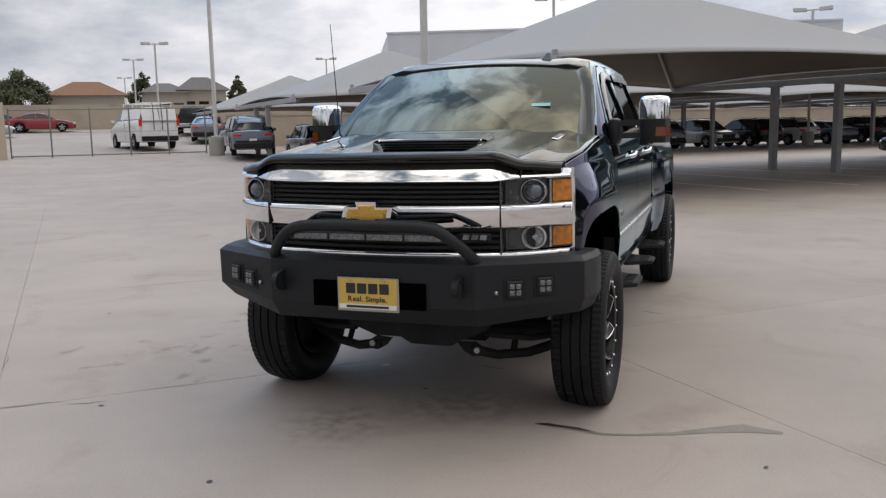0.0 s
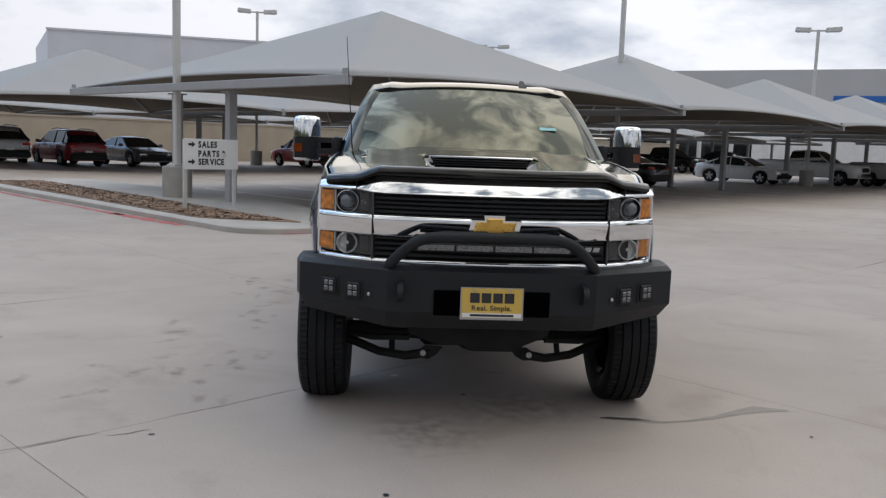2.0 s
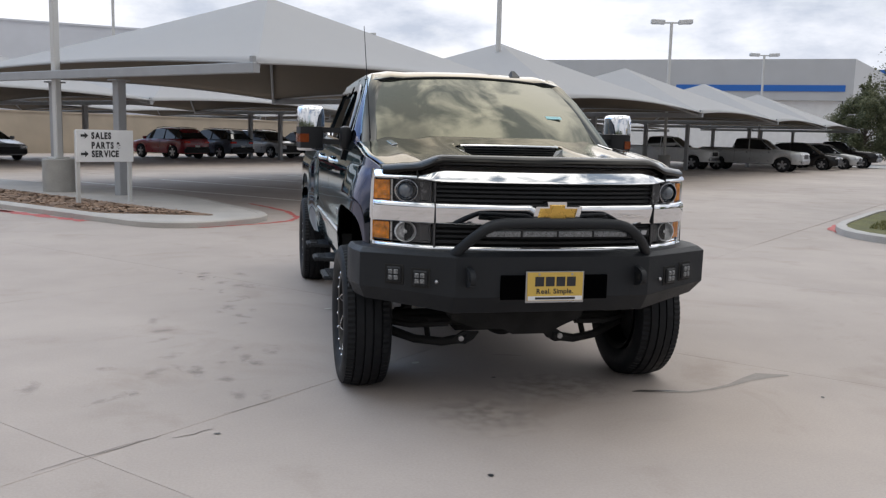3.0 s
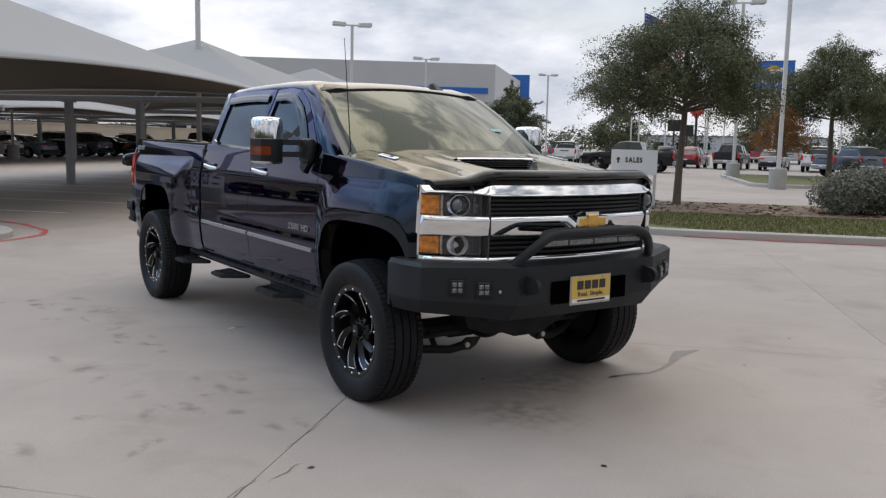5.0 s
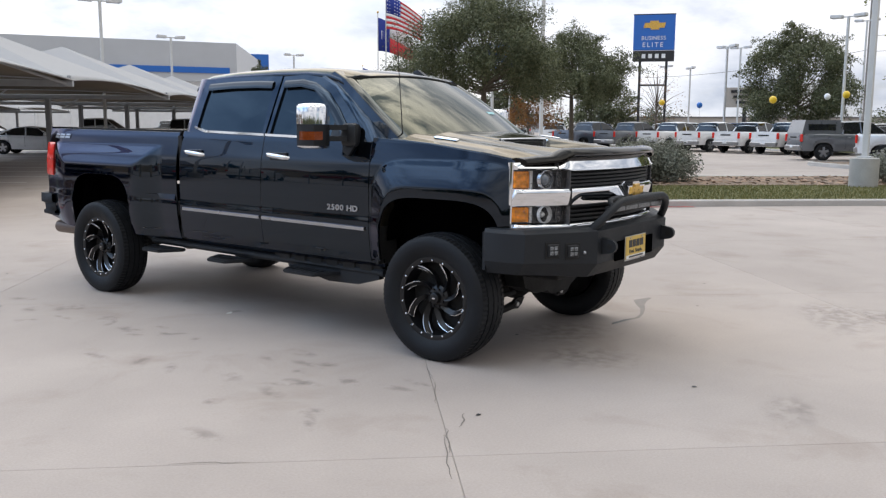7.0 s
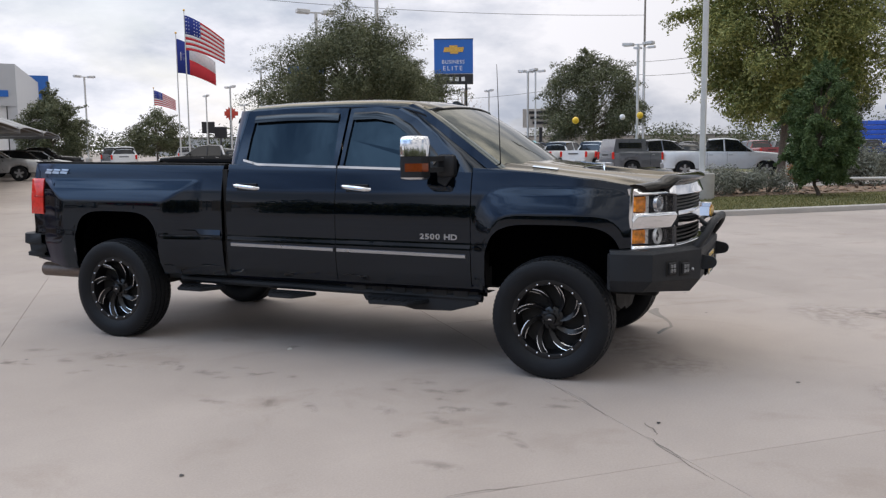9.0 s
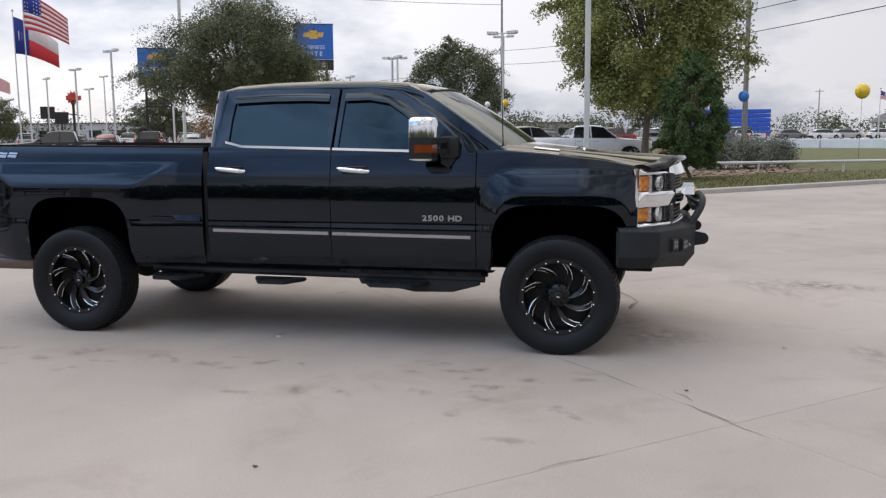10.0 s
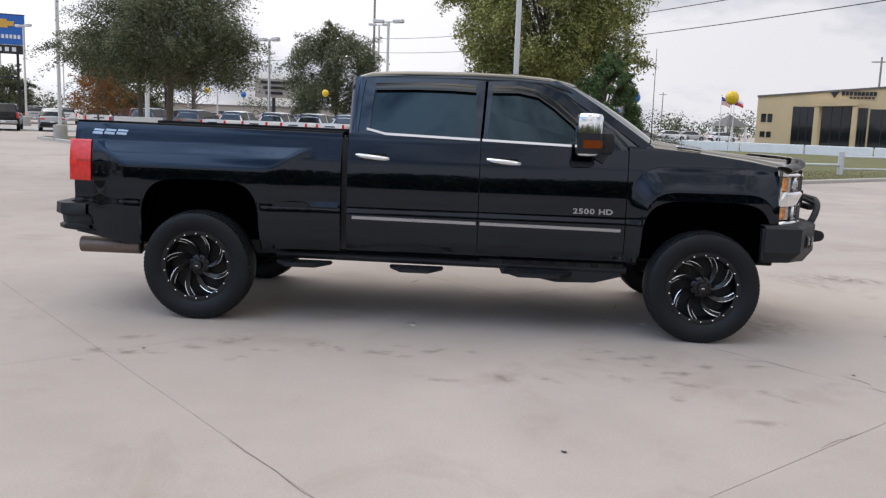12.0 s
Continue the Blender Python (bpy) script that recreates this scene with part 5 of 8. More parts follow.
# no cut in the bumper: the opening's shade is this panel's colour
part("winch_opening_shade", new_box((0, -0.952, 0.738), (0.585, 0.012, 0.128), bev=0.003), SHADE_BLACK, bumper, "flat panel painted with the shade of a winch opening", smooth=False)
for s in (-1, 1):
    for x, z in ((0.696, 0.778), (0.822, 0.790)):
        y, a = bumper_point(x)
        rot = Euler((0, 0, s * a)).to_matrix()
        place = Matrix.Translation((s * x, y, z)) @ rot.to_4x4()
        bm = new_box((0, -0.004, 0), (0.080, 0.026, 0.080), bev=0.006)
        bmesh.ops.transform(bm, matrix=place, verts=bm.verts[:])
        pod = part("light_pod", bm, BLACK, bumper, "square black light pod with four cells")
        # thin plate on the bumper, a recess's shade painted by its dark colour
        bm = new_box((0, 0.000, 0), (0.104, 0.006, 0.104), bev=0.002)
        bmesh.ops.transform(bm, matrix=place, verts=bm.verts[:])
        part("pod_recess_shade", bm, UNDER, pod)
        for dx in (-0.015, 0.015):
            for dz in (-0.015, 0.015):
                bm = new_box((dx, -0.018, dz), (0.024, 0.008, 0.024), bev=0.003)
                bmesh.ops.transform(bm, matrix=place, verts=bm.verts[:])
                part("led_cell", bm, LED, pod)
    # shackle mount
    bm = bmesh.new()
    outline = [(-0.055, -0.060), (-0.055, 0.060)] + [(0.040 + 0.042 * math.cos(a), 0.042 * math.sin(a)) for a in (radians(80 - 20 * k) for k in range(9))]
    prism(bm, outline, -0.014, 0.014, lambda a, b, h: (s * 0.462 + h, -0.965 - a, 0.795 + b))
    mount = part("shackle_mount", bm, POWDER, bumper)
    # solid plug, the dark of a hole put in as colour
    bm = bmesh.new()
    rings = [[(s * 0.462 + h, -1.005 + 0.019 * math.cos(a), 0.795 + 0.019 * math.sin(a)) for a in (2 * math.pi * k / 16 for k in range(16))] for h in (-0.016, 0.016)]
    part("shackle_hole_shade", loft(bm, rings, True, True), UNDER, mount)
    bm = bmesh.new()
    y, a = bumper_point(0.62)
    bmesh.ops.create_uvsphere(bm, u_segments=12, v_segments=8, radius=0.011, matrix=Matrix.Translation((s * 0.62, y - 0.003, 0.765)))
    part("parking_sensor", bm, SATIN, bumper)
# bull bar: a bent tube with a short second tube set behind its top
pts = [(-0.535, -0.895, 0.895), (-0.515, -0.925, 0.928), (-0.475, -0.958, 0.974), (-0.435, -0.982, 1.013), (-0.400, -0.994, 1.041), (-0.362, -1.000, 1.060),
       (-0.318, -1.003, 1.071), (-0.26, -1.005, 1.075), (-0.10, -1.006, 1.077), (0.10, -1.006, 1.077)]
pts = pts + [(-x, y, z) for x, y, z in pts[::-1]][2:]
part("bull_bar", tube(bmesh.new(), pts, 0.027, 14), POWDER, bumper, "bent black bull-bar tube")
pts = [(-0.40, -0.985, 1.043), (-0.375, -0.950, 1.058), (-0.33, -0.925, 1.072), (-0.25, -0.912, 1.079), (0.0, -0.908, 1.080)]
pts = pts + [(-x, y, z) for x, y, z in pts[::-1]][1:]
part("bull_bar", tube(bmesh.new(), pts, 0.017, 12), POWDER, bumper, "short rear bull-bar tube")
bar = part("light_bar", new_box((0, -0.945, 1.018), (0.80, 0.045, 0.044), bev=0.006), BLACK, bumper, "LED light bar with four cells")
for k in range(4):
    part("led_strip", new_box((-0.291 + 0.194 * k, -0.969, 1.018), (0.182, 0.008, 0.028), bev=0.002), LED, bar)
# licence plate with a dealer's mark as plain bars
plate = part("licence_plate", new_box((0, -0.963, 0.743), (0.305, 0.006, 0.150), bev=0.002), PLATE, bumper, "yellow dealer plate with dark bars and a slogan", smooth=False)
part("plate_frame", new_box((0, -0.960, 0.740), (0.320, 0.004, 0.166), bev=0.002), SATIN, plate, smooth=False)
for k in range(4):
    part("plate_bar", new_box((-0.087 + 0.058 * k, -0.9675, 0.770), (0.048, 0.003, 0.050), bev=0.001), INK, plate, smooth=False)
letters("plate_letter", "Real. Simple.", 0.036, Matrix.Translation((0, -0.9665, 0.707)) @ Euler((radians(90), 0, 0)).to_matrix().to_4x4(), INK, plate, 0.001, stretch=1.02, bold=0.0008, centre=True, gap=0.08)
part("plate_strip", new_box((0, -0.9665, 0.682), (0.298, 0.003, 0.022)), WHITEPL, plate, "pale lower strip", smooth=False)
part("plate_bar", new_box((0, -0.9690, 0.682), (0.220, 0.002, 0.011)), INK, plate, smooth=False)
for x in (-0.09, 0.09):
    part("plate_screw", tube(bmesh.new(), [(x, -0.966, 0.808), (x, -0.971, 0.808)], 0.006, 8), SILVERPART, plate)


# wheels
def make_wheel():
    hub = thing("wheel_source", "wheel", "wheel")
    prof = []  # (across, radius) from the outer bead round to the inner bead
    for a, r in ((0.100, 0.268), (0.118, 0.285), (0.136, 0.320), (0.143, 0.350), (0.140, 0.382), (0.131, 0.405)):
        prof.append((a, r))
    cuts = (0.122, 0.082, 0.072, 0.030, 0.020, -0.020, -0.030, -0.072, -0.082, -0.122)
    for i, a in enumerate(cuts):
        r = TYRE_R - 0.020 * (a / 0.14) ** 2
        prof.append((a, r))
        if i in (1, 3, 5, 7):
            b = cuts[i + 1]
            prof.append((a - 0.002, r - 0.013))
            prof.append((b + 0.002, r - 0.013))
    for a, r in ((-0.131, 0.405), (-0.140, 0.382), (-0.143, 0.350), (-0.136, 0.320), (-0.118, 0.285), (-0.100, 0.268)):
        prof.append((a, r))
    n = 160
    rings = []
    for k in range(n):
        t = 2 * math.pi * k / n
        ring = []
        for a, r in prof:
            notch = 0.0
            if abs(a) > 0.075 and r > 0.40 and k % 2 == 0:
                notch = 0.0055
            elif 0.02 < abs(a) < 0.075 and r > 0.41 and k % 4 == 0:
                notch = 0.004
            rr = r - notch
            z = rr * math.cos(t)
            ring.append((-a * 0.98, rr * math.sin(t), max(z, -TYRE_Z + 0.001)))
        rings.append(ring)
    rings.append(rings[0])
    part("tyre", loft(bmesh.new(), rings), RUBBER, hub, "black all-terrain tyre with ribbed tread", angle=28)
    bm = bmesh.new()
    rim_prof = [(-0.098, 0.283), (-0.108, 0.280), (-0.110, 0.268), (-0.104, 0.245), (-0.070, 0.240), (-0.02, 0.232), (0.10, 0.232), (0.12, 0.262)]
    loft(bm, [[(a, r * math.sin(t), r * math.cos(t)) for a, r in rim_prof] for t in (2 * math.pi * k / 64 for k in range(65))])
    rim = part("rim", bm, WHEEL, hub, "gloss black twisted-spoke alloy rim", angle=40)
    # flat dark disc closing the rim, painted as the shade behind the spokes
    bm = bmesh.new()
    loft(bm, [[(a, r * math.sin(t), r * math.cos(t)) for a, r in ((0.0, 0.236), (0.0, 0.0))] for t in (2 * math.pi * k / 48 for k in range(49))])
    part("spoke_shade_disc", bm, UNDER, rim)
    for k in range(18):
        t = 2 * math.pi * k / 18
        bm = bmesh.new()
        bmesh.ops.create_uvsphere(bm, u_segments=8, v_segments=6, radius=0.0082, matrix=Matrix.Translation((-0.110, 0.2555 * math.sin(t), 0.2555 * math.cos(t))))
        part("rivet", bm, MILLED, rim)
    bm = bmesh.new()
    loft(bm, [[(a, r * math.sin(t), r * math.cos(t)) for a, r in ((-0.02, 0.088), (-0.045, 0.084), (-0.060, 0.066), (-0.064, 0.040), (-0.092, 0.036), (-0.096, 0.028), (-0.096, 0.0))]
              for t in (2 * math.pi * k / 32 for k in range(33))])
    part("centre_cap", bm, WHEEL, rim, "black centre cap")
    part("cap_mark", new_box((-0.0975, 0, 0.0), (0.002, 0.022, 0.008)), MILLED, rim)
    for k in range(8):
        t = 2 * math.pi * (k + 0.5) / 8
        bm = bmesh.new()
        tube(bm, [(-0.05, 0.060 * math.sin(t), 0.060 * math.cos(t)), (-0.073, 0.060 * math.sin(t), 0.060 * math.cos(t))], 0.008, 6)
        part("lug_nut", bm, WHEEL, rim)
    # twisted spokes, each with milled edges
    for k in range(8):
        t0 = 2 * math.pi * k / 8
        rings, edge_a, edge_b = [], [], []
        for i in range(9):
            f = i / 8
            r = 0.066 + (0.243 - 0.066) * f
            sweep = t0 + 0.62 * f ** 1.5
            half = 0.012 + 0.012 * f - 0.005 * f * f
            d = half / max(r, 0.05)
            x_hi, x_lo = -0.066 - 0.030 * f + 0.012 * math.sin(math.pi * f), -0.038 - 0.030 * f
            lead, trail = sweep - d, sweep + d
            p = lambda ang, x, rr=r: (x, rr * math.sin(ang), rr * math.cos(ang))  # noqa: E731
            rings.append([p(lead, x_lo + 0.02), p(lead, x_hi - 0.004), p(sweep - 0.2 * d, x_hi + 0.004), p(trail, x_lo - 0.002), p(trail, x_lo + 0.03)])
            edge_a.append(p(lead - 0.004, x_hi - 0.006))
            edge_b.append(p(trail, x_lo - 0.004))
        part("spoke", loft(bmesh.new(), rings, True, True), WHEEL, rim, angle=40)
        part("milled_edge", tube(bmesh.new(), edge_a[4:], [0.0008, 0.0034, 0.0048, 0.0042, 0.0024], 6), MILLED, rim)
        part("milled_edge", tube(bmesh.new(), edge_b[5:], [0.0008, 0.0030, 0.0036, 0.0020], 6), MILLED, rim)
        part("milled_edge", tube(bmesh.new(), [edge_a[-1], tuple(0.5 * (Vector(edge_a[-1]) + Vector(edge_b[-1]))), edge_b[-1]], [0.0026, 0.0026, 0.0014], 6), MILLED, rim)
    return hub


wheel = make_wheel()
wheel.name = "wheel"
del wheel["category"]
wheel["label"] = "lifted-truck wheel with black rim and milled accents"
wheel.parent = truck
wheel.matrix_basis = pose(-0.898, F_AX, TYRE_Z)
for x, y, turn in ((-0.902, R_AX, 0), (0.898, F_AX, 180), (0.902, R_AX, 180)):
    copy_thing(wheel, pose(x, y, TYRE_Z, 0, 0, turn))

# bed: inner walls, floor, rails, tailgate
for s in (-1, 1):
    # inner wall in the recess black, its shade put into the colour
    part("bed_wall", new_box((s * 0.80, 3.83, 1.28), (0.03, 2.08, 0.38)), SHADE_BLACK, truck, smooth=False)
    rings = [[(s * 0.765, y, bed_top(y) - 0.01), (s * 0.77, y, bed_top(y) + 0.018), (s * 0.87, y, bed_top(y) + 0.016), (s * (half_width(y, bed_top(y)) - 0.004), y, bed_top(y) + 0.002),
              (s * (half_width(y, bed_top(y)) - 0.012), y, bed_top(y) - 0.02)] for y in (2.785, 3.3, 3.9, 4.5, 4.90)]
    part("bed_rail", loft(bmesh.new(), rings, True, True), RAILCAP, truck, "black plastic bed rail cap")
    # tail lamp
    rings = []
    for z in (1.048, 1.065, 1.20, 1.345, 1.368):
        cut = 0.010 if z in (1.048, 1.368) else 0.0
        w = skin(4.84, z)
        rings.append([(s * (skin(4.755, z) - 0.02), 4.755, z)] + [(s * (skin(y, z) + 0.010 - cut), y, z) for y in (4.758, 4.80, 4.85, 4.90)] + [(s * (w - 0.02), 4.945, z), (s * (w - 0.13), 4.950, z), (s * (w - 0.13), 4.80, z)])
    lamp = part("tail_lamp", loft(bmesh.new(), rings, True, True), REDLENS, truck, "red tail lamp", angle=45)
    w = skin(4.80, 1.205)
    part("reverse_lens", new_box((s * (w + 0.006), 4.815, 1.205), (0.012, 0.12, 0.018), Euler((0, 0, s * 0.09)).to_matrix(), bev=0.002), LENS, lamp, "clear band across the tail lamp")
    # bed emblem as slanted silver bars
    for k in range(3):
        bm = bmesh.new()
        y0 = 4.735 - 0.097 * k
        pick = lambda a, b, h, y0=y0: (s * (skin(y0 + a, 1.43 + b) + h), y0 + a, 1.43 + b)  # noqa: E731
        prism(bm, [(0.0, 0.024), (-0.080, 0.020), (-0.072, 0.006), (0.010, 0.010)], 0.0, 0.006, pick)
        part("bed_badge", bm, SATIN, truck, "silver slanted badge", smooth=False)
        bm = bmesh.new()
        prism(bm, [(0.012, 0.004), (-0.070, 0.000), (-0.064, -0.020), (0.020, -0.016)], 0.0, 0.006, pick)
        part("bed_badge", bm, SATIN, truck, "silver slanted badge", smooth=False)
    # side crease step on the bed and lower fold, as the sheet metal has it
    bm = bmesh.new()
    rings = []
    for k in range(9):
        y = 2.80 + (3.30 - 2.80) * k / 8
        w = skin(y, 0.93)
        rings.append([(s * (w - 0.004), y, 0.895), (s * (w + 0.010 * (1 - k / 9)), y, 0.915), (s * (w - 0.003), y, 0.965)])
    part("bed_crease", loft(bm, rings), PAINT, truck)
part("bed_floor", new_box((0, 3.83, 1.11), (1.6, 2.08, 0.03)), BLACK, truck, smooth=False)
# extra dark plate added so no light shows through the cab gap
part("cab_gap_blocker", new_box((0, 2.757, 1.00), (1.78, 0.012, 0.84)), SHADE_BLACK, truck, smooth=False)
part("bed_front_wall", new_box((0, 2.80, 1.21), (1.62, 0.025, 0.50)), BLACK, truck, smooth=False)
bm = new_box((0, 4.895, 1.205), (1.56, 0.055, 0.58), bev=0.012, seg=2)
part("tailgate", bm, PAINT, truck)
# rear bumper, with a step pad above and a lower lip
rings = []
for x, y in ((-0.955, 4.80), (-0.95, 5.00), (-0.86, 5.08), (-0.40, 5.12), (0.40, 5.12), (0.86, 5.08), (0.95, 5.00), (0.955, 4.80)):
    rings.append([(x * 0.97, y - 0.10, 0.872), (x, y, 0.866), (x, y + 0.006, 0.780), (x * 0.985, y - 0.035, 0.765), (x * 0.985, y - 0.045, 0.705),
                  (x * 0.99, y - 0.015, 0.692), (x * 0.99, y - 0.018, 0.662), (x * 0.97, y - 0.10, 0.650)])
rb = part("rear_bumper", loft(bmesh.new(), rings), POWDER, truck, "black steel rear bumper", angle=20)
rb.modifiers.new("thickness", "SOLIDIFY").thickness = 0.012
for s in (-1, 1):
    part("bumper_bracket", new_box((s * 0.88, 4.80, 0.72), (0.05, 0.16, 0.16), bev=0.01), POWDER, rb)
part("tow_hitch", new_box((0, 5.02, 0.60), (0.10, 0.16, 0.10), bev=0.01), POWDER, truck)

# frame rails, axles, drivetrain and suspension
for s in (-1, 1):
    part("frame_rail", new_box((s * 0.46, 2.10, 0.62), (0.09, 5.5, 0.16), bev=0.01), UNDER, truck)
for y, zc in ((F_AX, TYRE_Z - 0.02), (R_AX, TYRE_Z)):
    bm = bmesh.new()
    tube(bm, [(-0.80, y, zc), (0.80, y, zc)], 0.045, 12)
    part("axle", bm, UNDER, truck)
    bm = bmesh.new()
    bmesh.ops.create_uvsphere(bm, u_segments=18, v_segments=12, radius=0.15, matrix=Matrix.Translation((0.0, y, zc + 0.02)))
    part("differential", bm, UNDER, truck)
bm = prism(bmesh.new(), [(-0.46, 0.62), (0.46, 0.62), (0.40, 0.44), (0.27, 0.385), (0.20, 0.345), (-0.03, 0.345), (-0.09, 0.380), (-0.24, 0.380), (-0.40, 0.44)], -0.34, -0.18, lambda a, b, h: (a, h, b))
part("skid_plate", bm, UNDER, truck, smooth=False)
part("front_crossmember", new_box((0, 0.02, 0.36), (0.66, 0.12, 0.12), bev=0.03), UNDER, truck)
part("transmission", new_box((0, 1.35, 0.62), (0.5, 1.5, 0.28), bev=0.06), UNDER, truck)
part("fuel_tank", new_box((0.42, 2.40, 0.62), (0.40, 1.3, 0.26), bev=0.05), UNDER, truck)
bm = bmesh.new()
tube(bm, [(0, 0.6, 0.55), (0, R_AX - 0.1, TYRE_Z + 0.02)], 0.045, 10)
part("drive_shaft", bm, UNDER, truck)
part("radiator_support", new_box((0, -0.62, 0.84), (1.5, 0.12, 0.44)), UNDER, truck, smooth=False)
for s in (-1, 1):
    bm = bmesh.new()
    tube(bm, [(s * 0.27, -0.20, 0.300), (s * 0.42, -0.18, 0.272), (s * 0.58, -0.12, 0.282), (s * 0.79, -0.02, 0.345)], [0.030, 0.026, 0.026, 0.030], 10)
    tube(bm, [(s * 0.26, -0.06, 0.375), (s * 0.50, -0.05, 0.385), (s * 0.79, 0.02, 0.400)], [0.032, 0.028, 0.030], 10)
    tube(bm, [(s * 0.50, -0.15, 0.275), (s * 0.50, -0.06, 0.385)], 0.018, 8)
    part("control_arm", bm, UNDER, truck)
    bm = bmesh.new()
    prism(bm, [(0.20, 0.335), (0.30, 0.340), (0.36, 0.300), (0.345, 0.268), (0.285, 0.262), (0.235, 0.290)], -0.215, -0.19, lambda a, b, h: (s * a, h, b))
    part("arm_mount", bm, UNDER, truck, smooth=False)
    bm = bmesh.new()
    tube(bm, [(s * 0.315, -0.232, 0.300), (s * 0.315, -0.21, 0.300)], 0.017, 10)
    part("mount_bolt", bm, SILVERPART, truck)
    bm = bmesh.new()
    tube(bm, [(s * 0.60, 0.08, 0.42), (s * 0.56, 0.06, 0.95)], 0.035, 12)
    part("shock_absorber", bm, UNDER, truck)
    bm = bmesh.new()
    tube(bm, [(s * 0.62 + 0.055 * math.cos(a * 0.9), 0.05 + 0.055 * math.sin(a * 0.9), 0.40 + 0.010 * a) for a in range(46)], 0.010, 6)
    part("coil_spring", bm, UNDER, truck)
    bm = bmesh.new()
    tube(bm, [(s * 0.40, -0.25, 0.40), (s * 0.62, -0.20, 0.385), (s * 0.78, -0.12, 0.40)], 0.018, 8)
    part("tie_rod", bm, UNDER, truck)
    # leaf spring and rear shock
    bm = bmesh.new()
    tube(bm, [(s * 0.56, 3.15, 0.62), (s * 0.56, 3.60, 0.50), (s * 0.56, R_AX, 0.47), (s * 0.56, 4.30, 0.54), (s * 0.56, 4.65, 0.64)], 0.035, 8)
    part("leaf_spring", bm, UNDER, truck)
    part("mud_guard", new_box((s * 0.86, 0.52, 0.72), (0.20, 0.02, 0.26)), UNDER, truck, smooth=False)
    # running boards: three drop steps on brackets under a rail
    bm = bmesh.new()
    tube(bm, [(s * 0.83, 0.56, 0.505), (s * 0.83, 1.8, 0.51), (s * 0.83, 3.30, 0.52)], 0.030, 10)
    rail = part("step_rail", bm, POWDER, truck, "black running-board rail")
    for y0, y1, zz in ((2.86, 3.30, 0.478), (1.98, 2.40, 0.472), (0.98, 1.50, 0.475)):
        bm = bmesh.new()
        outline = [(y0, 0.86), (y0 + 0.10, 1.035), (y1 - 0.10, 1.035), (y1, 0.86), (y1, 0.82), (y0, 0.82)]
        prism(bm, outline, zz - 0.028, zz, lambda a, b, h: (s * b, a, h))
        bmesh.ops.bevel(bm, geom=bm.edges[:], offset=0.007, segments=2, affect="EDGES")
        step = part("step", bm, POWDER, rail, "black drop step with tread holes")
        for k in range(7):
            part("tread_stud", new_box((s * 0.965, y0 + 0.10 + (y1 - y0 - 0.2) * k / 6, zz + 0.003), (0.07, 0.018, 0.006), bev=0.002), BLACK, step)
    bm = bmesh.new()
    prism(bm, [(0.60, 0.520), (0.60, 0.455), (0.80, 0.400), (1.10, 0.392), (1.30, 0.430), (1.52, 0.440), (1.56, 0.520)], 0.80, 0.85, lambda a, b, h: (s * h, a, b))
    part("step_bracket_plate", bm, POWDER, rail, smooth=False)
    # dark panel added to block the bright gap under the rocker
    part("sill_gap_blocker", new_box((s * 0.76, 2.05, 0.560), (0.03, 3.0, 0.10)), UNDER, truck, smooth=False)
    bm = new_box((s * 0.83, 1.14, 0.545), (0.03, 1.12, 0.11), bev=0.01)
    for k in range(6):
        box(bm, (s * 0.848, 0.72 + 0.17 * k, 0.545), (0.02, 0.12, 0.085), bev=0.006)
    part("side_skirt", bm, UNDER, truck, "ribbed black plastic side skirt")
bm = bmesh.new()
tube(bm, [(-0.55, 3.2, 0.55), (-0.62, 4.05, 0.53), (-0.78, 4.36, 0.525), (-0.80, 4.40, 0.525)], 0.038, 14)
part("exhaust_pipe", bm, STEELPIPE, truck)
bm = bmesh.new()
loft(bm, [[(-0.82 + r * math.cos(a), y, 0.527 + r * math.sin(a)) for a in (2 * math.pi * k / 24 for k in range(24))] for y, r in ((4.40, 0.046), (4.41, 0.062), (4.895, 0.064), (4.897, 0.058), (4.55, 0.056))], True)
part("exhaust_tip", bm, STEELPIPE, truck, "bare steel exhaust tip")

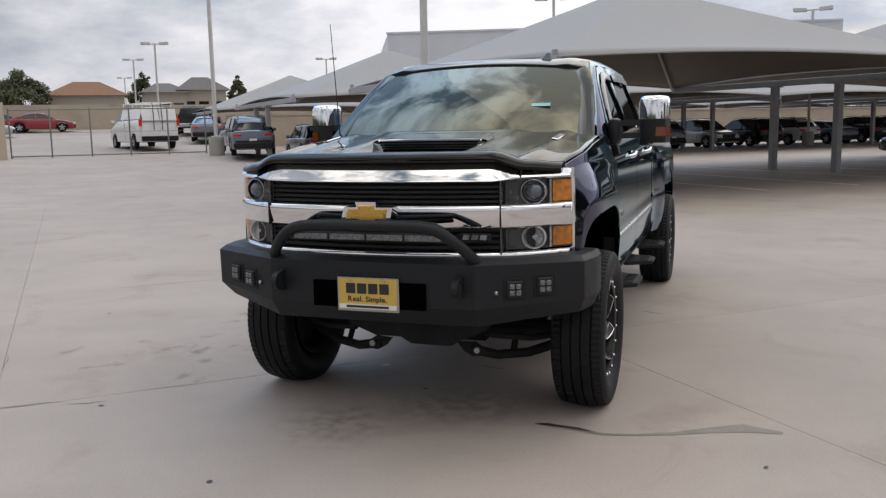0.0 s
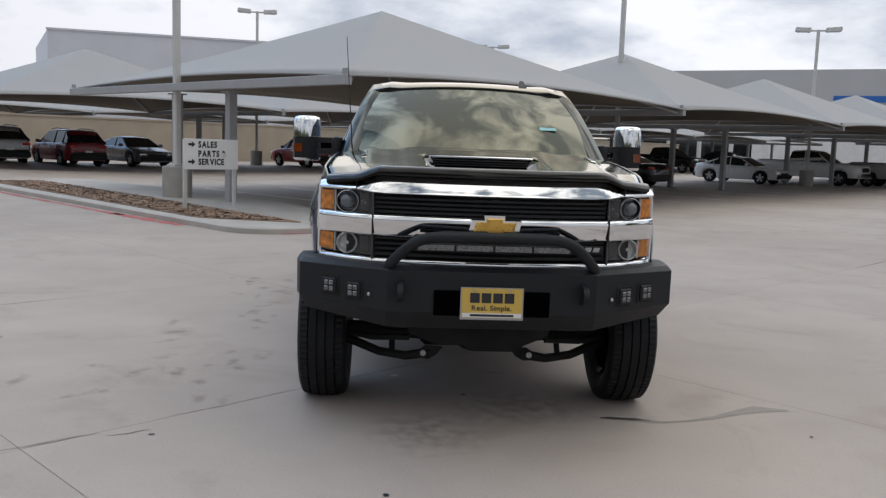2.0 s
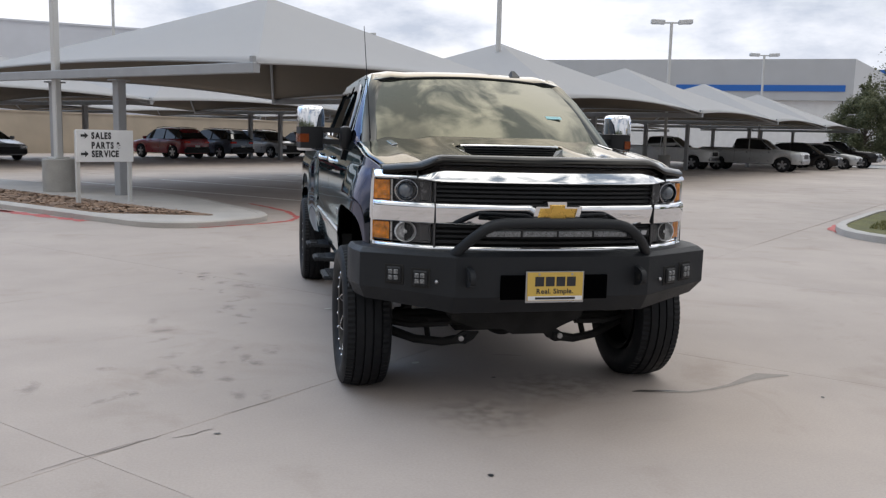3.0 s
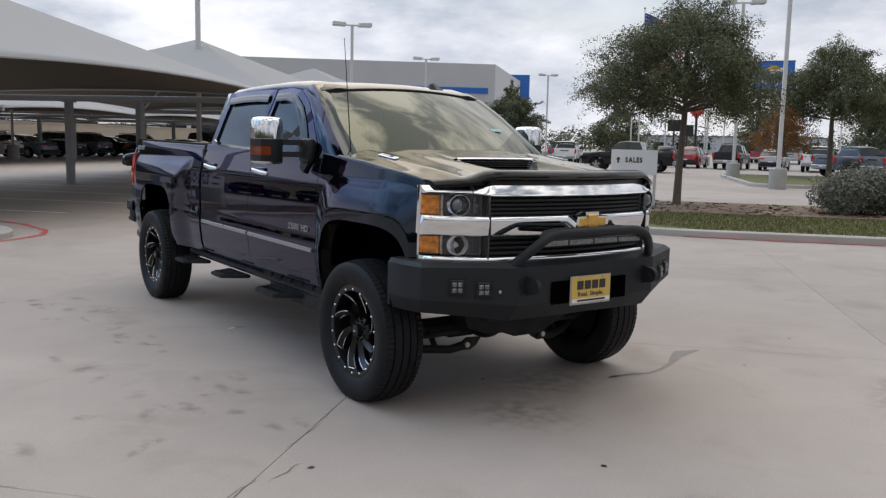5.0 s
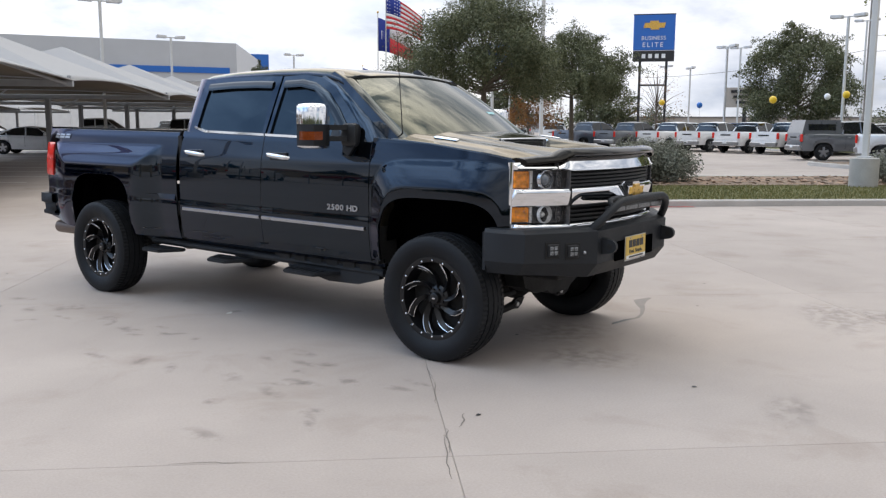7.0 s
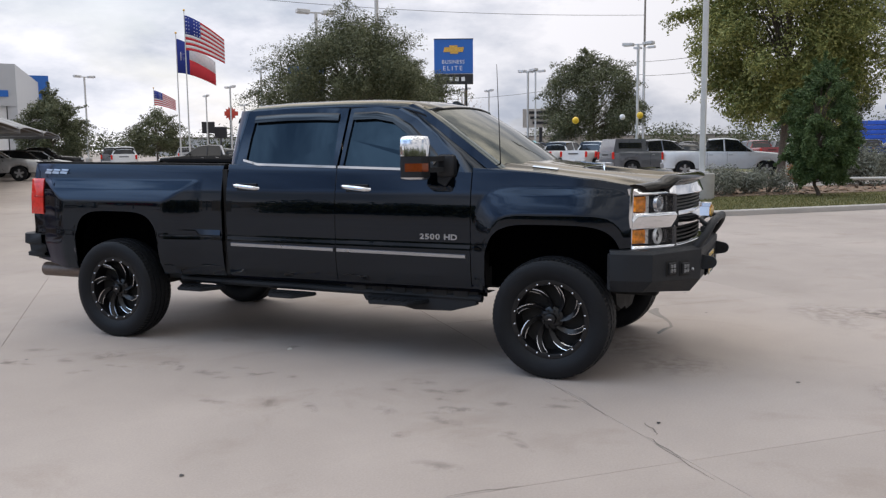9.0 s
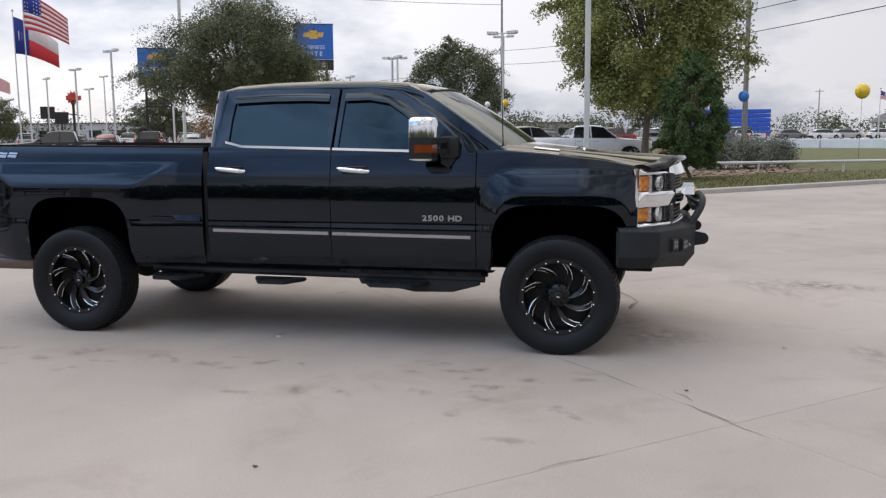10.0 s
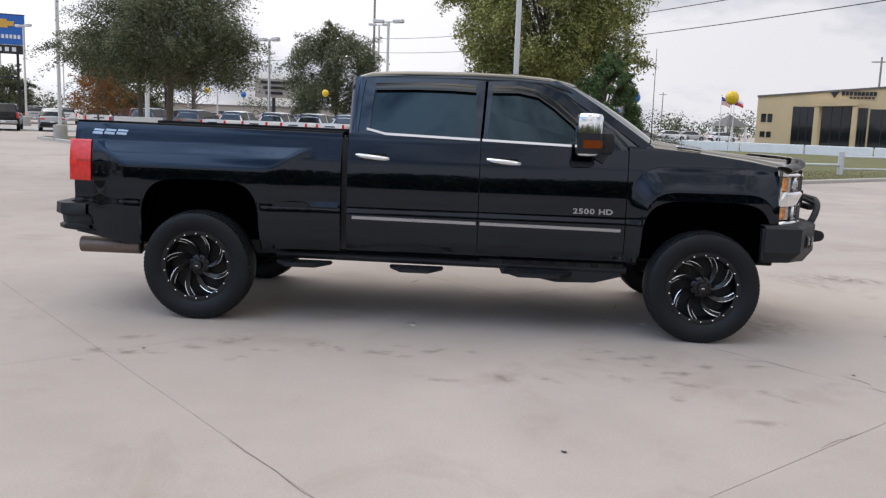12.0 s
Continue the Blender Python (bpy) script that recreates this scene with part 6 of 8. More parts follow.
# tow mirrors
for s in (-1, 1):
    bm = bmesh.new()
    rings = []
    for k, (z, g) in enumerate(((1.405, 0.92), (1.42, 0.97), (1.50, 1.0), (1.55, 1.0))):
        rings.append([(s * x, y, z) for x, y in ((1.045, 0.955), (1.062, 0.865 + 0.02 * (1 - g)), (1.14, 0.835 + 0.03 * (1 - g)), (1.215, 0.865 + 0.02 * (1 - g)), (1.238, 0.955), (1.225, 1.02), (1.06, 1.02))])
    shell = part("tow_mirror", loft(bm, rings, True, True), BLACK, truck, "black tow mirror with chrome cap", angle=50)
    bm = bmesh.new()
    rings = []
    for z, g in ((1.552, 1.0), (1.62, 1.0), (1.665, 0.97), (1.688, 0.86), (1.694, 0.6)):
        rings.append([(s * (1.142 + (x - 1.142) * g), 0.945 + (y - 0.945) * g, z) for x, y in ((1.045, 0.955), (1.062, 0.862), (1.14, 0.832), (1.215, 0.862), (1.238, 0.955), (1.225, 1.02), (1.06, 1.02))])
    part("mirror_cap", loft(bm, rings, True, True), CHROME, shell, "chrome mirror cap", angle=60)
    rings = []
    for z, g in ((1.386, 0.86), (1.392, 0.95), (1.404, 1.0)):
        rings.append([(s * (1.142 + (x - 1.142) * g), 0.945 + (y - 0.945) * g, z) for x, y in ((1.045, 0.955), (1.062, 0.866), (1.14, 0.836), (1.215, 0.866), (1.238, 0.955), (1.225, 1.02), (1.06, 1.02))])
    part("mirror_lower_cap", loft(bmesh.new(), rings, True, True), CHROME, shell, "chrome lower mirror cap", angle=60)
    bm = bmesh.new()
    loft(bm, [[(s * x, y - 0.004, z) for x, y in ((1.160, 0.838), (1.217, 0.860), (1.242, 0.950), (1.238, 0.985))] for z in (1.445, 1.475, 1.502)])
    part("mirror_signal", bm, DARKAMBER, shell, "amber marker lens")
    bm = new_box((s * 1.142, 1.022, 1.56), (0.155, 0.006, 0.235), bev=0.002)
    part("mirror_glass", bm, CHROME, shell)
    for z in (1.530, 1.452):
        bm = bmesh.new()
        loft(bm, [[(s * x, y - 0.028, z - 0.018), (s * x, y + 0.028, z - 0.018), (s * x, y + 0.028, z + 0.018), (s * x, y - 0.028, z + 0.018)] for x, y in ((1.08, 0.90), (0.99, 0.85), (0.90, 0.80))], True, True)
        part("mirror_arm", bm, BLACK, shell, "black telescopic mirror arm")
    bm = new_box((s * 0.915, 0.80, 1.478), (0.075, 0.15, 0.165), bev=0.03, seg=2)
    part("mirror_foot", bm, BLACK, shell)
    bm = bmesh.new()
    prism(bm, [(0.87, 1.43), (0.73, 1.43), (0.80, 1.33), (0.86, 1.36)], 0.0, 0.03, lambda a, b, h: (s * (skin(a, b) + h - 0.012), a, b))
    part("mirror_skirt", bm, BLACK, shell)
    letters("door_badge", "2500 HD", 0.056, Matrix.Translation((s * (skin(0.83, 0.965) + 0.001), 1.003 if s < 0 else 0.66, 0.945))
              @ Euler((radians(90), 0, radians(-90 if s < 0 else 90))).to_matrix().to_4x4(), SATIN, truck, 0.004, stretch=1.30, bold=0.0016)
# aerials
bm = bmesh.new()
tube(bm, [(-0.79, 0.43, 1.42), (-0.795, 0.43, 1.52), (-0.84, 0.44, 2.19)], [0.010, 0.004, 0.002], 6)
part("whip_aerial", bm, BLACK, truck)
bm = bmesh.new()
prism(bm, [(1.10, 1.915), (1.30, 1.955), (1.285, 2.005), (1.245, 2.012), (1.16, 1.965)], -0.028, 0.028, lambda a, b, h: (0.40 + h * (1.0 if b < 1.97 else 0.4), a, b))
part("roof_aerial", bm, BLACK, truck, "black shark-fin roof aerial", smooth=False)


# ---- other vehicles ----
PAINTS = {
    "white": material("white_car_paint", (0.74, 0.745, 0.75), 0.3, vary=0.04, coat=0.6),
    "silver": material("silver_car_paint", (0.42, 0.43, 0.44), 0.3, metal=0.4, vary=0.05, coat=0.6),
    "grey": material("grey_car_paint", (0.14, 0.15, 0.165), 0.3, metal=0.3, vary=0.05, coat=0.6),
    "slate": material("blue_grey_car_paint", (0.12, 0.15, 0.20), 0.3, metal=0.3, vary=0.05, coat=0.6),
    "black": material("black_car_paint", (0.006, 0.006, 0.007), 0.25, vary=0.05, coat=0.3, spec=0.3),
    "red": material("dark_red_car_paint", (0.27, 0.014, 0.022), 0.3, vary=0.06, coat=0.7),
    "blue": material("blue_car_paint", (0.02, 0.045, 0.16), 0.3, vary=0.06, coat=0.7),
}
KINDS = {
    # length, width, height, wheelbase, tyre radius, sill, then side outline tables (y from the middle, nose at minus)
    "suv": dict(l=4.60, w=1.86, h=1.68, wb=2.72, r=0.35, sill=0.30, top=[(-2.30, 0.72), (-2.22, 0.86), (-1.25, 1.02), (2.1, 1.08), (2.26, 1.02), (2.30, 0.78)],
                glass=[(-1.18, 1.02), (-0.42, 1.56), (0.2, 1.63), (1.55, 1.58), (2.12, 1.10)], roof=(-0.50, 1.80)),
    "sedan": dict(l=4.75, w=1.86, h=1.44, wb=2.85, r=0.34, sill=0.26, top=[(-2.37, 0.58), (-2.28, 0.72), (-1.15, 0.92), (1.5, 0.98), (2.25, 1.0), (2.37, 0.80)],
                  glass=[(-1.05, 0.92), (-0.25, 1.34), (0.3, 1.40), (0.9, 1.34), (1.85, 0.99)], roof=(-0.30, 1.05)),
    "pickup": dict(l=5.85, w=2.02, h=1.92, wb=3.70, r=0.40, sill=0.45, top=[(-2.92, 0.88), (-2.86, 1.10), (-1.35, 1.24), (0.9, 1.27), (2.88, 1.29), (2.92, 0.95)],
                   glass=[(-1.30, 1.24), (-0.55, 1.80), (0.0, 1.86), (0.82, 1.82), (0.98, 1.27)], roof=(-0.62, 0.88)),
    "van": dict(l=5.60, w=2.02, h=2.12, wb=3.40, r=0.37, sill=0.38, top=[(-2.80, 0.80), (-2.70, 1.02), (-1.75, 1.22), (-1.2, 1.40), (2.74, 1.44), (2.80, 0.9)],
                glass=[(-1.75, 1.22), (-0.95, 1.92), (0.0, 2.02), (2.60, 2.00), (2.78, 1.44)], roof=(-1.05, 2.70)),
}
WORDS = {"suv": "sport utility vehicle", "sedan": "sedan", "pickup": "crew-cab pickup", "van": "work van"}
built = {}


def vehicle(kind, colour, note=""):
    """A parked vehicle, nose towards -y, on z = 0."""
    k = KINDS[kind]
    names = {"suv": "parked_suv", "sedan": "parked_car", "pickup": "parked_pickup", "van": "parked_van"}
    said = {"slate": "blue-grey", "red": "dark red"}.get(colour, colour)
    car = thing(names[kind], f"{said} {WORDS[kind]} parked on the concrete lot{note}", "van" if kind == "van" else "pickup truck" if kind == "pickup" else "car", "parked vehicles")
    paint = PAINTS[colour]
    if "bed cap" in note:
        cap = part("bed_cap", loft(bmesh.new(), [[(sx * 0.93 * (1 - 0.13 * t), y0 + (y1 - y0) * t, 1.26 + 0.66 * t) for sx, y0, y1 in ((-1, 1.00, 1.02), (1, 1.00, 1.02), (1, 2.88, 2.70), (-1, 2.88, 2.70))]
                                             for t in (0.0, 0.5, 0.9, 1.0)], True, True), paint, car, "matching cap over the bed", angle=40)
        for sx in (-1, 1):
            part("cap_window", new_box((sx * 0.885, 1.93, 1.58), (0.02, 1.30, 0.30), Euler((0, -sx * 0.18, 0)).to_matrix(), bev=0.005), CARGLASS, cap)
    half, w, r, sill = k["l"] / 2, k["w"] / 2, k["r"], k["sill"]
    axles = (-k["wb"] / 2 - 0.02, k["wb"] / 2 - 0.02)
    ys = sorted(set([-half + k["l"] * i / 44 for i in range(45)] + [a + (r + 0.075) * f for a in axles for f in (-0.999, -0.96, -0.85, 0.85, 0.96, 0.999)] + [-half + 0.06, half - 0.05]))
    bm, rings = bmesh.new(), []
    for y in ys:
        bot = max(max(arch(y, a, r + 0.075, 2 * r + 0.06, sill, 2.3) for a in axles), sill)
        top = lerp_table(k["top"], y)
        end = min(1, max(0, (half - abs(y)) / 0.5))
        ww = w * (0.82 + 0.18 * (1 - (1 - end) ** 2.2))
        if top < bot + 0.05:
            top = bot + 0.05
        side = [(ww * (lerp_table([(0, 0.95), (0.3, 0.99), (0.55, 1.0), (0.8, 0.98), (0.95, 0.945), (1.0, 0.90)], f)), bot + (top - bot) * f) for f in (0, 0.15, 0.3, 0.5, 0.65, 0.8, 0.93, 1.0)]
        deck = [(ww * 0.6, top + 0.018), (0, top + 0.03)]
        ring = [(-x, y, z) for x, z in side] + [(-x, y, z) for x, z in deck] + [(x, y, z) for x, z in deck[:1]] + [(x, y, z) for x, z in side[::-1]]
        rings.append(ring)
    loft(bm, rings)
    bm.verts.ensure_lookup_table()
    n = len(rings[0])
    bm.faces.new([bm.verts[i] for i in range(n)])
    bm.faces.new([bm.verts[len(rings) * n - n + i] for i in range(n)][::-1])
    part("body", bm, paint, car, angle=40)
    part("underbody", new_box((0, 0, sill + 0.14), (k["w"] * 0.80, k["l"] * 0.93, 0.34)), UNDER, car, smooth=False)
    # glasshouse, roof and pillars
    g = k["glass"]
    base = lambda y: lerp_table(k["top"], y) - 0.02  # noqa: E731
    rings = []
    gys = sorted(set([g[0][0] + (g[-1][0] - g[0][0]) * i / 20 for i in range(21)] + [a for a, _ in g]))
    outline = lambda y: lerp_table(g, y)  # noqa: E731
    for y in gys:
        b, t = base(y), max(outline(y), base(y) + 0.01)
        f = (t - b) / (k["h"] - b)
        wb, wt = w * 0.895, w * (0.895 - 0.185 * min(1, f))
        rings.append([(-wb, y, b), (-wt, y, t - 0.03 * f), (-wt * 0.8, y, t + 0.01), (0, y, t + 0.03 * f), (wt * 0.8, y, t + 0.01), (wt, y, t - 0.03 * f), (wb, y, b)])
    part("glasshouse", loft(bmesh.new(), rings), CARGLASS, car, "dark window glass", angle=35)
    rings = []
    for i in range(13):
        y = k["roof"][0] + (k["roof"][1] - k["roof"][0]) * i / 12
        t = outline(y)
        wt = w * 0.715
        rings.append([(-wt - 0.01, y, t - 0.055), (-wt, y, t - 0.015), (-wt * 0.8, y, t + 0.028), (0, y, t + 0.048), (wt * 0.8, y, t + 0.028), (wt, y, t - 0.015), (wt + 0.01, y, t - 0.055)])
    part("roof", loft(bmesh.new(), rings), paint, car, angle=60)
    for s in (-1, 1):
        lines = [(g[0][0], k["roof"][0] + 0.02)]
        for y0, y1 in lines:
            pts = [(s * (w * (0.895 - 0.185 * f) + 0.004), y0 + (y1 - y0) * f, base(y0) + (outline(y1) - 0.04 - base(y0)) * f) for f in (0, 0.5, 1)]
            part("pillar", tube(bmesh.new(), pts, 0.035, 6), paint if kind != "suv" else BLACK, car)
        mids = [0.5 * (k["roof"][0] + k["roof"][1]) - 0.1] if kind != "van" else [-0.3]
        if kind in ("suv", "sedan"):
            mids.append(mids[0] + 0.95)
        for y in mids:
            pts = [(s * (w * (0.895 - 0.185 * f) + 0.006), y + 0.04 * f, base(y) + (outline(y) - 0.04 - base(y)) * f) for f in (0, 0.5, 1)]
            part("pillar", tube(bmesh.new(), pts, 0.035, 6), paint if kind != "suv" else BLACK, car)
        pts = [(s * (w * (0.895 - 0.185 * (1 - f)) + 0.002), k["roof"][1] - 0.03 + (g[-1][0] - k["roof"][1]) * f, outline(k["roof"][1]) - 0.04 + (base(g[-1][0]) - outline(k["roof"][1]) + 0.04) * f) for f in (0, 0.5, 1)]
        part("pillar", tube(bmesh.new(), pts, 0.06, 6), paint if kind != "suv" else BLACK, car)
        # lamps, mirror, handles
        lz = lerp_table(k["top"], -half + 0.14) - 0.12
        part("headlight", new_box((s * w * 0.72, -half + 0.09, lz), (0.36, 0.16, 0.11), Euler((0, 0, s * 0.35)).to_matrix(), bev=0.03), REFLECT, car)
        tz = lerp_table(k["top"], half - 0.10) - (0.14 if kind != "pickup" else 0.22)
        if kind in ("pickup", "van"):
            part("taillight", new_box((s * w * 0.90, half - 0.035, tz), (0.14, 0.10, 0.36), bev=0.02), REDLENS, car)
        else:
            part("taillight", new_box((s * w * 0.70, half - 0.045, tz), (0.36, 0.12, 0.10), Euler((0, 0, -s * 0.25)).to_matrix(), bev=0.025), REDLENS, car)
        part("mirror", new_box((s * (w + 0.09), g[0][0] + 0.32, base(g[0][0] + 0.3) + 0.10), (0.20, 0.11, 0.14), bev=0.03), BLACK if kind == "pickup" else paint, car)
        for y in ((0.15, 0.95) if kind != "pickup" else (-0.25, 0.65)):
            part("door_handle", new_box((s * (w * 0.985), y, base(0) - 0.14), (0.03, 0.18, 0.025), bev=0.006), SATIN if kind == "pickup" else paint, car)
            part("door_seam", new_box((s * (w * 0.992), y + 0.16, 0.5 * (sill + base(0)) + 0.04), (0.012, 0.008, base(0) - sill - 0.14)), BLACK, car, smooth=False)
    part("front_bumper", new_box((0, -half + 0.05, sill + 0.16), (k["w"] * 0.86, 0.16, 0.24), bev=0.04), SATIN if kind == "pickup" else BLACK, car)
    part("rear_bumper", new_box((0, half - 0.02, sill + 0.15), (k["w"] * 0.88, 0.18, 0.24), bev=0.04), SATIN if kind == "pickup" else BLACK, car)
    part("grille", new_box((0, -half + 0.03, lerp_table(k["top"], -half + 0.1) - 0.22), (k["w"] * 0.5, 0.08, 0.24), bev=0.02), BLACK, car)
    part("number_plate", new_box((0, half + 0.012 if kind != "pickup" else half + 0.075, sill + 0.36 if kind == "suv" else sill + 0.2), (0.31, 0.02, 0.15)), WHITEPL, car, smooth=False)
    if kind == "pickup":
        part("bed_liner", new_box((0, 1.93, 1.315), (k["w"] * 0.74, 1.70, 0.012)), UNDER, car, smooth=False)
        part("tailgate_badge", new_box((0, half + 0.004, 1.10), (0.7, 0.01, 0.07)), BLACK, car, smooth=False)
    if kind == "suv":
        for s in (-1, 1):
            part("roof_rail", tube(bmesh.new(), [(s * w * 0.62, -0.35, 1.64), (s * w * 0.62, 0.2, 1.70), (s * w * 0.62, 1.55, 1.65)], 0.018, 6), BLACK, car)
        part("rear_cladding", new_box((0, half - 0.005, 0.58), (k["w"] * 0.8, 0.06, 0.16), bev=0.02), BLACK, car)
    if kind == "van":
        for s in (-1, 1):
            part("van_side", new_box((s * w * 0.80, 0.95, 1.72), (0.05, 3.3, 0.52), Euler((0, s * -0.28, 0)).to_matrix(), bev=0.01), paint, car)
            part("rear_door", new_box((s * 0.42, 2.735, 1.70), (0.81, 0.06, 0.66), Euler((0.31, 0, 0)).to_matrix(), bev=0.01), paint, car)
            part("rack_rail", tube(bmesh.new(), [(s * 0.70, -0.9, 2.25), (s * 0.70, 2.65, 2.25)], 0.025, 6), WHITEPL, car)
            for y in (-0.7, 0.9, 2.5):
                part("rack_leg", tube(bmesh.new(), [(s * 0.70, y, 2.0), (s * 0.70, y, 2.25)], 0.02, 6), WHITEPL, car)
        for y in (-0.7, 0.1, 0.9, 1.7, 2.5):
            part("rack_bar", tube(bmesh.new(), [(-0.72, y, 2.26), (0.72, y, 2.26)], 0.02, 6), WHITEPL, car)
        for x in (-0.12, 0.28):
            part("ladder_rail", tube(bmesh.new(), [(x, 2.84, 0.95), (x, 2.86, 1.6), (x, 2.72, 2.25)], 0.018, 6), BLACK, car)
    # wheels
    first = None
    for s in (-1, 1):
        for y in axles:
            if first is None:
                first = new("wheel")
                first.parent = car
                prof = [(-0.085, r * 0.64), (-0.112, r * 0.70), (-0.115, r * 0.86), (-0.10, r * 0.96), (-0.07, r), (0.07, r), (0.10, r * 0.96), (0.11, r * 0.7)]
                part("tyre", loft(bmesh.new(), [[(a, rr * math.sin(t), rr * math.cos(t)) for a, rr in prof] for t in (2 * math.pi * i / 28 for i in range(29))]), RUBBER, first)
                bm = bmesh.new()
                loft(bm, [[(a, rr * math.sin(t), rr * math.cos(t)) for a, rr in ((-0.088, r * 0.66), (-0.098, r * 0.64), (-0.06, r * 0.58), (-0.045, 0.0))] for t in (2 * math.pi * i / 28 for i in range(29))])
                part("rim_well", bm, LAMPDARK, first)
                bm = bmesh.new()
                for i in range(5):
                    t = 2 * math.pi * i / 5
                    box(bm, (-0.085, 0.32 * r * math.sin(t), 0.32 * r * math.cos(t)), (0.03, 0.09 * r / 0.35, 0.60 * r), Euler((-t, 0, 0)).to_matrix())
                box(bm, (-0.09, 0, 0), (0.03, 0.12, 0.12), bev=0.02)
                part("spokes", bm, SATIN, first)
                first.matrix_basis = pose(s * (w - 0.115), y, r)
            else:
                copy_thing(first, pose(s * (w - 0.115), y, r, 0, 0, 0 if s < 0 else 180))
    return car


def park(kind, colour, x, y, facing, note=""):
    """Parks a vehicle with its middle at x, y and its nose along facing."""
    turn = math.degrees(math.atan2(facing[0], -facing[1]))
    m = pose(x, y, rise(x, y), 0, 0, turn)
    key = (kind, colour, note)
    if key in built:
        return copy_thing(built[key], m)
    built[key] = vehicle(kind, colour, note)
    built[key].matrix_basis = m
    return built[key]


def lot(u, v):
    return ORIGIN + U * u + V * v


# row along the boundary wall, tails towards the drive
for kind, c, u, way in (("suv", "slate", -0.2, 1), ("suv", "silver", 3.1, 1), ("suv", "red", 6.4, 1), ("sedan", "grey", 9.6, -1), ("suv", "red", 19.9, 1), ("suv", "slate", 23.1, 1), ("suv", "silver", 27.0, -1),
                       ("suv", "black", 30.3, 1), ("suv", "white", 33.3, 1), ("sedan", "slate", 36.4, 1), ("suv", "black", 39.5, 1), ("suv", "slate", 42.5, 1), ("sedan", "black", 45.6, 1), ("suv", "silver", 48.7, 1)):
    p = lot(u, 28.2)
    park(kind, c, p.x, p.y, V * way)
# under the near canopies
for kind, c, x, y, f in (
    ("sedan", "black", 9.0, 33.0, V), ("sedan", "white", 17.9, 40.6, -V), ("pickup", "white", 22.6, 42.4, -V),
    ("pickup", "black", 19.8, 60.0, -V), ("suv", "black", 25.5, 62.0, -V), ("pickup", "silver", 27.0, 40.2, -V), ("suv", "black", 33.3, 44.6, -V),
    ("suv", "silver", 36.8, 47.2, -V), ("pickup", "black", 40.6, 51.0, -V), ("pickup", "grey", 52.0, 55.0, U),
):
    park(kind, c, x, y, f)
park("van", "white", -27.5, 32.4, (-0.81, 0.58), " with a roof rack")
for kind, c, x, y in (("pickup", "black", -34.0, 46.0), ("suv", "slate", -19.2, 29.3), ("suv", "silver", -20.6, 37.2), ("sedan", "grey", -28.2, 39.2), ("sedan", "blue", -50.6, 45.8), ("sedan", "white", -54.6, 51.0), ("sedan", "red", -47.8, 46.6), ("sedan", "silver", -45.6, 38.6)):
    park(kind, c, x, y, (-0.54, 0.84) if kind != "sedan" or c == "grey" else U)
# pickups for sale across the path, tails towards the truck
for c, x, y in (("slate", 49.0, 24.6), ("grey", 49.8, 21.9), ("white", 50.8, 19.3), ("white", 50.6, 16.5), ("white", 49.6, 13.7), ("white", 48.8, 11.2), ("black", 48.0, 8.8)):
    park("pickup", c, x, y, (0.95, -0.30))
park("pickup", "grey", 40.4, 6.1, (0.6, -0.8), " with a bed cap")
park("pickup", "white", 37.3, 2.3, (0.12, -0.99))
park("pickup", "black", 37.7, 33.4, (-0.5, 0.86))
rng = random.Random(21)
for row, (d0, x0, y0, n) in enumerate(((3.1, 52, 40, 12), (3.1, 60, 22, 12), (3.2, 74, 30, 14), (3.2, 82, 58, 12))):
    for i in range(n):
        if rng.random() < 0.1:
            continue
        c = rng.choice(["white", "white", "silver", "black", "grey", "blue", "red", "white"])
        p = Vector((x0, y0, 0)) - Vector((-0.45, 0.89, 0)) * d0 * i
        park(rng.choice(["pickup", "pickup", "suv"]), c, p.x, p.y, (0.89, 0.45))
for i, (x, y) in enumerate(((40, 60), (46, 64), (58, 60), (63, 52), (70, 62), (56, 46), (48, 50))):
    park("suv" if i % 2 else "pickup", ["silver", "black", "white", "grey"][i % 4], x, y, U)
for c, x, y in (("white", 138.0, -27.0), ("silver", 139.5, -30.5), ("white", 141.0, -36.0), ("grey", 137.0, -22.0)):
    park("suv", c, x, y, (0.3, -0.95))


# ---- light poles ----
def light_pole(x, y, height, turn=0, heads=2, pier=True):
    p = thing("light_pole", "pale lot light pole with twin box lamps, concrete pier" if pier else "pale painted lot light pole with twin box lamps", "light pole", "light poles")
    if pier:
        bm = bmesh.new()
        tube(bm, [(0, 0, -0.02), (0, 0, 0.80), (0, 0, 0.82)], [0.34, 0.34, 0.31], 20)
        part("pier", bm, PIER, p, "round concrete pier", angle=40)
        part("base_plate", new_box((0, 0, 0.84), (0.34, 0.34, 0.04), bev=0.005), POLE, p)
    part("shaft", new_box((0, 0, 0.5 * height + 0.4), (0.15, 0.15, height - 0.8), bev=0.02), POLE, p)
    part("arm", new_box((0, 0, height - 0.05), (1.5, 0.06, 0.08), bev=0.008), POLE, p)
    for s in ((-1, 1) if heads == 2 else (1,)):
        head = part("lamp_head", new_box((s * 0.72, 0, height), (0.74, 0.42, 0.22), Euler((0, s * -0.06, 0)).to_matrix(), bev=0.03), LAMPBOX, p)
        part("lamp_glass", new_box((s * 0.72, 0, height - 0.113), (0.58, 0.32, 0.012)), WHITEPL, head, smooth=False)
    p.matrix_basis = pose(x, y, rise(x, y), 0, 0, turn)
    return p


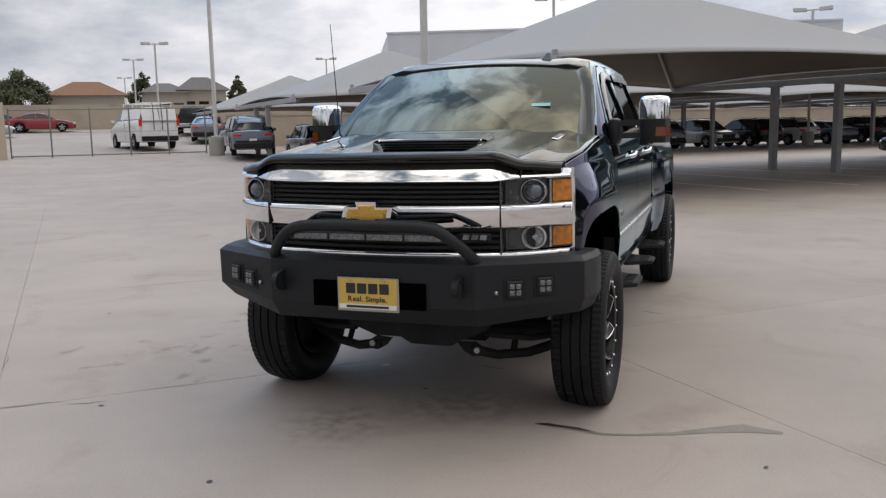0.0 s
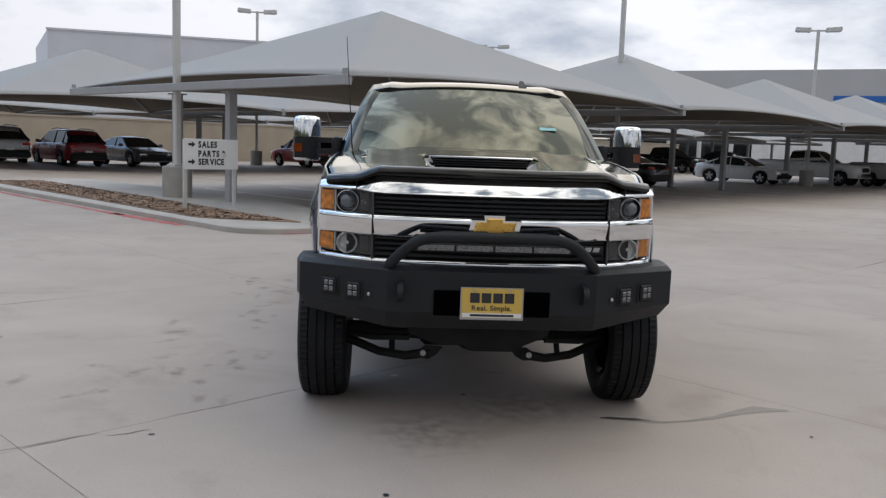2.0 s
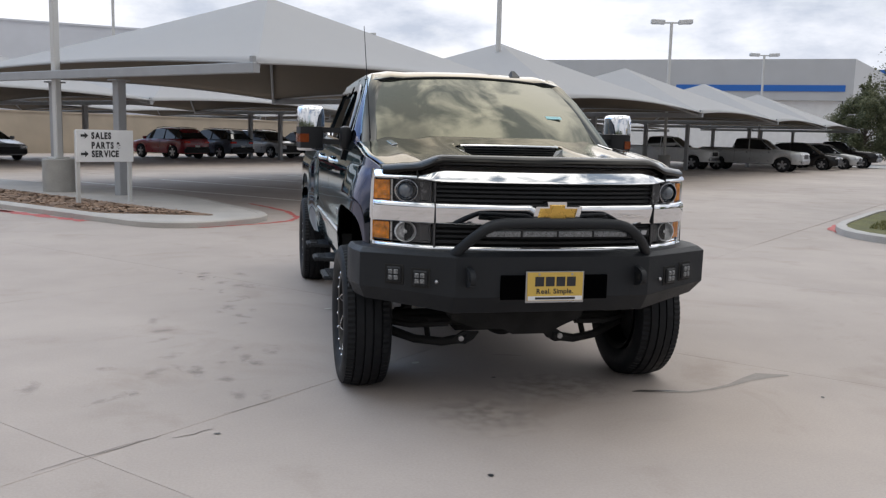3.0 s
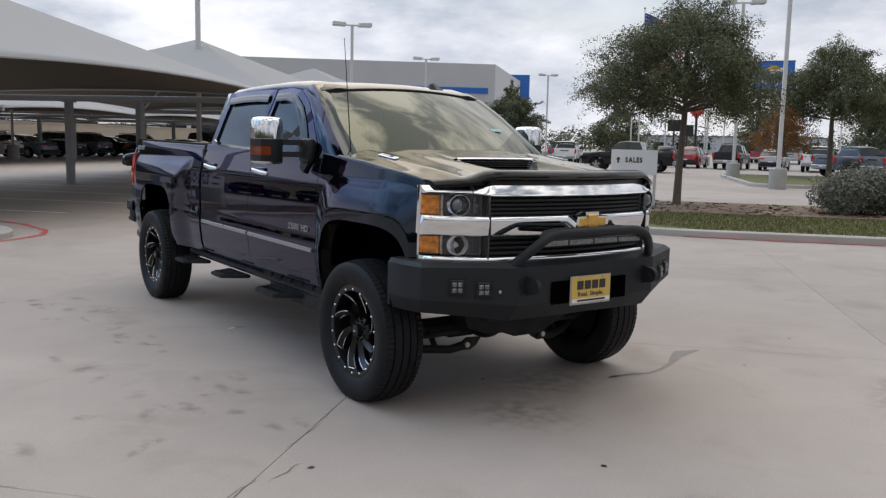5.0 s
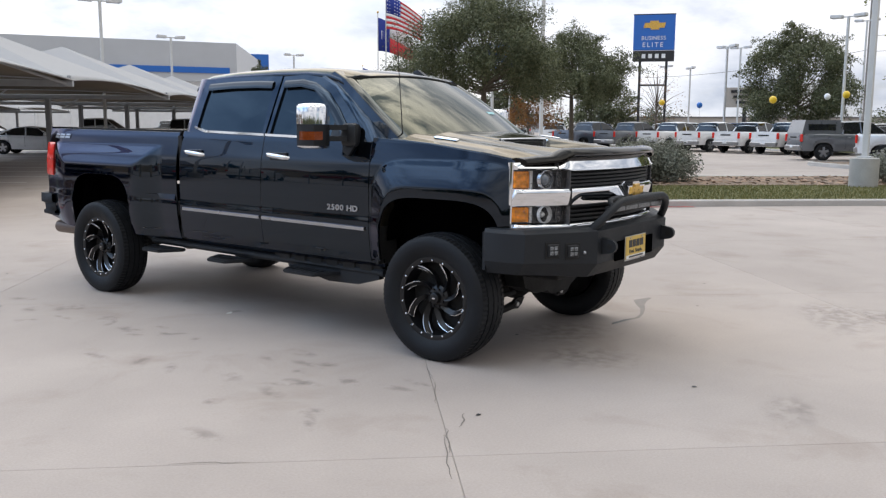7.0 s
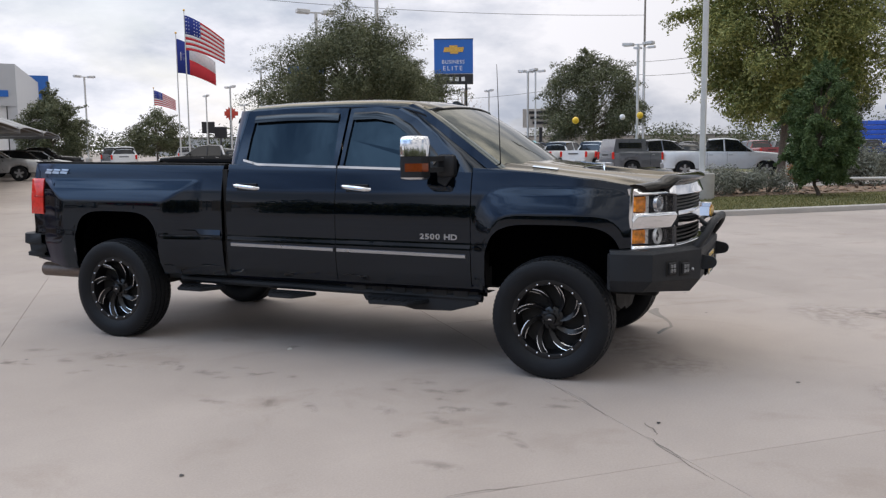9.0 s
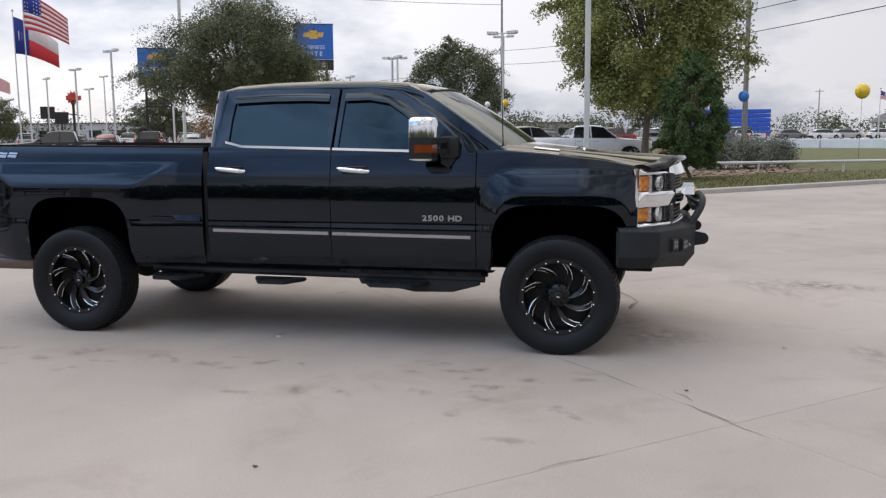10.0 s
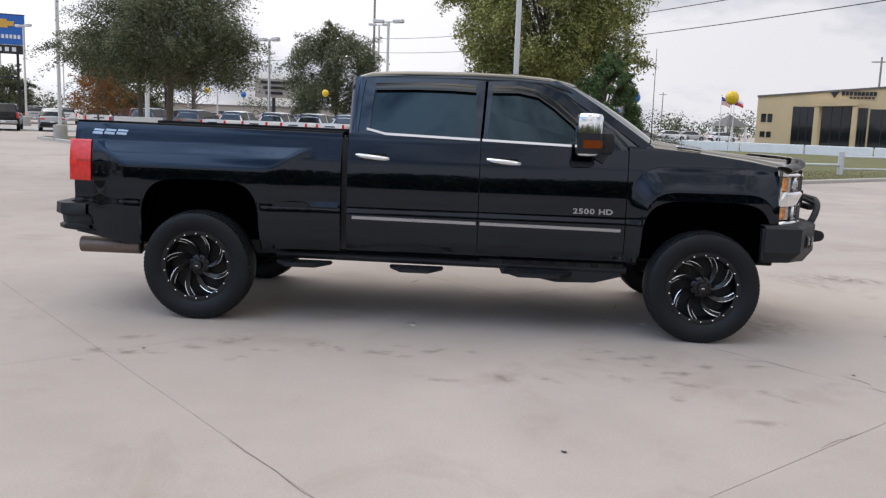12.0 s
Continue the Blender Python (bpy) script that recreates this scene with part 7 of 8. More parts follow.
for x, y, hgt, turn in (
    (-20.6, 28.6, 10.0, 10), (-5.72, 15.37, 8.4, 45), (7.35, 26.1, 8.8, 45), (20.4, 38.3, 7.9, -20), (27.4, 16.0, 8.7, -45), (18.03, 1.16, 9.5, 0), (34.9, 23.6, 9.0, -45),
    (36.6, 54.9, 8.3, -20), (81.3, 14.1, 11.2, 80), (80.8, 25.2, 9.3, 80), (-43.67, 55.08, 6.75, 30), (-60.6, 73.6, 7.4, 30), (-86.6, 104.0, 7.8, 30), (-8.81, 45.15, 8.65, 10),
    (-40.04, 78.44, 8.8, 30), (5.27, 51.68, 7.95, -10), (53.2, 9.5, 8.4, 80), (70.0, 45.0, 9.0, 60), (60.0, 66.0, 9.0, -20), (95.0, 62.0, 10.0, 60), (100.0, 50.0, 10.0, 60), (104.0, 76.0, 10.0, 60),
    (70.2, 55.9, 8.2, 60), (59.7, 44.6, 8.8, 60), (91.2, 69.4, 7.5, 60), (64.9, 21.0, 8.0, 60), (88.0, 33.0, 8.0, 40), (98.0, 40.0, 9.0, 60), (110.0, 52.0, 9.0, 60), (84.0, 70.0, 8.4, 50), (118.0, 66.0, 9.5, 60),
):
    light_pole(x, y, hgt, turn)


# ---- signs ----
def direction_sign(a, b, height, words, arrows, name="direction_sign", label=""):
    """A white board on two posts between the ground points a and b, read from the -y side."""
    a, b = Vector((*a, 0)), Vector((*b, 0))
    d = (b - a).normalized()
    nrm = Vector((d.y, -d.x, 0))
    holder = thing(name, label, "sign")
    for p in (a, b):
        part("post", new_box((p.x, p.y, height * 0.5), (0.07, 0.07, height), Euler((0, 0, math.atan2(d.y, d.x))).to_matrix(), bev=0.006), POLE, holder, "white square post")
    c = 0.5 * (a + b)
    width = (b - a).length + 0.10
    turn = Euler((0, 0, math.atan2(d.y, d.x))).to_matrix()
    bh = 0.60
    q = c + nrm * 0.055
    board = part("board", new_box((q.x, q.y, height - bh / 2 + 0.02), (width, 0.03, bh), turn, bev=0.004), WHITEPL, holder, "white sign board")
    face = Matrix.Translation((q + nrm * 0.018) - d * (width / 2)) @ turn.to_4x4() @ Euler((radians(90), 0, 0)).to_matrix().to_4x4()
    for words_, x, z in words:
        letters("letter", words_, 0.165, face @ Matrix.Translation((x, height - bh + 0.02 + z, 0)), INK, board, 0.002, stretch=0.78, bold=0.0075)
    for x, z, ang in arrows:
        bm = bmesh.new()
        m = face @ Matrix.Translation((x, height - bh + 0.02 + z, 0)) @ Matrix.Rotation(radians(ang), 4, "Z")
        prism(bm, [(-0.075, -0.022), (0.005, -0.022), (0.005, -0.058), (0.075, 0.0), (0.005, 0.058), (0.005, 0.022), (-0.075, 0.022)], 0.0, 0.004, lambda p_, r_, h_: m @ Vector((p_, r_, h_)))
        part("arrow", bm, INK, board, smooth=False)
    return holder


direction_sign((-4.70, 11.95), (-3.88, 12.65), 1.46, (("SALES", 0.30, 0.435), ("PARTS &", 0.30, 0.255), ("SERVICE", 0.30, 0.095)), ((0.16, 0.49, 0), (0.16, 0.15, 0)),
               label="white direction sign on two posts reading sales, parts and service")
direction_sign((12.15, 10.45), (12.75, 9.65), 1.46, (("SALES", 0.34, 0.30),), ((0.17, 0.355, 90),), label="white direction sign on two posts reading sales")


def pylon(x, y, top, width, tall, aim, kind):
    """A dealer's tall sign: blue face with a gold mark on two dark legs."""
    p = thing("pylon_sign", "tall blue dealership pylon sign with gold emblem on two legs", "pylon sign", "pylon signs")
    part("cabinet", new_box((0, 0, top - tall * 0.38), (width, 0.5, tall * 0.76), bev=0.04), BLUE, p, "blue sign face")
    part("name_panel", new_box((0, 0, top - tall * 0.885), (width, 0.5, tall * 0.23), bev=0.04), SIGN_BLACK, p, "black lower sign panel")
    part("cap", new_box((0, 0, top + 0.03), (width + 0.06, 0.54, 0.10), bev=0.01), SIGN_BLACK, p)
    for s in (-1, 1):
        part("leg", new_box((s * width * 0.32, 0, (top - tall) / 2), (0.28, 0.28, top - tall), bev=0.02), SIGN_BLACK, p)
    part("cross_bar", new_box((0, 0, top - tall - 2.6), (width * 0.64, 0.2, 0.2)), SIGN_BLACK, p)
    sc = width * 0.27 / 0.135
    part("emblem", prism(bmesh.new(), [(a * sc, b * sc) for a, b in cross], -0.30, -0.25, lambda a, b, h: (a, h, top - tall * 0.23 + b)), GOLD, p, "gold cross-shaped emblem", smooth=False)
    flat = Euler((radians(90), 0, 0)).to_matrix().to_4x4()
    if kind == "words":
        letters("letter", "BUSINESS", 0.60, Matrix.Translation((0, -0.27, top - tall * 0.54)) @ flat, WHITEPL, p, 0.02, centre=True, gap=0.14)
        letters("letter", "ELITE", 0.72, Matrix.Translation((0, -0.27, top - tall * 0.69)) @ flat, WHITEPL, p, 0.02, centre=True, gap=0.30)
    else:
        for k in range(9):
            part("letter_bar", new_box((-width * 0.36 + width * 0.09 * k, -0.27, top - tall * 0.56), (width * 0.06, 0.04, 0.42)), WHITEPL, p, smooth=False)
    for k in range(4):
        part("letter_bar", new_box((-width * 0.24 + width * 0.16 * k, -0.27, top - tall * 0.885), (width * 0.09, 0.04, 0.46)), WHITEPL, p, smooth=False)
    p.matrix_basis = pose(x, y, 0, 0, 0, math.degrees(math.atan2(aim[1], aim[0])) + 90)
    return p


pylon(87.1, 37.0, 13.9, 4.5, 5.1, (-0.92, -0.40), "words")
pylon(88.0, 57.5, 11.9, 4.5, 4.3, (-0.86, -0.50), "bars")


# ---- buildings ----
def quad_wall(bm, a, b, z0, z1, thick):
    a, b = Vector((*a, 0)), Vector((*b, 0))
    d = (b - a).normalized()
    n = Vector((-d.y, d.x, 0)) * thick
    prism(bm, [(0, 0), (1, 0), (1, 1), (0, 1)], z0, z1, lambda s, t, h: a + (b - a) * s + n * t + Vector((0, 0, h)))
    return bm


dealer = thing("dealership_building", "long pale grey metal-panel dealership building with blue band", "building")
A, B, C = Vector((27.0, 101.0, 0)), Vector((63.8, 79.9, 0)), Vector((84.0, 99.0, 0))
part("wall", quad_wall(bmesh.new(), (A.x, A.y), (B.x, B.y), 6.6, 11.2, 1.0), PANEL_GREY, dealer, "pale grey metal panels", smooth=False)
part("wall", quad_wall(bmesh.new(), (B.x, B.y), (C.x, C.y), 0, 11.2, 1.0), PANEL_GREY, dealer, smooth=False)
part("wall", quad_wall(bmesh.new(), (A.x + 0.6, A.y + 1.0), (B.x - 0.6, B.y + 1.0), 0, 6.8, 0.6), WHITEPL, dealer, smooth=False)
part("roof", quad_wall(bmesh.new(), (A.x, A.y + 1), (B.x, B.y + 1), 10.8, 11.1, 20.0), PANEL_GREY, dealer, smooth=False)
AB = (B - A)
out = Vector((AB.y, -AB.x, 0)).normalized()
for f0, f1 in ((0.55, 0.98),):
    a, b = A + AB * f0 + out * 0.12, A + AB * f1 + out * 0.12
    part("blue_band", quad_wall(bmesh.new(), (a.x, a.y), (b.x, b.y), 7.6, 8.3, 0.4), BLUE, dealer, "blue band", smooth=False)
for k in range(11):
    f = 0.04 + 0.087 * k
    a, b = A + AB * f + out * -0.95, A + AB * (f + 0.078) + out * -0.95
    part("window", quad_wall(bmesh.new(), (a.x, a.y), (b.x, b.y), 0.5, 3.0, 0.3), CARGLASS, dealer, "dark shop window", smooth=False)
    if f > 0.5:
        part("window", quad_wall(bmesh.new(), (a.x, a.y), (b.x, b.y), 4.3, 6.9, 0.3), CARGLASS, dealer, smooth=False)
    c = A + AB * f + out * -0.9
    part("mullion", new_box((c.x, c.y, 3.5), (0.25, 0.25, 7.0)), WHITEPL, dealer, smooth=False)
part("sign_block", new_box((86.9, 102.5, 10.4), (3.0, 3.0, 4.0), Euler((0, 0, 0.9)).to_matrix()), BLUE, dealer, "blue sign block", smooth=False)

big = thing("warehouse_building", "large plain pale grey building behind the canopies", "building")
part("wall", quad_wall(bmesh.new(), (-47.5, 113.2), (14, 128), 0, 14.9, 1.0), PANEL_PALE, big, smooth=False)
part("wall", quad_wall(bmesh.new(), (-60, 140), (-47.5, 113.2), 0, 14.9, 1.0), PANEL_PALE, big, smooth=False)
part("parapet", quad_wall(bmesh.new(), (-47.6, 113.0), (14, 127.8), 14.9, 15.15, 1.3), PANEL_PALE, big, smooth=False)
part("roof", quad_wall(bmesh.new(), (-47.5, 114.2), (14, 129), 14.5, 14.8, 28), PANEL_PALE, big, smooth=False)

shop = thing("tan_shop_building", "tan stucco shop building with tall dark windows and entrance portico", "building")
P0, P1 = Vector((79.0, -23.4, 0)), Vector((71.6, -43.7, 0))
D = P1 - P0
o2 = Vector((D.y, -D.x, 0)).normalized()
on_wall = lambda a, b, h: P0 + D * a + o2 * h + Vector((0, 0, b))  # noqa: E731
part("wall", prism(bmesh.new(), [(0, 0), (1, 0), (1, 5.7), (0.62, 6.35), (0.0, 5.12)], -12, 0, on_wall), TAN_STUCCO, shop, smooth=False)
part("coping", prism(bmesh.new(), [(-0.004, 5.12), (0.62, 6.35), (1.0, 5.70), (1.0, 5.86), (0.62, 6.52), (-0.004, 5.28)], -12.1, 0.12, on_wall), GREYROOF, shop, "dark metal coping", smooth=False)
for f0, f1, z0, z1 in ((0.019, 0.040, 2.75, 3.55), (0.046, 0.066, 2.75, 3.55), (0.019, 0.040, 1.3, 1.85), (0.046, 0.066, 1.3, 1.85), (0.149, 0.242, 0.6, 4.3), (0.268, 0.388, 0.6, 4.4), (0.412, 0.450, 0.6, 4.3), (0.458, 0.60, 0.6, 4.2), (0.66, 0.90, 0.6, 4.2)):
    pane = part("window", prism(bmesh.new(), [(f0, z0), (f1, z0), (f1, z1), (f0, z1)], -0.05, 0.04, on_wall), CARGLASS, shop, "dark shop window", smooth=False)
    n = 1 if f1 - f0 < 0.03 else 3
    for k in range(1, n):
        c = f0 + (f1 - f0) * k / n
        part("mullion", prism(bmesh.new(), [(c - 0.0015, z0), (c + 0.0015, z0), (c + 0.0015, z1), (c - 0.0015, z1)], 0.03, 0.09, on_wall), SIGN_BLACK, pane, smooth=False)
part("portico", prism(bmesh.new(), [(0.238, 4.30), (0.405, 4.45), (0.405, 4.95), (0.33, 5.0), (0.238, 4.72)], 0.0, 1.7, on_wall), TAN_STUCCO, shop, "tan entrance portico", smooth=False)
for f in (0.247, 0.396):
    part("column", prism(bmesh.new(), [(f - 0.010, 0), (f + 0.010, 0), (f + 0.010, 4.4), (f - 0.010, 4.4)], 1.2, 1.6, on_wall), TAN_STUCCO, shop, smooth=False)
part("wall_emblem", prism(bmesh.new(), [(0.293, 5.75), (0.330, 5.75), (0.312, 5.15)], 0.0, 0.10, on_wall), SIGN_BLACK, shop, "dark shield-shaped emblem", smooth=False)
for k in range(9):
    f = 0.340 + 0.0155 * k
    part("letter_bar", prism(bmesh.new(), [(f, 5.42), (f + 0.012, 5.42), (f + 0.012, 5.78), (f, 5.78)], 0.0, 0.10, on_wall), SIGN_BLACK, shop, smooth=False)
for k in range(7):
    f = 0.372 + 0.0145 * k
    part("letter_bar", prism(bmesh.new(), [(f, 5.14), (f + 0.010, 5.14), (f + 0.010, 5.30), (f, 5.30)], 0.0, 0.10, on_wall), SIGN_BLACK, shop, smooth=False)
pav = thing("far_pavilion", "grey pyramid-roofed pavilion far across the road", "pavilion")
bm = bmesh.new()
loft(bm, [[(2.4, 2.4, 2.7), (-2.4, 2.4, 2.7), (-2.4, -2.4, 2.7), (2.4, -2.4, 2.7)], [(0.1, 0.1, 4.7), (-0.1, 0.1, 4.7), (-0.1, -0.1, 4.7), (0.1, -0.1, 4.7)]], True, True)
part("roof", bm, GREYROOF, pav, smooth=False)
for a, b in ((2, 2), (-2, 2), (-2, -2), (2, -2)):
    part("post", new_box((a, b, 1.35), (0.3, 0.3, 2.7)), WHITEPL, pav, smooth=False)
pav.matrix_basis = pose(147.4, -38.6, 0, 0, 0, 20)


def house(x, y, turn, w, d, wall_h, roof_h, roof_mat, label):
    h = thing("house", label, "house")
    part("wall", new_box((0, 0, wall_h / 2), (w, d, wall_h)), HOUSEWALL, h, smooth=False)
    bm = bmesh.new()
    e = 0.6
    lo = [bm.verts.new(p) for p in ((-w / 2 - e, -d / 2 - e, wall_h), (w / 2 + e, -d / 2 - e, wall_h), (w / 2 + e, d / 2 + e, wall_h), (-w / 2 - e, d / 2 + e, wall_h))]
    r0, r1 = bm.verts.new((-w * 0.18, 0, wall_h + roof_h)), bm.verts.new((w * 0.18, 0, wall_h + roof_h))
    for f in ((lo[0], lo[1], r1, r0), (lo[1], lo[2], r1), (lo[2], lo[3], r0, r1), (lo[3], lo[0], r0), tuple(lo[::-1])):
        bm.faces.new(f)
    part("roof", bm, roof_mat, h, smooth=False)
    for k in range(3):
        part("window", new_box((-w * 0.3 + w * 0.3 * k, -d / 2 - 0.02, wall_h * 0.7), (1.2, 0.1, 1.2)), CARGLASS, h, smooth=False)
    h.matrix_basis = pose(x, y, 0, 0, 0, turn)


house(-73.2, 80.6, 41, 8.2, 7.0, 5.9, 1.75, BRICKROOF, "house with brown hipped shingle roof behind the wall")
house(-69.0, 89.6, 41, 5.0, 7.0, 6.4, 1.3, GREYROOF, "two-storey house with grey hipped roof")
house(-65.8, 93.0, 41, 5.6, 7.0, 6.7, 1.8, GREYROOF, "house with dark grey hipped roof")
# wall and gate at the far left
bm = bmesh.new()
quad_wall(bm, (-75.0, 26.3), (-46.6, 52.7), 1.2, 3.8, 0.3)
quad_wall(bm, (-46.6, 52.7), (-26, 66), 0.4, 3.7, 0.3)
tagged(mesh_object("wall_far", bm, WALL, smooth=False), "tan rendered boundary wall behind the gate", "wall", kind="structure")
gate = thing("sliding_gate", "grey steel framed sliding gate with wire infill", "gate")
ga, gb = Vector((-28.6, 24.9, 0.47)), Vector((-21.9, 29.7, 0.48))
for k in range(6):
    p = ga + (gb - ga) * (k / 5)
    part("gate_post", tube(bmesh.new(), [(p.x, p.y, p.z - 0.5), (p.x, p.y, p.z + 2.2)], 0.035, 8), FENCE, gate)
for z in (0.10, 2.12):
    part("gate_rail", tube(bmesh.new(), [(ga.x, ga.y, ga.z + z), (gb.x, gb.y, gb.z + z)], 0.03, 8), FENCE, gate)
part("wire_strand", tube(bmesh.new(), [(ga.x, ga.y, ga.z + 1.1), (gb.x, gb.y, gb.z + 1.1)], 0.008, 5), FENCE, gate)
part("corner_pier", new_box((-28.75, 24.15, 1.45), (0.9, 0.5, 2.9), bev=0.02), WALL, gate, "tan pier at the gate", smooth=False)
rail = thing("pipe_rail", "low grey pipe rail on short posts along the grass", "rail")
ra, step_v = Vector((23.5, -2.75, 0)), Vector((1.68, -3.70, 0))
rb2 = ra + step_v * 2.5
for k in range(3):
    p = ra + step_v * (0.4 + k * 0.8)
    part("post", tube(bmesh.new(), [(p.x, p.y, -0.02), (p.x, p.y, 0.48)], 0.035, 8), POLE, rail)
part("rail_bar", tube(bmesh.new(), [(ra.x, ra.y, 0.48), (rb2.x, rb2.y, 0.48)], 0.05, 8), POLE, rail)
pipe_gate = thing("pipe_gate", "grey two-bar pipe gate between stout posts on the grass", "gate")
rc = rb2 + step_v * 4
for k in range(5):
    p = rb2 + step_v * k
    part("post", tube(bmesh.new(), [(p.x, p.y, -0.02), (p.x, p.y, 1.0)], 0.12 if k == 0 else 0.06, 10), POLE, pipe_gate)
for z in (0.32, 0.80):
    part("rail_bar", tube(bmesh.new(), [(rb2.x, rb2.y, z), (rc.x, rc.y, z)], 0.045, 8), POLE, pipe_gate)


# ---- flags ----
def flag(x, y, height, kind, width, tall, z_top, lean):
    f = thing("flagpole", "tall flagpole with a waving flag", "flagpole", "flagpoles")
    part("pole", tube(bmesh.new(), [(0, 0, -0.02), (0, 0, height)], [0.09, 0.04], 10), POLE, f)
    bm = bmesh.new()
    bmesh.ops.create_uvsphere(bm, u_segments=8, v_segments=6, radius=0.12, matrix=Matrix.Translation((0, 0, height + 0.08)))
    part("finial", bm, GOLD, f)
    c, s = math.cos(lean), math.sin(lean)

    def cloth(name, a0, a1, b0, b1, mat):
        n, rows = 14, []
        for i in range(n + 1):
            a = a0 + (a1 - a0) * i / n
            sag = -0.66 * a ** 1.35 * tall
            wave = 0.16 * math.sin(a * 9) * a * width * 0.25
            rows.append([(c * a * width * 0.84 - s * wave, s * a * width * 0.84 + c * wave, z_top - b * tall * (1 - 0.30 * a) + sag + 0.12 * wave) for b in (b0, 0.5 * (b0 + b1), b1)])
        ob = part(name, loft(bmesh.new(), rows), mat, f, angle=180)
        ob.modifiers.new("cloth", "SOLIDIFY").thickness = 0.01

    if kind == "stripes":
        for k in range(13):
            cloth("stripe", 0.4 if k < 7 else 0.0, 1.0, k / 13, (k + 1) / 13, FLAG_RED if k % 2 == 0 else FLAG_WHITE)
        cloth("canton", 0.0, 0.4, 0, 7 / 13, FLAG_BLUE)
        for i in range(6):
            for j in range(5):
                a, b = 0.035 + 0.066 * i, 0.05 + 0.105 * j
                cloth("star", a, a + 0.022, b, b + 0.03, FLAG_WHITE)
    else:
        cloth("blue_field", 0.0, 0.33, 0, 1, FLAG_BLUE)
        cloth("white_field", 0.33, 1.0, 0, 0.5, FLAG_WHITE)
        cloth("red_field", 0.33, 1.0, 0.5, 1, FLAG_RED)
        cloth("star", 0.10, 0.24, 0.36, 0.62, FLAG_WHITE)
    f.matrix_basis = Matrix.Translation((x, y, 0))


flag(65.0, 57.3, 15.5, "stripes", 4.6, 3.5, 15.1, -0.85)
flag(66.0, 59.3, 13.5, "fields", 4.6, 3.5, 13.0, -0.85)
flag(105.0, 97.0, 11.5, "stripes", 4.0, 2.4, 11.2, -0.85)
flag(138.0, -34.6, 7.6, "stripes", 2.0, 1.3, 7.4, -1.3)
flag(138.4, -36.8, 7.6, "fields", 2.0, 1.3, 7.4, -1.3)


# ---- trees and planting ----
def leaf_mesh(name, pos, face, size, mat, parent, g, label):
    """Small pointed leaves at pos, each turned to look roughly along face."""
    count = len(pos)
    face = face / np.maximum(np.linalg.norm(face, axis=1)[:, None], 1e-6)
    a = np.cross(face, g.normal(size=(count, 3)))
    a /= np.maximum(np.linalg.norm(a, axis=1)[:, None], 1e-6)
    b = np.cross(face, a)
    s = size * g.uniform(0.6, 1.4, count)[:, None]
    v = np.stack([pos - a * s, pos + b * s * 0.48, pos + a * s, pos - b * s * 0.48], 1).reshape(-1, 3)
    me = bpy.data.meshes.new(name)
    me.vertices.add(count * 4)
    me.vertices.foreach_set("co", v.astype(np.float32).ravel())
    me.loops.add(count * 4)
    me.loops.foreach_set("vertex_index", np.arange(count * 4, dtype=np.int32))
    me.polygons.add(count)
    me.polygons.foreach_set("loop_start", np.arange(0, count * 4, 4, dtype=np.int32))
    me.update(calc_edges=True)
    me.materials.append(mat)
    ob = new(name, me)
    if parent:
        ob.parent = parent
    if label:
        ob["label"] = label
    return ob


def foliage(name, centres, radii, count, size, mat, parent, seed, label, droop=0.0, flat=1.0):
    """Many small leaves gathered in clumps, turned outwards and up."""
    g = np.random.default_rng(seed)
    centres, radii = np.array(centres, float), np.array(radii, float)
    pick = g.choice(len(centres), count, p=radii ** 2 / np.sum(radii ** 2))
    d = g.normal(size=(count, 3))
    d /= np.linalg.norm(d, axis=1)[:, None]
    rad = radii[pick] * g.uniform(0.12, 1.0, count) ** 0.5
    pos = centres[pick] + d * rad[:, None] * np.array([1, 1, flat])
    pos[:, 2] -= droop * g.uniform(0, 1, count) ** 2 * radii[pick]
    face = 0.75 * d + np.array([0, 0, 0.55]) + 0.55 * g.normal(size=(count, 3))
    return leaf_mesh(name, pos, face, size, mat, parent, g, label)


CROWNS = {
    # how far the crown reaches at a share f of its height
    "round": lambda f: (1 - f ** 2.6) ** 0.50 * (0.70 + 0.30 * min(1, f / 0.12)),
    "oval": lambda f: math.sin(math.pi * (0.13 + 0.80 * f)) ** 0.72,
    "cone": lambda f: min(1.0, 0.72 + 0.9 * f) * (1 - f ** 3.6) ** 0.62,
}


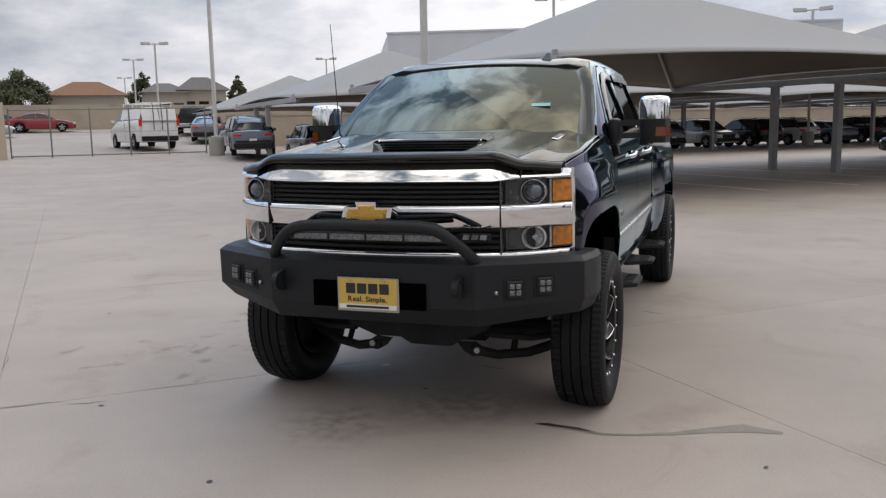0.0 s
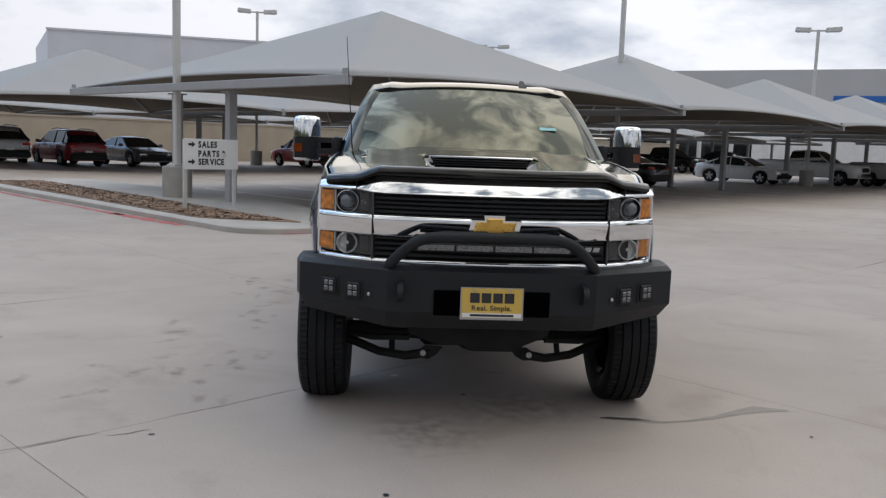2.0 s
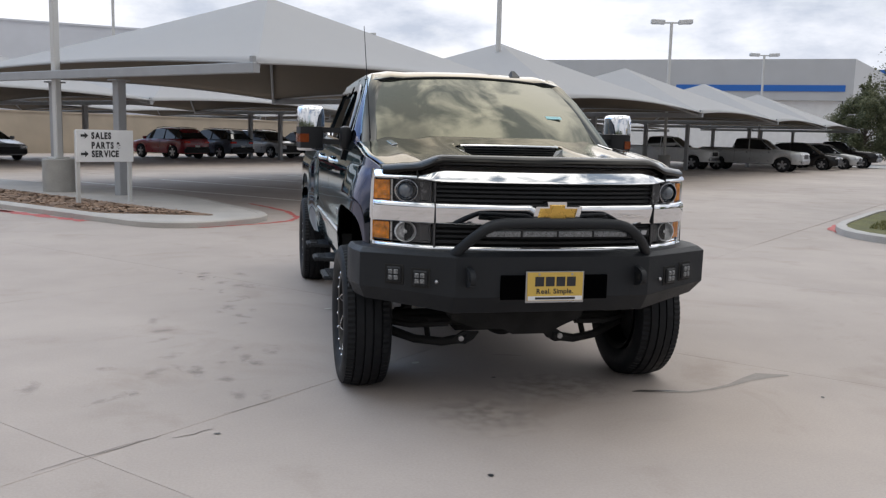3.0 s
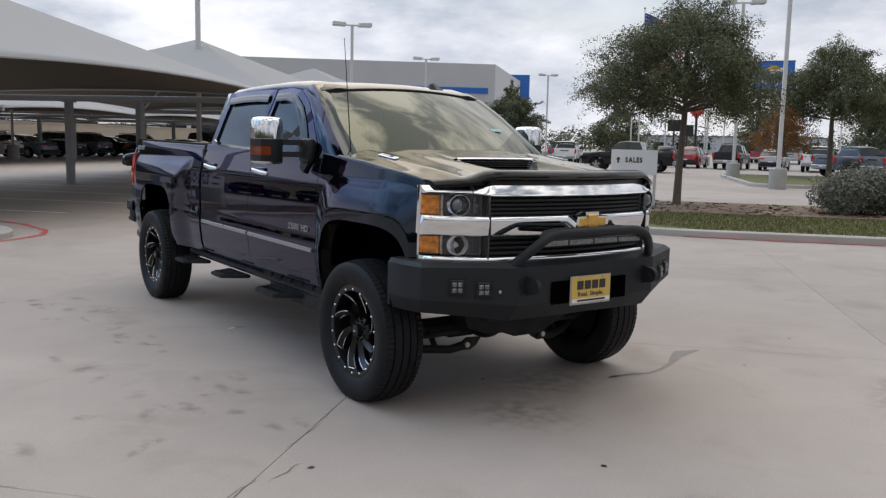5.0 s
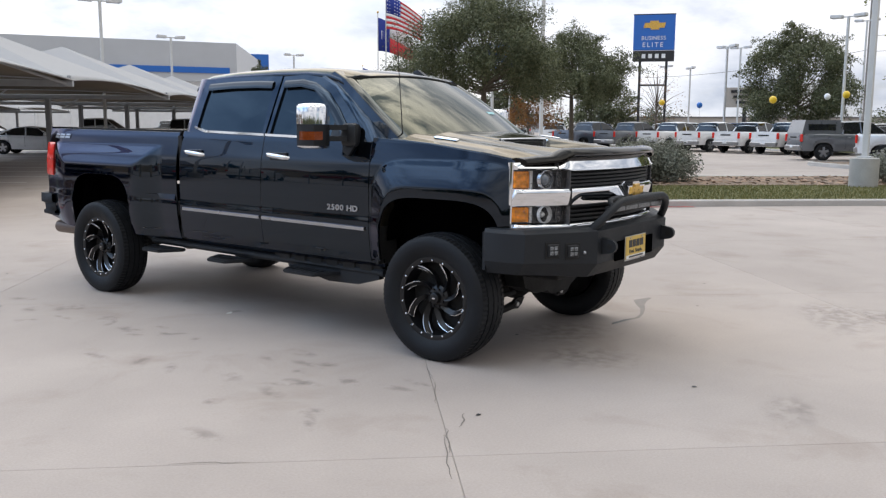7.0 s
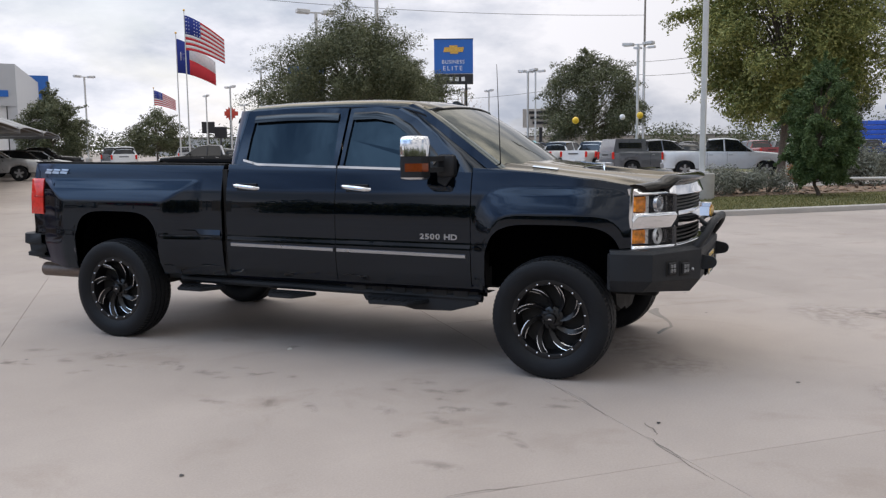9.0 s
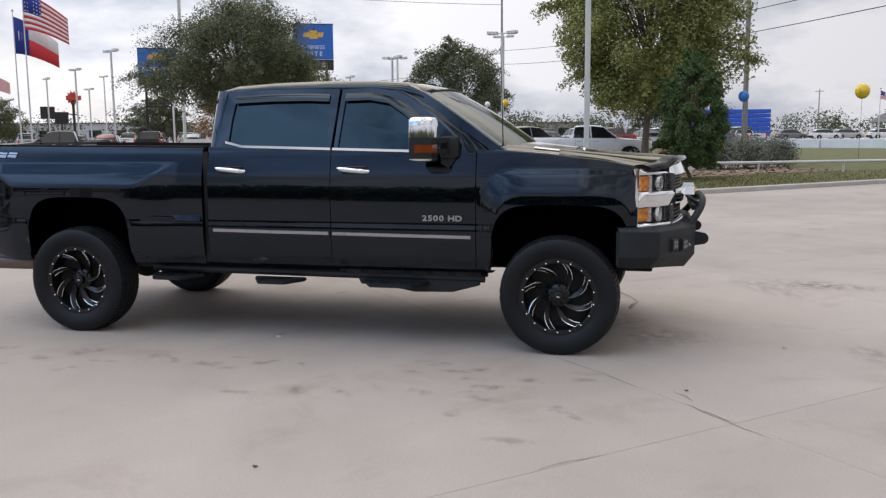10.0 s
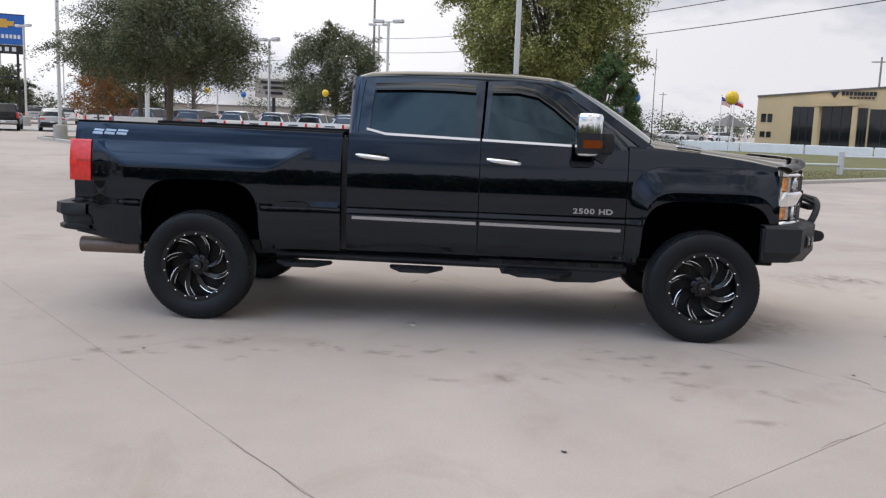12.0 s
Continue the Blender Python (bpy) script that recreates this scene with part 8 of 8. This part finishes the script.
def tree(name, label, x, y, height, spread, trunk_h, mat, seed, count=26000, size=0.075, trunk_r=0.14, crown="round", bark=BARK, sprays=70, clumps=64, full=1.0):
    g = random.Random(seed)
    t = thing(name, label, "tree")
    bm = bmesh.new()
    lean = (g.uniform(-0.15, 0.15), g.uniform(-0.15, 0.15))
    tube(bm, [(0, 0, -0.05), (lean[0] * 0.3, lean[1] * 0.3, trunk_h * 0.5), (lean[0], lean[1], trunk_h), (lean[0] * 1.4, lean[1] * 1.4, height * 0.78)], [trunk_r * 1.25, trunk_r, trunk_r * 0.85, trunk_r * 0.2], 10)
    trunk = part("trunk", bm, bark, t, "brown bark trunk")
    centres, radii = [], []
    shape, p1, p2 = CROWNS[crown], g.uniform(0, 6.28), g.uniform(0, 6.28)
    lobed = 0.0 if crown == "cone" else 1.0
    for k in range(clumps):
        a = 2.399 * k + g.uniform(-0.4, 0.4)
        f = (k + 0.5) / clumps if crown != "round" else ((k + 0.5) / clumps) ** 1.25
        cr = full * spread * (g.uniform(0.15, 0.27) if crown != "cone" else g.uniform(0.17, 0.25) * (1.1 - 0.5 * f))
        lobe = 1 + lobed * (0.10 * math.sin(3 * a + p1) + 0.08 * math.sin(5 * a + p2 + 4 * f))
        r = max(0.0, spread * lobe * shape(f) - 0.75 * cr) * math.sqrt(g.uniform(0.30, 1.0))
        z = trunk_h + 0.7 * cr + (height - trunk_h - 1.3 * cr) * f * (1 + 0.06 * lobed * math.sin(2 * a + p2)) + g.uniform(-0.5, 0.5) * cr * lobed
        c = Vector((r * math.cos(a), r * math.sin(a), z))
        centres.append(c)
        radii.append(cr)
        if k % 2 == 0 or crown == "cone" and k % 4 == 0:
            start = Vector((lean[0], lean[1], trunk_h + (z - trunk_h) * 0.40))
            mid = start.lerp(c, 0.55) + Vector((0, 0, 0.10 * (z - trunk_h)))
            part("limb", tube(bmesh.new(), [start, mid, c], [trunk_r * 0.36, trunk_r * 0.20, trunk_r * 0.05], 6), bark, trunk)
    foliage("crown", centres, radii, count, size, mat, t, seed, "many small leaves in uneven clumps", 0.30, 0.85)
    if sprays:
        gn = np.random.default_rng(seed + 50)
        each = max(20, int(count * 0.16 / sprays))
        spots, faces = [], []
        for k in range(sprays):
            c = centres[g.randrange(clumps)]
            out_ = Vector((c.x, c.y, 0.25 * (c.z - 0.5 * (trunk_h + height)) + g.uniform(-0.2, 0.5))).normalized()
            long = spread * g.uniform(0.24, 0.46)
            u = gn.uniform(0.25, 1.0, each)
            way = np.array(out_)[None, :] * (long * u)[:, None]
            way[:, 2] -= long * g.uniform(0.10, 0.55) * u ** 2.2
            spots.append(np.array(c)[None, :] + way + gn.normal(size=(each, 3)) * spread * 0.022)
            faces.append(gn.normal(size=(each, 3)) * 0.7 + np.array([0, 0, 0.8]))
        tagged(leaf_mesh("outer_spray", np.concatenate(spots), np.concatenate(faces), size * 0.9, mat, t, gn, "thin outer sprays of leaves"), kind="stuff")
    t.matrix_basis = pose(x, y, 0, 0, 0, g.uniform(0, 360))
    return t


tree("oak_tree", "spreading dark green oak in the lawn by the lot", 13.9, 9.9, 5.05, 2.5, 2.3, LEAF_OAK, 3, 92000, 0.030, 0.09, sprays=170, clumps=78)
tree("oak_tree", "rounded dark green oak beside the footpath", 41.5, 22.2, 7.1, 4.0, 3.1, LEAF_OAK, 4, 58000, 0.058, sprays=90)
tree("pear_tree", "tall green tree turning yellow in a planting bed", 34.0, -0.36, 11.8, 4.75, 2.4, LEAF_PEAR, 6, 105000, 0.076, 0.16, "oval", sprays=70, clumps=110, full=1.12)
tree("conifer_tree", "small dark green conifer in the planting bed", 20.45, -1.86, 3.95, 1.12, 0.42, LEAF_CONIFER, 8, 80000, 0.034, 0.06, "cone", sprays=60, clumps=130)
tree("oak_tree", "dark green oak far across the car lot", 64.5, 15.2, 9.3, 5.0, 2.2, LEAF_OAK, 11, 42000, 0.090, sprays=50)
tree("oak_tree", "dark round tree beside the dealership", 50.7, 60.8, 6.7, 3.6, 0.8, LEAF_OAK, 12, 30000, 0.095, sprays=40)
tree("oak_tree", "dark tree on the far side of the lot", 74.0, -2.0, 9.8, 5.0, 2.0, LEAF_OAK, 13, 24000, 0.11, sprays=40)
tree("oak_tree", "dark tree among the far sale lots", 92.0, 60.0, 6.5, 4.2, 1.0, LEAF_OAK, 19, 12000, 0.14, sprays=30)
tree("oak_tree", "dark tree behind the flagpoles", 86.0, 80.0, 6.8, 4.6, 1.0, LEAF_OAK, 20, 12000, 0.14, sprays=30)
tree("oak_tree", "dark tree beside the far pylon sign", 93.0, 46.0, 7.2, 4.4, 1.2, LEAF_OAK, 21, 12000, 0.14, sprays=30)
tree("bare_tree", "thin leafless tree among the parked trucks", 72.0, 30.0, 7.6, 3.2, 1.8, LEAF_AUTUMN, 14, 700, 0.06, 0.10, sprays=0, clumps=90)
tree("small_tree", "young tree with orange autumn leaves", 38.0, 23.0, 4.0, 1.8, 1.4, LEAF_AUTUMN, 15, 7000, 0.05, 0.06, sprays=20)
tree("house_tree", "dark green tree beside the house", -74.7, 71.7, 8.4, 4.0, 1.5, LEAF_OAK, 16, 20000, 0.15, sprays=20)
tree("house_tree", "green tree behind the houses", -77.3, 96.1, 9.2, 3.0, 2.0, LEAF_FAR, 17, 12000, 0.15, sprays=20)
tree("house_tree", "dark green tree behind the canopies", -62.5, 96.8, 8.6, 1.8, 2.0, LEAF_OAK, 18, 9000, 0.15, sprays=20)


def shrub(name, label, spots, count, size, mat, seed, base=0.12):
    s = thing(name, label, "shrub")
    g = random.Random(seed)
    centres, radii = [], []
    for x, y, r, h in spots:
        for _ in range(10):
            centres.append((x + g.uniform(-0.5, 0.5) * r, y + g.uniform(-0.5, 0.5) * r, base + h * g.uniform(0.35, 0.72)))
            radii.append(0.5 * min(r, h) * g.uniform(0.8, 1.1))
    foliage("leaves", centres, radii, count, size, mat, s, seed, "dense small leaves")
    bm = bmesh.new()
    for x, y, r, h in spots:
        for _ in range(5):
            a = g.uniform(0, 6.28)
            tube(bm, [(x, y, base - 0.05), (x + 0.3 * r * math.cos(a), y + 0.3 * r * math.sin(a), base + 0.55 * h)], [0.02, 0.008], 5)
    part("stems", bm, BARK, s)
    return s


shrub("hedge", "rounded grey-green sage hedge in the verge", [(15.5, 6.55, 0.95, 0.92), (15.95, 6.15, 1.0, 1.02), (16.35, 5.85, 1.0, 1.06), (16.75, 5.62, 0.95, 1.0), (16.3, 6.35, 1.0, 1.0)], 30000, 0.035, LEAF_HEDGE, 31)
shrub("bush", "low loose green shrub in the planting bed", [(20.0, 1.0, 1.0, 0.75), (20.8, 0.2, 1.1, 0.8), (21.6, -0.4, 0.9, 0.7)], 9000, 0.04, LEAF_HEDGE, 32)
shrub("bush", "broad olive shrub behind the conifer", [(27.0, -3.2, 1.4, 1.3), (28.4, -4.2, 1.5, 1.35), (29.6, -5.2, 1.4, 1.2)], 14000, 0.05, LEAF_HEDGE, 33)
shrub("bush", "small orange-leaved shrub beside the conifer", [(23.4, -1.2, 0.5, 0.9)], 1600, 0.045, LEAF_AUTUMN, 34)
# far woods along the horizon
g = np.random.default_rng(77)
wc, wr = [], []
for k in range(420):
    a = g.uniform(-0.5, 2.7)
    d = g.uniform(190, 300)
    r = g.uniform(2.5, 5.5)
    wc.append((d * math.cos(a), d * math.sin(a), r * g.uniform(0.4, 0.9)))
    wr.append(r)
woods = foliage("far_woods", wc, wr, 80000, 0.36, LEAF_FAR, None, 78, "", 0.0, 0.8)
tagged(woods, "low line of far trees on the horizon", "woods", kind="stuff")
# unseen tree belt added behind the camera: closes the place, darkens the truck's reflections
wc, wr = [], []
for k in range(150):
    a = g.uniform(math.pi * 0.92, math.pi * 1.62)
    d = g.uniform(38, 50)
    r = g.uniform(1.6, 2.6)
    wc.append((d * math.cos(a), d * math.sin(a), g.uniform(0.6, 2.6)))
    wr.append(r)
# denser western stretch, added for the dark band mirrored in the doors
for k in range(90):
    a = g.uniform(math.pi * 0.80, math.pi * 1.16)
    d = g.uniform(36, 44)
    r = g.uniform(1.8, 2.8)
    wc.append((d * math.cos(a), d * math.sin(a), g.uniform(0.4, 2.2)))
    wr.append(r)
belt_ = foliage("unseen_tree_belt", wc, wr, 60000, 0.30, LEAF_OAK, None, 79, "", 0.0, 0.9)
tagged(belt_, "unseen dark tree belt added behind the camera for reflections", "woods", kind="stuff")


# ---- balloons, utility poles, wires ----
def balloon(x, y, z, mat, r, word):
    b = thing("balloon", f"{word} balloon tethered over the car lot", "balloon", "balloons")
    bm = bmesh.new()
    bmesh.ops.create_uvsphere(bm, u_segments=18, v_segments=12, radius=r)
    for v in bm.verts:
        if v.co.z < 0:
            v.co.z *= 1.12
    part("envelope", bm, mat, b)
    part("tether", tube(bmesh.new(), [(0, 0, -r * 1.1), (0.1, 0, -z + 0.1)], 0.008, 5), CABLE, b)
    b.matrix_basis = Matrix.Translation((x, y, z))


for x, y, z, mat, r, word in ((40.9, -11.0, 3.5, YELLOW, 0.36, "yellow"), (31.66, -4.4, 3.0, BLUEBALL, 0.22, "blue"), (52.6, 9.2, 3.6, YELLOW, 0.22, "yellow"), (54.0, 14.0, 3.4, YELLOW, 0.24, "yellow"),
                              (55.6, 11.0, 3.6, WHITEBALL, 0.20, "white"), (64.0, 26.0, 3.6, YELLOW, 0.24, "yellow"), (66.0, 23.5, 3.4, BLUEBALL, 0.24, "blue")):
    balloon(x, y, z, mat, r, word)


def utility_pole(x, y, h, arms=True):
    p = thing("utility_pole", "grey weathered utility pole with cross arm", "utility pole", "utility poles")
    part("shaft", tube(bmesh.new(), [(0, 0, -0.02), (0, 0, h)], [0.17, 0.11], 10), WOODPOLE, p)
    if arms:
        part("cross_arm", new_box((0, 0, h - 0.6), (2.2, 0.12, 0.14)), WOODPOLE, p, smooth=False)
    p.matrix_basis = pose(x, y, 0, 0, 0, 60)


for x, y, h in ((96.3, 16.8, 19.0), (47.0, -6.0, 14.0), (103.2, -44.8, 11.4), (120.0, 64.0, 12.0)):
    utility_pole(x, y, h)
utility_pole(229.0, -41.8, 11.7)
wires = thing("overhead_wires", "dark sagging overhead power lines", "power line")
for (a, b, sag) in (((96.3, 16.8, 9.6), (28.0, -17.0, 7.6), 0.9), ((96.3, 16.8, 11.2), (28.0, -16.0, 8.6), 0.9), ((96.3, 16.8, 9.8), (120.0, 64.0, 9.5), 1.2), ((96.3, 16.8, 16.5), (70.0, 70.0, 20.0), 1.0)):
    a, b = Vector(a), Vector(b)
    pts = [a.lerp(b, k / 24) - Vector((0, 0, sag * 4 * (k / 24) * (1 - k / 24))) for k in range(25)]
    part("wire", tube(bmesh.new(), pts, 0.025, 5), CABLE, wires)

# far roadside signs, trailer and pale sheds
sgn = thing("roadside_sign", "red sunburst roadside sign on a post", "sign")
part("post", tube(bmesh.new(), [(107, 83.5, -0.02), (107, 83.5, 7.6)], 0.2, 8), SIGN_BLACK, sgn)
bm = bmesh.new()
star = []
for k in range(24):
    a = 2 * math.pi * k / 24
    r = 1.35 if k % 2 else 0.95
    star.append((r * math.cos(a), r * math.sin(a)))
prism(bm, star, -0.15, 0.15, lambda a, b, h: (107 + a * 0.44 + h * 0.8, 83.5 - a * 0.66 + h * 0.55, 7.2 + b * 0.8))
part("sunburst", bm, REDSIGN, sgn, "red sunburst board", smooth=False)
part("board", new_box((106.9, 83.3, 7.2), (0.4, 2.1, 0.65), Euler((0, 0, radians(35))).to_matrix()), REDSIGN, sgn, smooth=False)
for x, y, z in ((111.1, 91.2, 5.2), (116.3, 92.7, 4.5)):
    s_ = thing("roadside_sign", "black roadside sign board on a post", "sign")
    part("post", tube(bmesh.new(), [(x, y, -0.02), (x, y, z)], 0.15, 8), SIGN_BLACK, s_)
    part("board", new_box((x, y, z), (0.4, 2.1, 1.9), Euler((0, 0, radians(38))).to_matrix()), SIGN_BLACK, s_, smooth=False)
tr = thing("blue_trailer", "bright blue ribbed freight trailer parked far off", "trailer")
for k in range(6):
    part("panel", new_box((0, 0, 0.9 + 0.5 * k), (2.4, 9.0, 0.44), bev=0.05), TRUCKBLUE, tr)
for y in (-3.2, -2.2, 3.0):
    part("wheel", tube(bmesh.new(), [(-1.2, y, 0.5), (1.2, y, 0.5)], 0.5, 14), RUBBER, tr)
tr.matrix_basis = pose(97.8, -9.2, 0.3, 0, 0, 8)
low = thing("roadside_wall", "long low white roadside barrier in the distance", "barrier")
for k in range(24):
    part("barrier_panel", new_box((0, -58 + 5.0 * k, 0.42), (0.3, 4.9, 0.84), bev=0.03), WHITEPL, low)
low.matrix_basis = pose(66.0, -18.0, 0, 0, 0, -27.6)
for x, y, w, d, h, mat, lab in ((230, 60, 16, 90, 4.0, HOUSEWALL, "low tan commercial buildings in the distance"), (190, 140, 14, 50, 4.5, PANEL_GREY, "low grey commercial building in the distance")):
    far = thing("far_building", lab, "building")
    part("wall", new_box((0, 0, h / 2), (w, d, h)), mat, far, smooth=False)
    part("roof", new_box((0, 0, h + 0.15), (w + 0.6, d + 0.6, 0.3)), GREYROOF, far, smooth=False)
    for k in range(8):
        part("window", new_box((-w / 2 - 0.02, -d * 0.42 + d * 0.12 * k, h * 0.45), (0.1, d * 0.06, h * 0.4)), CARGLASS, far, smooth=False)
    far.matrix_basis = pose(x, y, 0, 0, 0, 20)

# ---- marks on the concrete ----
def stain(name, pts, widths, mat, label, z=0.002):
    vs, fs = [], []
    pts = [Vector((*p, z)) for p in pts]
    for i, p in enumerate(pts):
        d = (pts[min(i + 1, len(pts) - 1)] - pts[max(0, i - 1)]).normalized()
        n = Vector((-d.y, d.x, 0)) * widths[i] * 0.5
        vs += [p - n, p + n]
        if i:
            fs.append((2 * i - 2, 2 * i - 1, 2 * i + 1, 2 * i))
    return tagged(raw_mesh(name, vs, fs, mat), label, "ground mark", kind="structure")


def wander(a, b, n, amp, seed):
    g = random.Random(seed)
    a, b = Vector(a), Vector(b)
    d = (b - a)
    nn = Vector((-d.y, d.x)).normalized()
    out, off = [], 0.0
    for k in range(n + 1):
        off = 0.7 * off + g.uniform(-amp, amp)
        p = a + d * (k / n) + nn * off * (0 if k in (0, n) else 1)
        out.append((p.x, p.y))
    return out


tagged(raw_mesh("parking_lines", *(lambda q: (q[0], q[1]))((lambda vs, fs: (vs, fs))(
    [p + Vector((0, 0, 0.003)) for k in range(22) for p in (lot(0.6 + 2.72 * k, 1.2), lot(0.72 + 2.72 * k, 1.2), lot(0.72 + 2.72 * k, 10.8), lot(0.6 + 2.72 * k, 10.8))],
    [(4 * k, 4 * k + 1, 4 * k + 2, 4 * k + 3) for k in range(22)])), LINE_PAINT), "white painted parking lines under the canopies", "parking lines", kind="stuff")
stain("leak_trail", [(0.73, -0.47), (0.9, -0.49), (1.05, -0.53), (1.2, -0.50), (1.4, -0.42), (1.55, -0.33), (1.72, -0.25), (1.9, -0.27)], [0.03, 0.05, 0.03, 0.025, 0.04, 0.07, 0.12, 0.03], OIL, "thin dark fluid trail on the concrete")

for pts, w, seed in (((( -1.38, -0.31), (-1.70, -0.56)), 0.010, 1), (((-1.99, -0.85), (-2.25, -1.07)), 0.012, 2), (((-2.07, -0.90), (-2.49, -1.26)), 0.010, 3), (((-1.93, -0.89), (-1.74, -0.79)), 0.016, 4),
                     (((-3.15, -0.13), (-2.91, -0.41)), 0.008, 5), (((-4.1, 2.29), (-3.5, 2.85)), 0.010, 6), (((0.10, 0.50), (0.30, 0.46)), 0.02, 7), (((0.92, 2.40), (1.10, 2.33)), 0.03, 8), (((-1.15, -0.07), (-1.36, -0.29)), 0.006, 9)):
    p = wander(pts[0], pts[1], 9, 0.008, seed)
    stain("crack", p, [w * 0.6 * (0.3 + 0.7 * math.sin(math.pi * (k + 0.3) / 9.6)) for k in range(10)], CRACK, "short dark crack in the concrete")
LEAK = material("wet_leak", (0.045, 0.040, 0.036), 0.45, vary=0.3, scale=12)
stain("leak_head", [(0.70, -0.475), (0.76, -0.465), (0.84, -0.478), (0.92, -0.486), (0.99, -0.505)], [0.012, 0.034, 0.026, 0.030, 0.010], LEAK, "dark wet head of the fluid trail", 0.0027)
rng = random.Random(44)
def blob(name, x, y, rx, ry, turn, mat, label, z=0.0025, n=18):
    vs = []
    for k in range(n):
        a = 2 * math.pi * k / n
        r = rng.uniform(0.55, 1.0)
        px, py = rx * r * math.cos(a), ry * r * math.sin(a)
        vs.append((x + px * math.cos(turn) - py * math.sin(turn), y + px * math.sin(turn) + py * math.cos(turn), z))
    return tagged(raw_mesh(name, vs, [tuple(range(n))], mat), label, "ground mark", kind="structure")
for x, y in ((1.81, -0.75), (-0.055, -0.065), (-1.715, -0.865), (-1.93, 3.94), (-0.5, -1.6), (-2.6, -2.3), (0.6, -2.6), (2.9, -0.4), (-3.4, 1.2), (-1.1, 5.5)):
    blob("pebble_mark", x, y, 0.022, 0.016, rng.uniform(0, 3), INK, "small dark spot on the concrete", 0.004, 9)
for x, y in ((-0.48, 0.34), (-0.9, 2.2)):
    blob("fallen_leaf", x, y, 0.05, 0.025, 0.4, PALE, "pale fallen leaf on the concrete", 0.006, 9)
def soft_mark(name, x, y, rx, ry, turn, mat, label, z):
    ob = raw_mesh(name, [(-rx, -ry, 0), (rx, -ry, 0), (rx, ry, 0), (-rx, ry, 0)], [(0, 1, 2, 3)], mat)
    ob.matrix_basis = Matrix.Translation((x, y, z)) @ Matrix.Rotation(turn, 4, "Z")
    return tagged(ob, label, "ground mark", kind="structure")


for k in range(40):
    x, y = rng.gauss(-1.9, 0.42), rng.uniform(-0.3, 4.4)
    soft_mark("tyre_scuff", x, y, rng.uniform(0.07, 0.24), rng.uniform(0.04, 0.11), math.pi / 2 + rng.gauss(0, 0.5), SCUFF, "faint brown smudge on the concrete", 0.0016 + 0.00005 * k)
for k in range(9):
    soft_mark("wide_stain", rng.uniform(-4.5, 3.0), rng.uniform(-3.5, 0.0), rng.uniform(0.4, 1.0), rng.uniform(0.2, 0.5), rng.uniform(0, 3), DRIP, "broad faint stain on the concrete", 0.0009 + 0.00005 * k)
used = thing("roadside_sign", "cream roadside sign board with dark bars", "sign")
part("post", tube(bmesh.new(), [(84.4, 25.7, -0.02), (84.4, 25.7, 3.6)], 0.2, 8), SIGN_BLACK, used)
turn = Euler((0, 0, radians(20))).to_matrix()
part("board", new_box((84.4, 25.7, 4.6), (0.4, 3.9, 2.0), turn, bev=0.03), HOUSEWALL, used)
for k in range(3):
    part("letter_bar", new_box((84.15, 25.6, 5.2 - 0.55 * k), (0.1, 2.8 - 0.5 * k, 0.28), turn), SIGN_BLACK, used, smooth=False)
